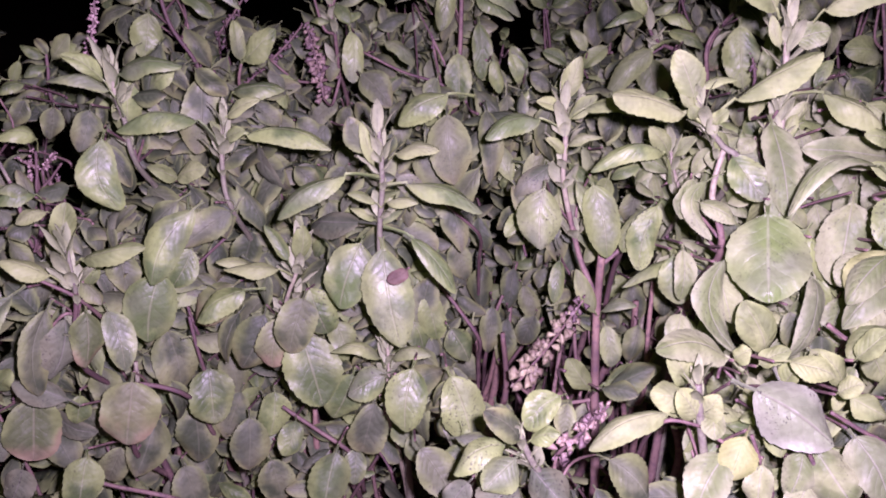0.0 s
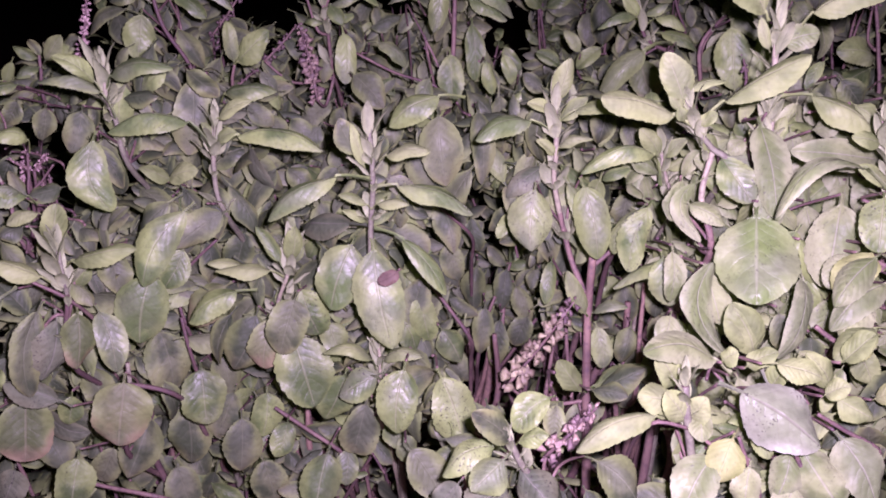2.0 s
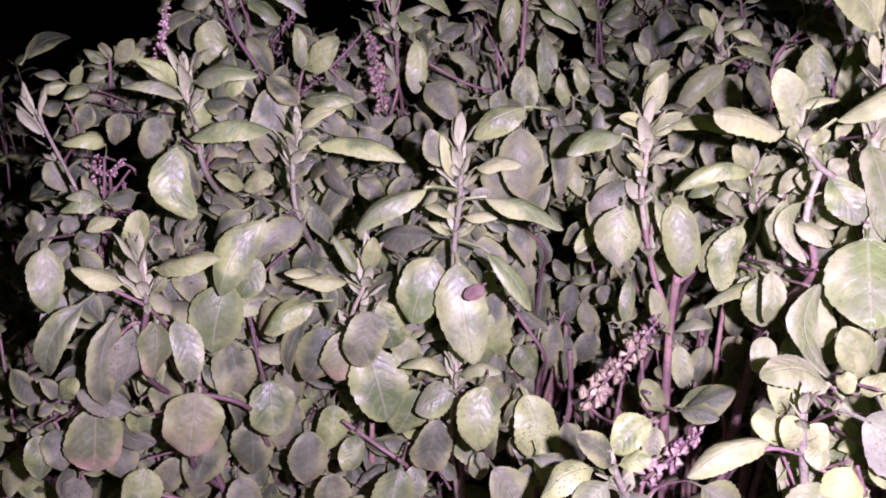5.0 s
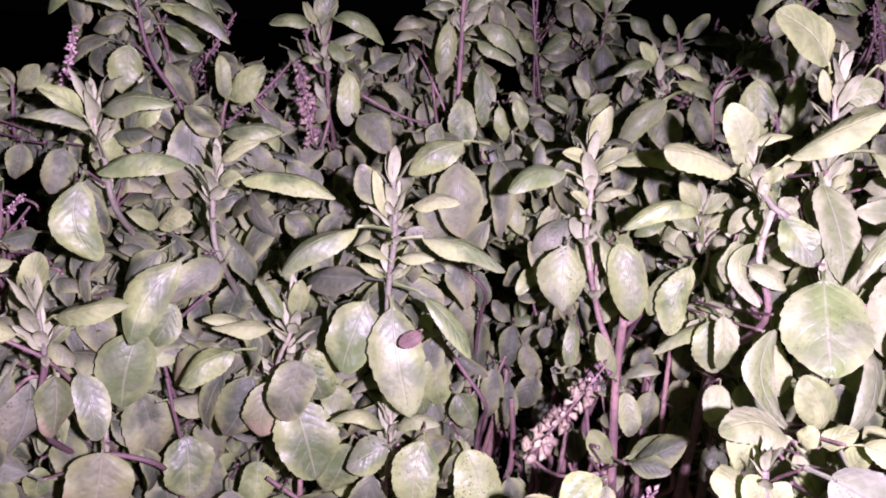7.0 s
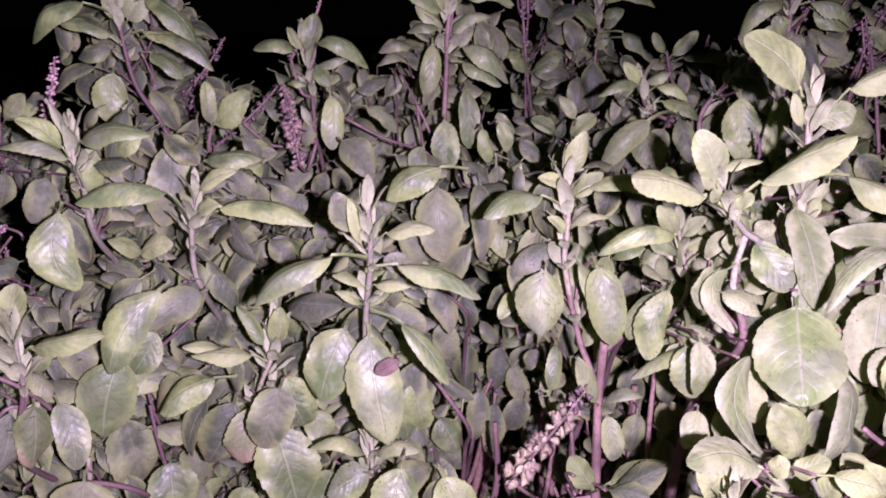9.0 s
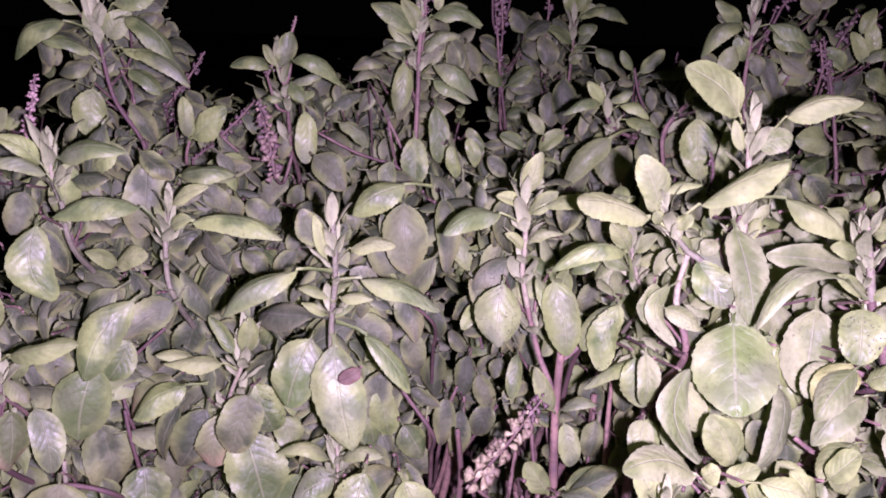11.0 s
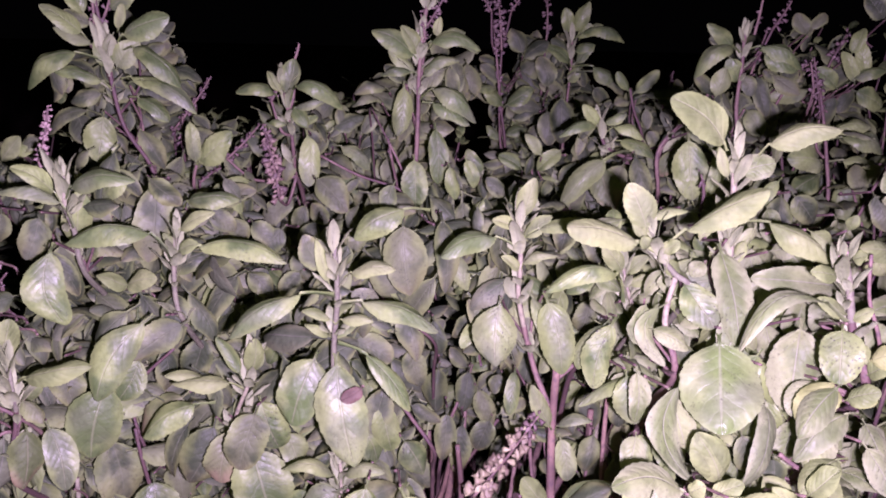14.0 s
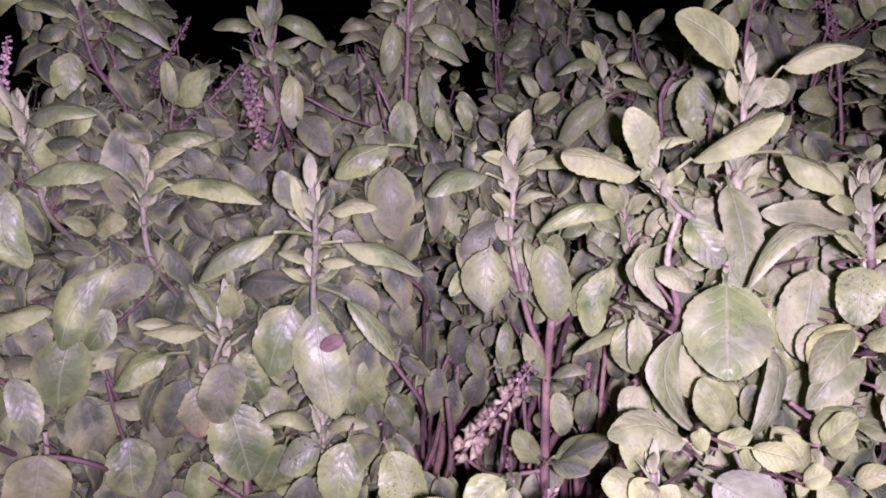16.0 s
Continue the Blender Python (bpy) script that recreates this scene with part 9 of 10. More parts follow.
twig(s, [(-0.1157, 0.4300, 0.2669), (-0.1392, 0.4300, 0.2413), (-0.1358, 0.4300, 0.2113), (-0.1350, 0.4560, 0.1873), (-0.1338, 0.4800, 0.1513)], 0.0010)
twig(s, [(-0.1363, 0.4200, 0.2255), (-0.1335, 0.4200, 0.2056), (-0.1296, 0.4300, 0.1729), (-0.1288, 0.4560, 0.1489), (-0.1276, 0.4800, 0.1129)], 0.0012)

# botleft
s = shoot("low basil branch with broad browned leaves hanging", [(-0.1602, 0.4000, 0.2084), (-0.1609, 0.4000, 0.1888), (-0.1704, 0.4100, 0.1486)], 0.0015)
twig(s, [(-0.1575, 0.3895, 0.2078), (-0.1602, 0.4111, 0.1901), (-0.1636, 0.4029, 0.1773)], 0.0007)
leaf(s, (-0.1575, 0.3887, 0.2078), (-0.1620, 0.3800, 0.1710), 0.0299, (0.32, -0.93, 0.18), 0.06, "r", 0.12, 0.10, True, -0.00)
twig(s, [(-0.1289, 0.4221, 0.1984), (-0.1292, 0.4482, 0.1924), (-0.1296, 0.4454, 0.1940)], 0.0007)
leaf(s, (-0.1289, 0.4213, 0.1984), (-0.1256, 0.4120, 0.1651), 0.0250, (0.28, -0.92, 0.28), 0.08, "g", 0.12, 0.10, True, -0.00)
twig(s, [(-0.2083, 0.3873, 0.1993), (-0.2081, 0.4132, 0.1934), (-0.2080, 0.4103, 0.1951)], 0.0007)
leaf(s, (-0.2083, 0.3865, 0.1993), (-0.2098, 0.3780, 0.1629), 0.0285, (0.43, -0.88, 0.19), 0.06, "r", 0.12, 0.10, True, -0.00)
twig(s, [(-0.1882, 0.3929, 0.1611), (-0.1802, 0.4162, 0.1515), (-0.1704, 0.4100, 0.1486)], 0.0007)
leaf(s, (-0.1882, 0.3921, 0.1611), (-0.1924, 0.3800, 0.1303), 0.0204, (0.36, -0.88, 0.30), 0.10, "g", 0.12, 0.10, True)
twig(s, [(-0.1480, 0.4463, 0.1642), (-0.1482, 0.4719, 0.1584), (-0.1485, 0.4686, 0.1602)], 0.0007)
leaf(s, (-0.1480, 0.4455, 0.1642), (-0.1458, 0.4400, 0.1233), 0.0254, (0.32, -0.94, 0.14), 0.10, "k", 0.12, 0.10, True)
twig(s, [(-0.1183, 0.4508, 0.1698), (-0.1171, 0.4764, 0.1637), (-0.1156, 0.4731, 0.1652)], 0.0007)
leaf(s, (-0.1183, 0.4500, 0.1698), (-0.1304, 0.4450, 0.1367), 0.0203, (0.11, -0.99, 0.11), 0.10, "k", 0.12, 0.10, True)
twig(s, [(-0.0954, 0.4313, 0.1792), (-0.0950, 0.4571, 0.1733), (-0.0945, 0.4540, 0.1750)], 0.0007)
leaf(s, (-0.0954, 0.4305, 0.1792), (-0.0987, 0.4250, 0.1497), 0.0185, (0.17, -0.97, 0.16), 0.10, "g", 0.12, 0.10, True)
twig(s, [(-0.0805, 0.4119, 0.1698), (-0.0796, 0.4389, 0.1634), (-0.0785, 0.4372, 0.1644)], 0.0007)
leaf(s, (-0.0805, 0.4111, 0.1698), (-0.0857, 0.4000, 0.1519), 0.0133, (0.25, -0.85, 0.46), 0.13, "g", 0.12, 0.10, True)
twig(s, [(-0.1087, 0.4219, 0.1688), (-0.1086, 0.4477, 0.1630), (-0.1085, 0.4445, 0.1647)], 0.0007)
leaf(s, (-0.1087, 0.4211, 0.1688), (-0.1099, 0.4150, 0.1339), 0.0218, (0.31, -0.94, 0.16), 0.10, "k", 0.12, 0.10, True)
twig(s, [(-0.0540, 0.3851, 0.1687), (-0.0532, 0.4117, 0.1625), (-0.0523, 0.4096, 0.1638)], 0.0007)
leaf(s, (-0.0540, 0.3843, 0.1687), (-0.0609, 0.3700, 0.1384), 0.0210, (0.10, -0.91, 0.41), 0.10, "g", 0.12, 0.10, True)
twig(s, [(-0.1618, 0.4297, 0.1652), (-0.1656, 0.4364, 0.1537), (-0.1704, 0.4100, 0.1486)], 0.0007)
leaf(s, (-0.1618, 0.4289, 0.1652), (-0.1722, 0.4100, 0.1323), 0.0240, (0.30, -0.87, 0.40), 0.10, "k", 0.12, 0.10, True)
twig(s, [(-0.1837, 0.4108, 0.2034), (-0.1841, 0.4359, 0.1976), (-0.1846, 0.4320, 0.1994)], 0.0007)
leaf(s, (-0.1837, 0.4100, 0.2034), (-0.1810, 0.4100, 0.1766), 0.0165, (0.59, -0.81, 0.06), 0.10, "k", 0.12, 0.10, True)
twig(s, [(-0.1985, 0.4008, 0.2118), (-0.1961, 0.4259, 0.2051), (-0.1932, 0.4220, 0.2058)], 0.0007)
leaf(s, (-0.1985, 0.4000, 0.2118), (-0.2156, 0.4000, 0.1921), 0.0160, (-0.08, -0.99, 0.07), 0.10, "k", 0.12, 0.10, True)
twig(s, [(-0.1915, 0.4008, 0.1917), (-0.1908, 0.4259, 0.1859), (-0.1898, 0.4220, 0.1876)], 0.0007)
leaf(s, (-0.1915, 0.4000, 0.1917), (-0.1960, 0.4000, 0.1719), 0.0124, (0.48, -0.87, -0.11), 0.10, "g", 0.12, 0.10, True)
twig(s, [(-0.2162, 0.4108, 0.1636), (-0.2175, 0.4359, 0.1575), (-0.2191, 0.4320, 0.1590)], 0.0007)
leaf(s, (-0.2162, 0.4100, 0.1636), (-0.2063, 0.4100, 0.1378), 0.0169, (0.66, -0.71, 0.26), 0.10, "k", 0.12, 0.10, True)
twig(s, [(-0.2274, 0.4008, 0.1477), (-0.2259, 0.4259, 0.1415), (-0.2241, 0.4220, 0.1430)], 0.0007)
leaf(s, (-0.2274, 0.4000, 0.1477), (-0.2385, 0.4000, 0.1227), 0.0167, (0.08, -1.00, -0.03), 0.10, "d", 0.12, 0.10, True)
twig(s, [(-0.1539, 0.4308, 0.2181), (-0.1544, 0.4559, 0.2123), (-0.1549, 0.4520, 0.2140)], 0.0007)
leaf(s, (-0.1539, 0.4300, 0.2181), (-0.1485, 0.4300, 0.1765), 0.0257, (0.38, -0.93, 0.05), 0.10, "k", 0.12, 0.10, True)
twig(s, [(-0.1266, 0.4508, 0.1917), (-0.1271, 0.4759, 0.1859), (-0.1278, 0.4720, 0.1876)], 0.0007)
leaf(s, (-0.1266, 0.4500, 0.1917), (-0.1222, 0.4500, 0.1623), 0.0180, (0.32, -0.94, 0.05), 0.10, "k", 0.12, 0.10, True)
twig(s, [(-0.1526, 0.4308, 0.1317), (-0.1533, 0.4559, 0.1258), (-0.1541, 0.4520, 0.1275)], 0.0007)
leaf(s, (-0.1526, 0.4300, 0.1317), (-0.1460, 0.4300, 0.0979), 0.0211, (0.42, -0.91, 0.08), 0.10, "k", 0.12, 0.10, True)
twig(s, [(-0.0992, 0.4208, 0.1417), (-0.0999, 0.4459, 0.1358), (-0.1007, 0.4420, 0.1376)], 0.0007)
leaf(s, (-0.0992, 0.4200, 0.1417), (-0.0931, 0.4200, 0.1088), 0.0205, (0.32, -0.95, 0.06), 0.10, "k", 0.12, 0.10, True)
twig(s, [(-0.1850, 0.4308, 0.1437), (-0.1835, 0.4559, 0.1376), (-0.1816, 0.4520, 0.1390)], 0.0007)
leaf(s, (-0.1850, 0.4300, 0.1437), (-0.1974, 0.4300, 0.1174), 0.0178, (0.12, -0.99, -0.06), 0.10, "k", 0.12, 0.10, True)
twig(s, [(-0.2210, 0.4008, 0.2149), (-0.2200, 0.4259, 0.2089), (-0.2189, 0.4220, 0.2106)], 0.0007)
leaf(s, (-0.2210, 0.4000, 0.2149), (-0.2280, 0.4000, 0.1888), 0.0159, (0.37, -0.92, -0.10), 0.10, "d", 0.12, 0.10, True)
twig(s, [(-0.1717, 0.3950, 0.1947), (-0.1567, 0.3950, 0.1979), (-0.1383, 0.4000, 0.1904), (-0.1375, 0.4260, 0.1664), (-0.1363, 0.4500, 0.1304)], 0.0014)
twig(s, [(-0.0894, 0.4200, 0.1712), (-0.0712, 0.4200, 0.1569), (-0.0526, 0.4200, 0.1424), (-0.0518, 0.4460, 0.1184), (-0.0506, 0.4700, 0.0824)], 0.0014)
twig(s, [(-0.2099, 0.4100, 0.1342), (-0.1855, 0.4100, 0.1268), (-0.1545, 0.4100, 0.1195), (-0.1537, 0.4360, 0.0955), (-0.1525, 0.4600, 0.0595)], 0.0014)

# botmid
# its k leaves are coloured darker to imitate the torch beam fading low down
s = shoot("near basil shoot with a thick dry seed spike", [(0.0294, 0.2850, 0.2326), (0.0341, 0.2850, 0.2215), (0.0390, 0.2870, 0.2126), (0.0433, 0.2900, 0.1963)], 0.0016, STEM_PALE)
axils(s, [(0.0294, 0.2850, 0.2326), (0.0341, 0.2850, 0.2215), (0.0390, 0.2870, 0.2126), (0.0433, 0.2900, 0.1963)], 0.0200)
bud(s, (0.0298, 0.2840, 0.2295), 0.0124, (-0.39, -0.10, 1.22))
twig(s, [(0.0471, 0.3012, 0.2460), (0.0492, 0.3272, 0.2394), (0.0518, 0.3243, 0.2402)], 0.0007)
leaf(s, (0.0490, 0.3000, 0.2420), (0.0330, 0.2950, 0.2290), 0.0129, (-0.24, -0.86, 0.45), 0.11, "g", 0.12, 0.10, True, 0.13)
twig(s, [(0.0507, 0.3065, 0.2368), (0.0510, 0.3330, 0.2307), (0.0515, 0.3308, 0.2321)], 0.0007)
leaf(s, (0.0507, 0.3057, 0.2368), (0.0492, 0.3000, 0.2233), 0.0090, (-0.07, -0.92, 0.40), 0.10, "k", 0.12, 0.10, True)
leaf(s, (0.0333, 0.2900, 0.2259), (0.0449, 0.2850, 0.2331), 0.0082, (-0.60, -0.49, 0.63), 0.16, "g", 0.12, 0.00, True)
leaf(s, (0.0299, 0.2850, 0.2287), (0.0150, 0.2780, 0.2467), 0.0108, (0.64, -0.73, 0.25), 0.10, "k", 0.12, 0.10, True)
leaf(s, (0.0304, 0.2820, 0.2271), (0.0148, 0.2720, 0.2168), 0.0142, (-0.02, -0.70, 0.72), 0.11, "g", 0.20, 0.00, True, -0.01)
twig(s, [(0.0295, 0.2958, 0.2191), (0.0357, 0.3088, 0.2048), (0.0433, 0.2900, 0.1963)], 0.0007)
leaf(s, (0.0295, 0.2950, 0.2191), (0.0040, 0.2850, 0.2150), 0.0138, (-0.02, -0.42, 0.91), 0.33, "s", 0.20, 0.00, True, 0.05)
leaf(s, (0.0320, 0.2906, 0.2186), (0.0476, 0.2750, 0.2056), 0.0156, (-0.14, -0.72, 0.68), 0.12, "d", 0.20, 0.00, True)
twig(s, [(0.0842, 0.2758, 0.2444), (0.0876, 0.3020, 0.2356), (0.0917, 0.2993, 0.2339)], 0.0007)
leaf(s, (0.0900, 0.2750, 0.2440), (0.0520, 0.2650, 0.2380), 0.0116, (-0.10, -0.29, 0.95), 0.25, "y", 0.22, 0.00, True, 0.00)
twig(s, [(0.0591, 0.2858, 0.2240), (0.0520, 0.3033, 0.2075), (0.0433, 0.2900, 0.1963)], 0.0007)
leaf(s, (0.0591, 0.2850, 0.2240), (0.0780, 0.2750, 0.2110), 0.0165, (-0.06, -0.85, 0.53), 0.15, "k", 0.20, 0.00, True, -0.10)
leaf(s, (0.0305, 0.2882, 0.2135), (0.0140, 0.2700, 0.2079), 0.0155, (0.26, -0.49, 0.83), 0.12, "d", 0.20, 0.00, True)
twig(s, [(0.0125, 0.3008, 0.2039), (0.0145, 0.3259, 0.1976), (0.0168, 0.3220, 0.1987)], 0.0007)
leaf(s, (0.0125, 0.3000, 0.2039), (0.0014, 0.3000, 0.1865), 0.0126, (-0.37, -0.90, 0.24), 0.10, "d", 0.12, 0.10, True)
twig(s, [(-0.0129, 0.3440, 0.1949), (-0.0149, 0.3700, 0.1884), (-0.0173, 0.3673, 0.1892)], 0.0007)
leaf(s, (-0.0129, 0.3432, 0.1949), (0.0042, 0.3350, 0.1708), 0.0188, (0.19, -0.88, 0.43), 0.10, "k", 0.12, 0.10, True)
twig(s, [(0.0753, 0.3608, 0.2129), (0.0726, 0.3871, 0.2014), (0.0693, 0.3847, 0.1963)], 0.0007)
leaf(s, (0.0753, 0.3600, 0.2129), (0.0971, 0.3500, 0.2295), 0.0134, (-0.64, -0.59, 0.49), 0.15, "k", 0.20, 0.00, True)
twig(s, [(0.0719, 0.3508, 0.2181), (0.0689, 0.3778, 0.2082), (0.0652, 0.3762, 0.2051)], 0.0007)
leaf(s, (0.0719, 0.3500, 0.2181), (0.0878, 0.3400, 0.2204), 0.0098, (-0.45, -0.54, 0.72), 0.15, "k", 0.12, 0.00, True)
twig(s, [(0.0453, 0.2950, 0.2178), (0.0445, 0.2990, 0.1972), (0.0433, 0.2920, 0.1923)], 0.0010)
spike(s, (0.0453, 0.2950, 0.2178), (0.0634, 0.2880, 0.2436), 0.0113, "seed")

# br
s = shoot("near pale basil shoot with one large purplish dusty leaf", [(0.0898, 0.2680, 0.2629), (0.0924, 0.2680, 0.2461), (0.0972, 0.2680, 0.2214), (0.0997, 0.2700, 0.2079)], 0.0018)
bud(s, (0.0904, 0.2680, 0.2585), 0.0135, (-0.15, -0.10, 1.29))
twig(s, [(0.0996, 0.2628, 0.2664), (0.0973, 0.2807, 0.2485), (0.0944, 0.2680, 0.2355)], 0.0007)
leaf(s, (0.0990, 0.2620, 0.2670), (0.1320, 0.2500, 0.2490), 0.0218, (-0.05, -0.85, 0.52), 0.05, "p", 0.20, 0.00, True, -0.06)
twig(s, [(0.1113, 0.2858, 0.2584), (0.1145, 0.3120, 0.2477), (0.1183, 0.3095, 0.2435)], 0.0007)
leaf(s, (0.1113, 0.2850, 0.2584), (0.0750, 0.2720, 0.2740), 0.0143, (0.48, -0.51, 0.72), 0.07, "c", 0.20, 0.00, True, 0.15)
twig(s, [(0.1239, 0.3008, 0.2616), (0.1255, 0.3266, 0.2491), (0.1274, 0.3236, 0.2426)], 0.0007)
leaf(s, (0.1239, 0.3000, 0.2616), (0.1127, 0.2950, 0.2839), 0.0137, (0.08, -0.98, -0.18), 0.11, "y", 0.12, 0.10, True)
twig(s, [(0.1081, 0.2659, 0.2458), (0.1039, 0.2829, 0.2274), (0.0986, 0.2691, 0.2137)], 0.0007)
leaf(s, (0.1081, 0.2651, 0.2458), (0.1009, 0.2580, 0.2300), 0.0135, (-0.24, -0.84, 0.49), 0.11, "v", 0.12, 0.10, True, 0.00)
twig(s, [(0.1274, 0.2628, 0.2416), (0.1285, 0.2892, 0.2354), (0.1299, 0.2869, 0.2367)], 0.0007)
leaf(s, (0.1274, 0.2620, 0.2416), (0.1212, 0.2550, 0.2244), 0.0118, (-0.31, -0.84, 0.45), 0.11, "c", 0.12, 0.10, True)
twig(s, [(0.1292, 0.2630, 0.2439), (0.1275, 0.2899, 0.2371), (0.1254, 0.2881, 0.2377)], 0.0007)
leaf(s, (0.1292, 0.2622, 0.2439), (0.1420, 0.2500, 0.2250), 0.0194, (-0.25, -0.87, 0.42), 0.08, "c", 0.12, 0.10, True, 0.01)
twig(s, [(0.1419, 0.2628, 0.2484), (0.1404, 0.2895, 0.2418), (0.1384, 0.2876, 0.2426)], 0.0007)
leaf(s, (0.1419, 0.2620, 0.2484), (0.1540, 0.2500, 0.2270), 0.0161, (-0.17, -0.89, 0.42), 0.07, "c", 0.12, 0.10, True, -0.06)
twig(s, [(0.1169, 0.2708, 0.2703), (0.1135, 0.2968, 0.2614), (0.1092, 0.2939, 0.2595)], 0.0007)
leaf(s, (0.1169, 0.2700, 0.2703), (0.1366, 0.2650, 0.2670), 0.0099, (-0.03, -0.62, 0.78), 0.20, "y", 0.20, 0.00, True)
twig(s, [(0.1447, 0.2708, 0.2707), (0.1429, 0.2970, 0.2583), (0.1408, 0.2945, 0.2521)], 0.0007)
leaf(s, (0.1447, 0.2700, 0.2707), (0.1525, 0.2650, 0.2841), 0.0095, (-0.84, -0.44, 0.33), 0.13, "y", 0.12, 0.10, True)
twig(s, [(0.1036, 0.2670, 0.2379), (0.1018, 0.2839, 0.2204), (0.0997, 0.2700, 0.2079)], 0.0007)
leaf(s, (0.1036, 0.2662, 0.2379), (0.0892, 0.2550, 0.2185), 0.0163, (-0.30, -0.71, 0.64), 0.11, "c", 0.12, 0.10, True)
leaf(s, (0.0937, 0.2702, 0.2467), (0.0971, 0.2650, 0.2600), 0.0090, (-0.71, -0.70, -0.09), 0.11, "y", 0.12, 0.10, True)
leaf(s, (0.0918, 0.2700, 0.2472), (0.0821, 0.2650, 0.2622), 0.0106, (0.38, -0.92, -0.06), 0.11, "y", 0.12, 0.10, True)
twig(s, [(0.0936, 0.2808, 0.2474), (0.0957, 0.2910, 0.2291), (0.0983, 0.2689, 0.2156)], 0.0007)
leaf(s, (0.0936, 0.2800, 0.2474), (0.0743, 0.2720, 0.2564), 0.0129, (0.53, -0.60, 0.61), 0.19, "y", 0.20, 0.00, True)
twig(s, [(0.0923, 0.2858, 0.2542), (0.0942, 0.2933, 0.2370), (0.0965, 0.2680, 0.2250)], 0.0007)
leaf(s, (0.0923, 0.2850, 0.2542), (0.0823, 0.2800, 0.2704), 0.0112, (0.27, -0.95, -0.13), 0.11, "y", 0.12, 0.10, True)
leaf(s, (0.0970, 0.2728, 0.2522), (0.0951, 0.2600, 0.2451), 0.0089, (-0.10, -0.47, 0.88), 0.14, "c", 0.12, 0.00, True)
twig(s, [(0.1063, 0.2808, 0.2659), (0.1049, 0.3079, 0.2538), (0.1031, 0.3063, 0.2480)], 0.0007)
leaf(s, (0.1063, 0.2800, 0.2659), (0.1100, 0.2750, 0.2727), 0.0074, (-0.88, -0.44, 0.15), 0.12, "y", 0.12, 0.10, True)
twig(s, [(0.1169, 0.2858, 0.2612), (0.1145, 0.3122, 0.2495), (0.1115, 0.3098, 0.2440)], 0.0007)
leaf(s, (0.1169, 0.2850, 0.2612), (0.1264, 0.2800, 0.2704), 0.0079, (-0.72, -0.54, 0.44), 0.12, "y", 0.12, 0.10, True)
twig(s, [(0.1242, 0.2808, 0.2544), (0.1232, 0.3071, 0.2418), (0.1219, 0.3046, 0.2353)], 0.0007)
leaf(s, (0.1242, 0.2800, 0.2544), (0.1287, 0.2750, 0.2683), 0.0088, (-0.84, -0.54, 0.08), 0.12, "y", 0.12, 0.10, True)
twig(s, [(0.1376, 0.2658, 0.2600), (0.1355, 0.2926, 0.2483), (0.1328, 0.2907, 0.2429)], 0.0007)
leaf(s, (0.1376, 0.2650, 0.2600), (0.1441, 0.2600, 0.2670), 0.0077, (-0.79, -0.44, 0.42), 0.12, "y", 0.12, 0.10, True)
twig(s, [(0.1445, 0.2758, 0.2570), (0.1466, 0.3017, 0.2448), (0.1491, 0.2988, 0.2387)], 0.0007)
leaf(s, (0.1445, 0.2750, 0.2570), (0.1317, 0.2700, 0.2750), 0.0087, (0.28, -0.96, -0.06), 0.12, "y", 0.12, 0.50, True)
twig(s, [(0.1407, 0.2661, 0.2605), (0.1377, 0.2925, 0.2526), (0.1340, 0.2901, 0.2518)], 0.0007)
leaf(s, (0.1407, 0.2653, 0.2605), (0.1539, 0.2600, 0.2540), 0.0095, (-0.08, -0.84, 0.53), 0.20, "y", 0.12, 0.10, True)
twig(s, [(0.1167, 0.2688, 0.2480), (0.1158, 0.2961, 0.2413), (0.1148, 0.2949, 0.2420)], 0.0007)
leaf(s, (0.1167, 0.2680, 0.2480), (0.1196, 0.2600, 0.2383), 0.0079, (-0.29, -0.78, 0.55), 0.11, "y", 0.12, 0.10, True)
twig(s, [(0.1656, 0.3008, 0.3050), (0.1677, 0.3272, 0.2982), (0.1701, 0.3250, 0.2989)], 0.0007)
leaf(s, (0.1670, 0.3000, 0.3030), (0.1510, 0.2900, 0.2850), 0.0147, (-0.40, -0.65, 0.64), 0.10, "v", 0.12, 0.10, True, 0.06)
twig(s, [(0.1672, 0.2958, 0.2866), (0.1697, 0.3224, 0.2793), (0.1727, 0.3204, 0.2793)], 0.0007)
leaf(s, (0.1672, 0.2950, 0.2866), (0.1509, 0.2850, 0.2726), 0.0134, (-0.39, -0.47, 0.79), 0.15, "c", 0.20, 0.00, True)
twig(s, [(0.1294, 0.2590, 0.2306), (0.1310, 0.2858, 0.2239), (0.1331, 0.2839, 0.2247)], 0.0007)
leaf(s, (0.1294, 0.2582, 0.2306), (0.1213, 0.2500, 0.2175), 0.0107, (-0.24, -0.75, 0.62), 0.11, "c", 0.12, 0.10, True)
twig(s, [(0.1131, 0.2613, 0.2375), (0.1071, 0.2808, 0.2201), (0.0997, 0.2700, 0.2079)], 0.0007)
leaf(s, (0.1131, 0.2605, 0.2375), (0.1109, 0.2550, 0.2209), 0.0108, (-0.29, -0.90, 0.34), 0.11, "c", 0.12, 0.10, True)
twig(s, [(0.0920, 0.2670, 0.2466), (0.0837, 0.2670, 0.2489), (0.0787, 0.2700, 0.2461), (0.0795, 0.2960, 0.2221), (0.0807, 0.3200, 0.1861)], 0.0008)
twig(s, [(0.0920, 0.2670, 0.2466), (0.1029, 0.2670, 0.2386), (0.1085, 0.2700, 0.2344), (0.1093, 0.2960, 0.2104), (0.1105, 0.3200, 0.1744)], 0.0009)
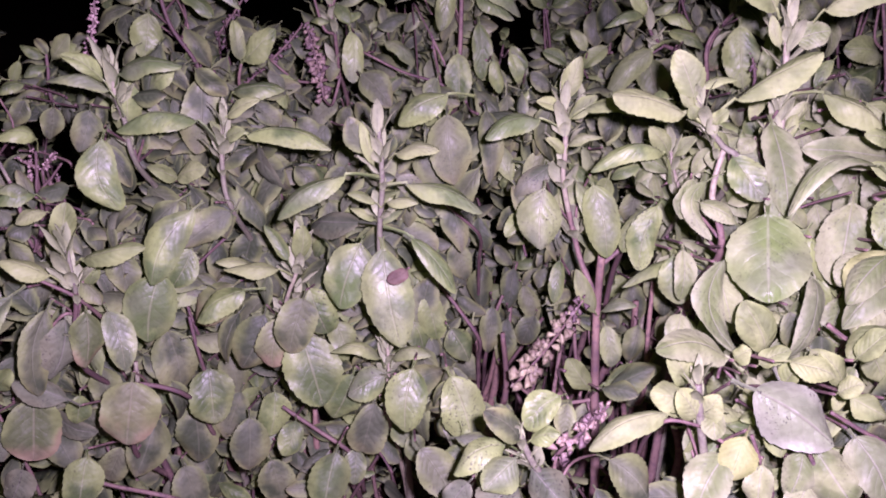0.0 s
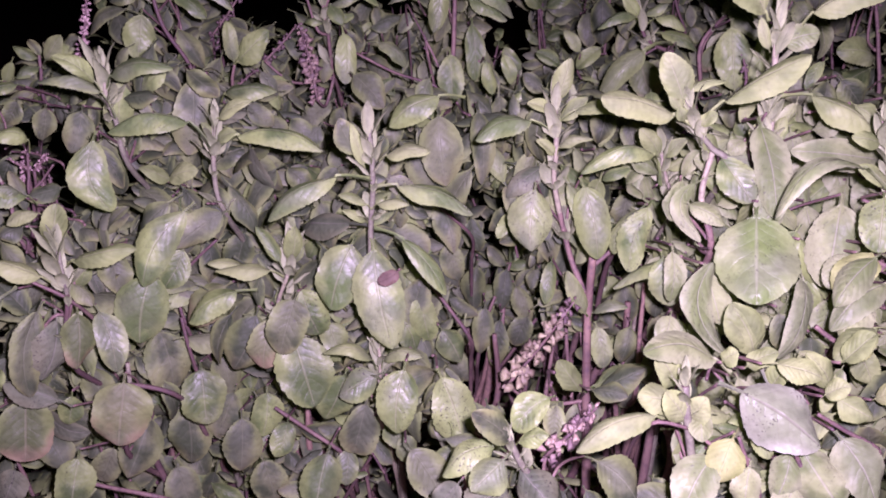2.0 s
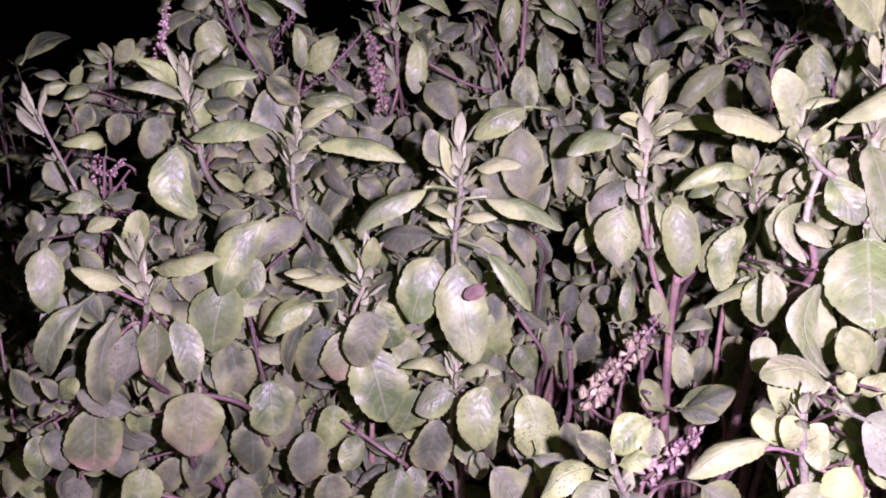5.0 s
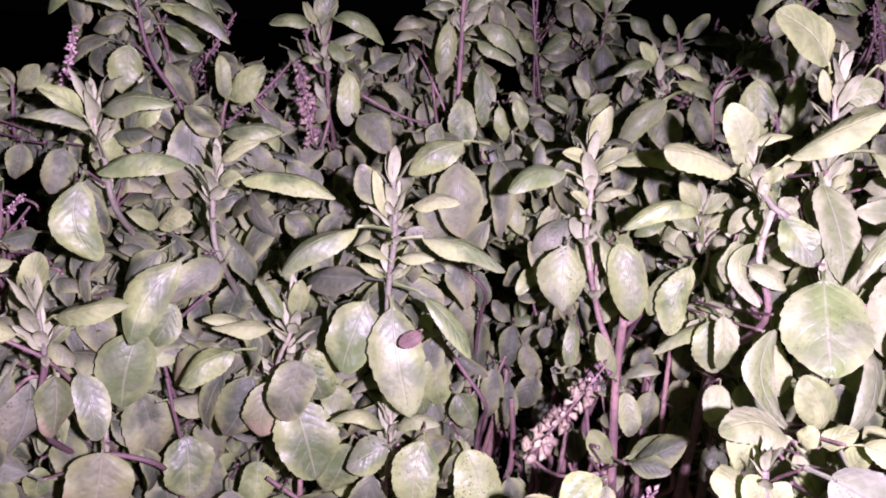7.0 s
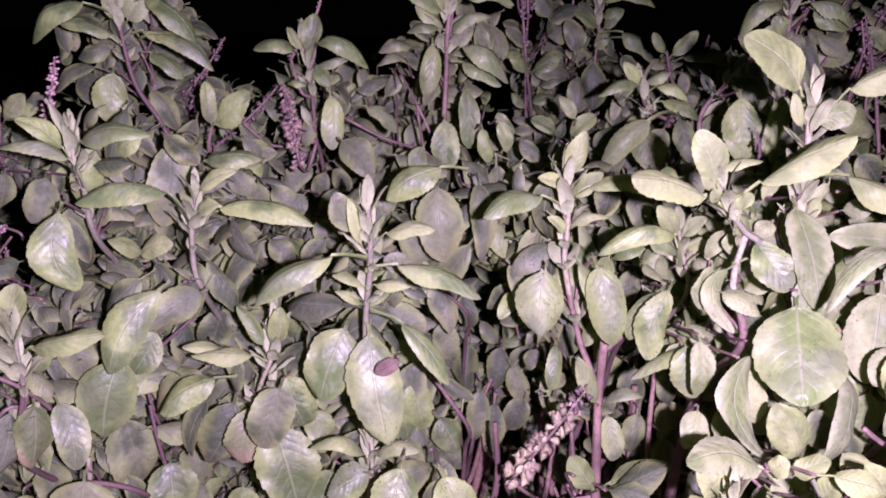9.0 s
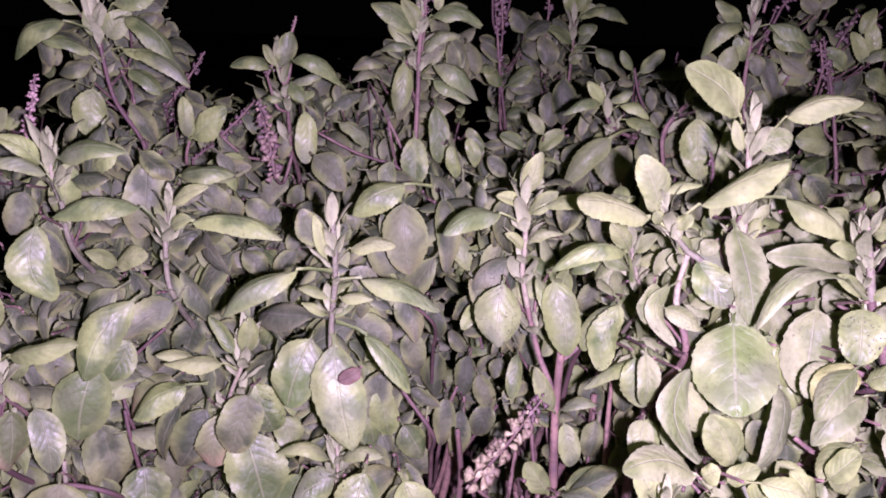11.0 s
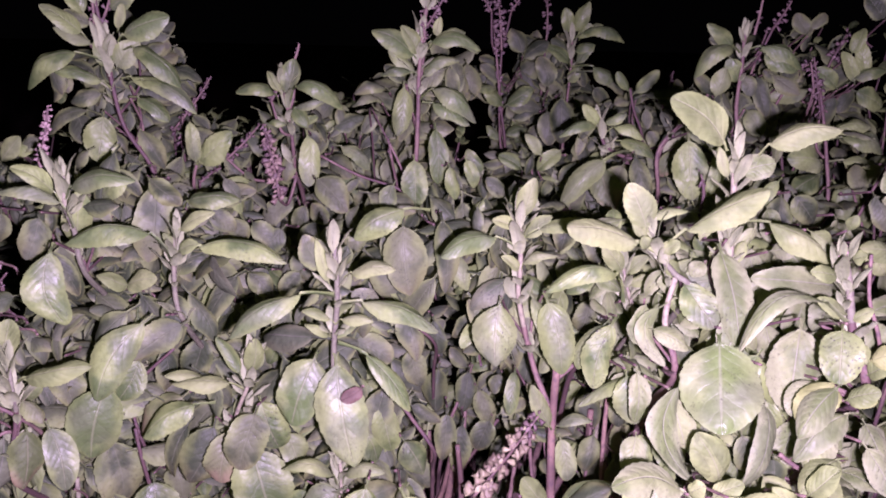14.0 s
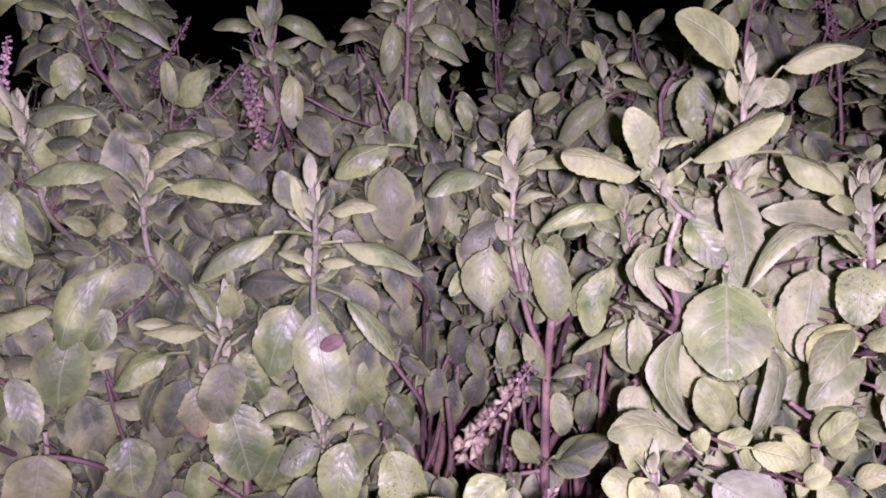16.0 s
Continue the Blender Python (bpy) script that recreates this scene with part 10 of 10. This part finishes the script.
twig(s, [(0.1085, 0.2620, 0.2461), (0.1141, 0.2620, 0.2324), (0.1185, 0.2620, 0.2207), (0.1193, 0.2880, 0.1967), (0.1205, 0.3120, 0.1607)], 0.0009)
twig(s, [(0.1197, 0.2580, 0.2551), (0.1273, 0.2580, 0.2418), (0.1406, 0.2620, 0.2160), (0.1414, 0.2880, 0.1920), (0.1426, 0.3120, 0.1560)], 0.0010)
twig(s, [(0.1350, 0.2620, 0.2551), (0.1459, 0.2620, 0.2484), (0.1611, 0.2650, 0.2375), (0.1619, 0.2910, 0.2135), (0.1631, 0.3150, 0.1775)], 0.0009)
keep_clear((0.3300, 1.2000, 0.4450), 0.0380)
keep_clear((-0.2500, 1.2000, 0.4350), 0.0380)
keep_clear((-0.2245, 1.2000, 0.3877), 0.0525)
keep_clear((-0.0827, 1.2000, 0.3979), 0.0414)
keep_clear((-0.0526, 1.2000, 0.4240), 0.0337)
keep_clear((0.0975, 1.2000, 0.3194), 0.0324)
keep_clear((0.2826, 1.2000, 0.4055), 0.0267)
keep_clear((0.3888, 1.2000, 0.4336), 0.0534)
keep_clear((-0.4674, 1.2000, 0.2946), 0.0189)
keep_clear((-0.5117, 1.2000, 0.3674), 0.0446)
keep_clear((0.2184, 1.2000, 0.3176), 0.0155)
keep_clear((-0.2769, 0.6000, 0.2404), 0.0131)
keep_clear((-0.0662, 0.6000, 0.2974), 0.0107)
keep_clear((0.1819, 0.6000, 0.3004), 0.0125)
keep_clear((0.1542, 0.6000, 0.1751), 0.0098)
keep_clear((0.0984, 0.6000, 0.1751), 0.0090)
keep_clear((0.1087, 0.6000, 0.1031), 0.0118)
keep_clear((0.1556, 0.6000, 0.2098), 0.0081)
keep_clear((0.0378, 0.6000, 0.1199), 0.0123)
keep_clear((0.0691, 0.6000, 0.1053), 0.0124)
keep_clear((0.0954, 0.6000, 0.1126), 0.0124)
keep_clear((0.1484, 0.6000, 0.1126), 0.0115)
keep_clear((0.1543, 0.6000, 0.0268), 0.0119)
keep_clear((0.1758, 0.6000, 0.0163), 0.0120)
keep_clear((0.0519, 0.6000, 0.0831), 0.0107)
keep_clear((0.1587, 0.6000, 0.1508), 0.0104)
keep_clear((-0.2965, 0.6000, 0.1366), 0.0096)
keep_clear((-0.2931, 0.6000, 0.2906), 0.0105)
keep_clear((-0.0403, 0.6000, 0.0067), 0.0158)
keep_clear((-0.1049, 0.6000, 0.0620), 0.0072)
keep_clear((-0.0780, 0.6000, 0.0806), 0.0045)
keep_clear((-0.0110, 0.6000, 0.0268), 0.0073)
keep_clear((-0.3214, 0.7000, 0.2484), 0.0160)
keep_clear((-0.3228, 0.7000, 0.2755), 0.0115)
keep_clear((-0.2595, 0.7000, 0.2305), 0.0072)


# ---- the leaves close behind the front ones ----
def understorey(each):
    """Hangs further leaves of the same shoots close behind those in front, clear of the ones that show deeper in."""
    rng = random.Random(5)
    for owner, base, tip, width in list(FRONT):
        if base.y > 0.47 and base.z > 0.385:
            continue
        size = (tip - base).length
        for _ in range(each if base.y < 0.47 else 5):
            way = Vector((rng.uniform(-0.8, 0.8), rng.uniform(-0.5, 0.2), rng.uniform(-1, 0.3))).normalized()
            long = min(max(size * rng.uniform(0.55, 1.1), 0.018), 0.04)
            middle = (base + tip) / 2 + Vector((rng.uniform(-0.6, 0.6) * size, rng.uniform(0.022, 0.085), (rng.uniform(-0.75, 0.35) if base.y < 0.47 else rng.uniform(-1.2, -0.3)) * size))
            if middle.z < 0.03 or in_the_way(middle, 0.35 * long):
                continue
            start = middle - way * long / 2
            normal = Vector((rng.uniform(-1.3, 1.3), -1.0, rng.uniform(0.0, 2.6)))
            # mostly kind k: the shade behind the front leaves is in its colour
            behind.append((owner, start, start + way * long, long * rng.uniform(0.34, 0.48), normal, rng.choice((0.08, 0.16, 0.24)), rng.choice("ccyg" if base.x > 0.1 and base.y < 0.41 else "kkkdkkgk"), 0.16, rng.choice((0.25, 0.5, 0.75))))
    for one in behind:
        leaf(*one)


def tufts(each):
    """Small leaves further in on the same shoots, too many and too deep to tell apart: one part a shoot."""
    rng = random.Random(8)
    owners = {}
    for owner, base, tip, width in FRONT:
        owners.setdefault(owner.name, (owner, []))[1].append((base, tip))
    for owner, leaves in owners.values():
        verts, faces, uvs = [], [], []
        for base, tip in leaves:
            for _ in range(each if base.y < 0.47 else each // 2):
                middle = base.lerp(tip, 0.5) + Vector((rng.uniform(-0.03, 0.03), rng.uniform(0.02, 0.15), rng.uniform(-0.05, 0.025 if base.y < 0.45 else -0.015)))
                long = rng.uniform(0.016, 0.034)
                if middle.z < 0.03 or in_the_way(middle, 0.3 * long):
                    continue
                way = Vector((rng.uniform(-0.8, 0.8), rng.uniform(-0.5, 0.2), rng.uniform(-1, 0.4))).normalized()
                normal = Vector((rng.uniform(-0.9, 0.9), -1.0, rng.uniform(0.0, 2.0)))
                blade(rng.uniform(0.05, 0.2), 0.12, rng.randint(0, 999), verts, faces, uvs, leaf_frame(middle - way * long / 2, middle + way * long / 2, normal), 12, 4, 0.3, rng.uniform(0.42, 0.58))
        if verts:
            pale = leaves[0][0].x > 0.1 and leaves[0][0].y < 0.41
            # tufts left of the pale ones use k, its green darkened for shade
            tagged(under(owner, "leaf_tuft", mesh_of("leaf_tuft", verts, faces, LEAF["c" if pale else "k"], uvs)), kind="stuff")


behind = []
shown = list(FRONT)
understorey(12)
FRONT[:] = shown
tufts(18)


# ---- the bare lower stems between the leaves ----
def leafless_plant(foot, top, radius, rng):
    """A woody stem that forks once on its way up, with knots where old leaves fell."""
    base = new("leafless_basil_plant")
    base.location = foot
    base.empty_display_size = 0.02
    tagged(base, "bare reddish-brown woody basil plant rising from the soil", "plant", "leafless plants in the basil bed")
    foot, top = Vector(foot), Vector(top)
    points = [foot.lerp(top, k / 5) + Vector((rng.uniform(-0.006, 0.006), rng.uniform(-0.006, 0.006), 0)) * (0 < k) for k in range(6)]
    verts, faces = tube(points, [radius * (1.5 - 0.12 * k) * (1.0 if k % 2 else 1.25) for k in range(6)], 8)
    under(base, "stem", mesh_of("stem", verts, faces, STEM_WOOD))
    start = points[rng.choice((2, 3))]
    end = start + Vector((rng.uniform(-0.045, 0.045), rng.uniform(-0.03, 0.01), rng.uniform(0.04, 0.08)))
    verts, faces = tube([start, start.lerp(end, 0.5) + Vector((rng.uniform(-0.006, 0.006), 0, -0.004)), end], [radius * 0.9, radius * 0.75, radius * 0.6], 7)
    under(base, "side_branch", mesh_of("side_branch", verts, faces, STEM_WOOD))


def leafless_plants(count):
    rng = random.Random(23)
    for k in range(count):
        x = rng.uniform(0.0, 0.2) if k % 4 else rng.uniform(-0.2, 0.0)
        y = rng.uniform(0.42, 0.55)
        high = rng.uniform(0.17, 0.235) if k % 4 else rng.uniform(0.11, 0.17)
        leafless_plant((x, y + 0.04, 0.0), (x + rng.uniform(-0.03, 0.03), y - 0.02, high), rng.uniform(0.0012, 0.0023), rng)


leafless_plants(34)


# ---- the thicket behind: shoots of the same bush, built in a few forms and repeated ----
def filler(seed, crown):
    """An upright shoot with crossed pairs of leaves, its foot at the origin: hanging leaves inside the bush, arched ones in the open."""
    rng = random.Random(seed)
    base = new("basil_shoot")
    base.empty_display_size = 0.02
    tagged(base, "basil shoot with arching leaves deep inside the bush" if crown else "leafy purple-stemmed basil shoot deep inside the bush", "plant", "shoots of the basil bush")
    high = 0.36
    sway = [Vector((rng.uniform(-0.02, 0.02), rng.uniform(-0.02, 0.02), high * k / 4)) for k in range(5)]
    sway[0] = Vector((0, 0, 0))
    verts, faces = tube(sway[::-1], [0.0008, 0.0011, 0.0014, 0.0016, 0.0018])
    under(base, "stem", mesh_of("stem", verts, faces, STEM))

    def at(f):
        return sway[min(int(f * 4), 3)].lerp(sway[min(int(f * 4) + 1, 4)], f * 4 % 1 if f < 1 else 1)

    turn = rng.uniform(0, 3)
    nodes = 8 if crown else 9
    for k in range(nodes):
        f = 1 - (nodes - 1 - k) * 0.085 if crown else 0.12 + 0.88 * k / 8.5
        p, left = at(f), nodes - 1 - k
        big = min(0.042, 0.016 + 0.0075 * left)
        for half in range(2):
            a = turn + k * math.pi / 2 + half * math.pi + rng.uniform(-0.4, 0.4)
            out = Vector((math.cos(a), math.sin(a), 0))
            long = big * rng.uniform(0.8, 1.2)
            if crown:
                drop = 1.1 - 0.42 * left + rng.uniform(-0.25, 0.25)
                drop = max(drop, -1.0 + rng.uniform(-0.3, 0.3))
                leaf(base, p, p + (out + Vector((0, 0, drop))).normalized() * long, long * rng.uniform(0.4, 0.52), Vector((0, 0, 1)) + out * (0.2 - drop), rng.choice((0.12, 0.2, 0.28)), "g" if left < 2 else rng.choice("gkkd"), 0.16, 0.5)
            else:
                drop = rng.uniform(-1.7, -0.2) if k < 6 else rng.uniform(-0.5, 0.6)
                # lower leaves mostly k, coloured dark for the shade in the thicket
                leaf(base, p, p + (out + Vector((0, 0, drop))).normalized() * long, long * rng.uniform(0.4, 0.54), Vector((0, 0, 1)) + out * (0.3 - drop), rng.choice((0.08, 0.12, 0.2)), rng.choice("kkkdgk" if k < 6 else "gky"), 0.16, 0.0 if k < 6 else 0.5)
    verts, faces, uvs = [], [], []
    for k in range(22):
        f = rng.uniform(0.3 if crown else 0.2, 1.0)
        p = at(f)
        a = rng.uniform(0, 6.28)
        out = Vector((math.cos(a), math.sin(a), rng.uniform(-0.2, 0.9))).normalized()
        start = p + out * rng.uniform(0.002, 0.012 if crown else 0.018)
        long = rng.uniform(0.009, 0.017) if crown else rng.uniform(0.012, 0.024)
        blade(0.1, 0.08, rng.randint(0, 99), verts, faces, uvs, leaf_frame(start, start + (out + Vector((0, 0, rng.uniform(-0.5, 0.4)))).normalized() * long, Vector((0, 0, 1)) - out * 0.3), 10, 4, 0.5, 0.5)
    # inner tufts take k, with shade in the colour; crown tufts plain green
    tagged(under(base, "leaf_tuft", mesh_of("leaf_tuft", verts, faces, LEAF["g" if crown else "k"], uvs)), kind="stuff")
    return base


def thicket(inner, crown, count):
    """Stands the forms side by side in a bed that is higher towards its far side."""
    rng = random.Random(11)
    placed, used = [], set()
    for _ in range(count * 40):
        if len(placed) >= count:
            break
        y = rng.uniform(0.41, 0.92)
        x = rng.uniform(-0.08 - 0.53 * y, 0.1 + 0.53 * y)
        near = 0.47 + (0.0 if x < 0.05 else -0.06)
        room = 0.027 if y < 0.54 else 0.042
        if abs(x + 0.045) < 0.03 and y < 0.62:
            continue
        if y < near or any((x - a) ** 2 + (y - b) ** 2 < room ** 2 for a, b in placed):
            continue
        placed.append((x, y))
        top = 0.305 + (0.05 if x > 0.1 else -0.06 if x < -0.24 else 0.0) + 0.10 * min(max((y - 0.45) / 0.25, 0), 1) - 0.12 * max(y - 0.7, 0) + rng.uniform(-0.06, 0.0)
        for _ in range(6):
            if any(in_the_way((x, y, top - 0.012 * k), 0.016) for k in range(9)):
                top -= 0.025
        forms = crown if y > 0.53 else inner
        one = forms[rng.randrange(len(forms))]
        m = Matrix.Translation((x, y, top - 0.36)) @ pose(0, 0, 0, rng.uniform(-10, 10), rng.uniform(-10, 10), rng.uniform(0, 360))
        if one in used:
            copy_thing(one, m)
        else:
            used.add(one)
            one.matrix_basis = m


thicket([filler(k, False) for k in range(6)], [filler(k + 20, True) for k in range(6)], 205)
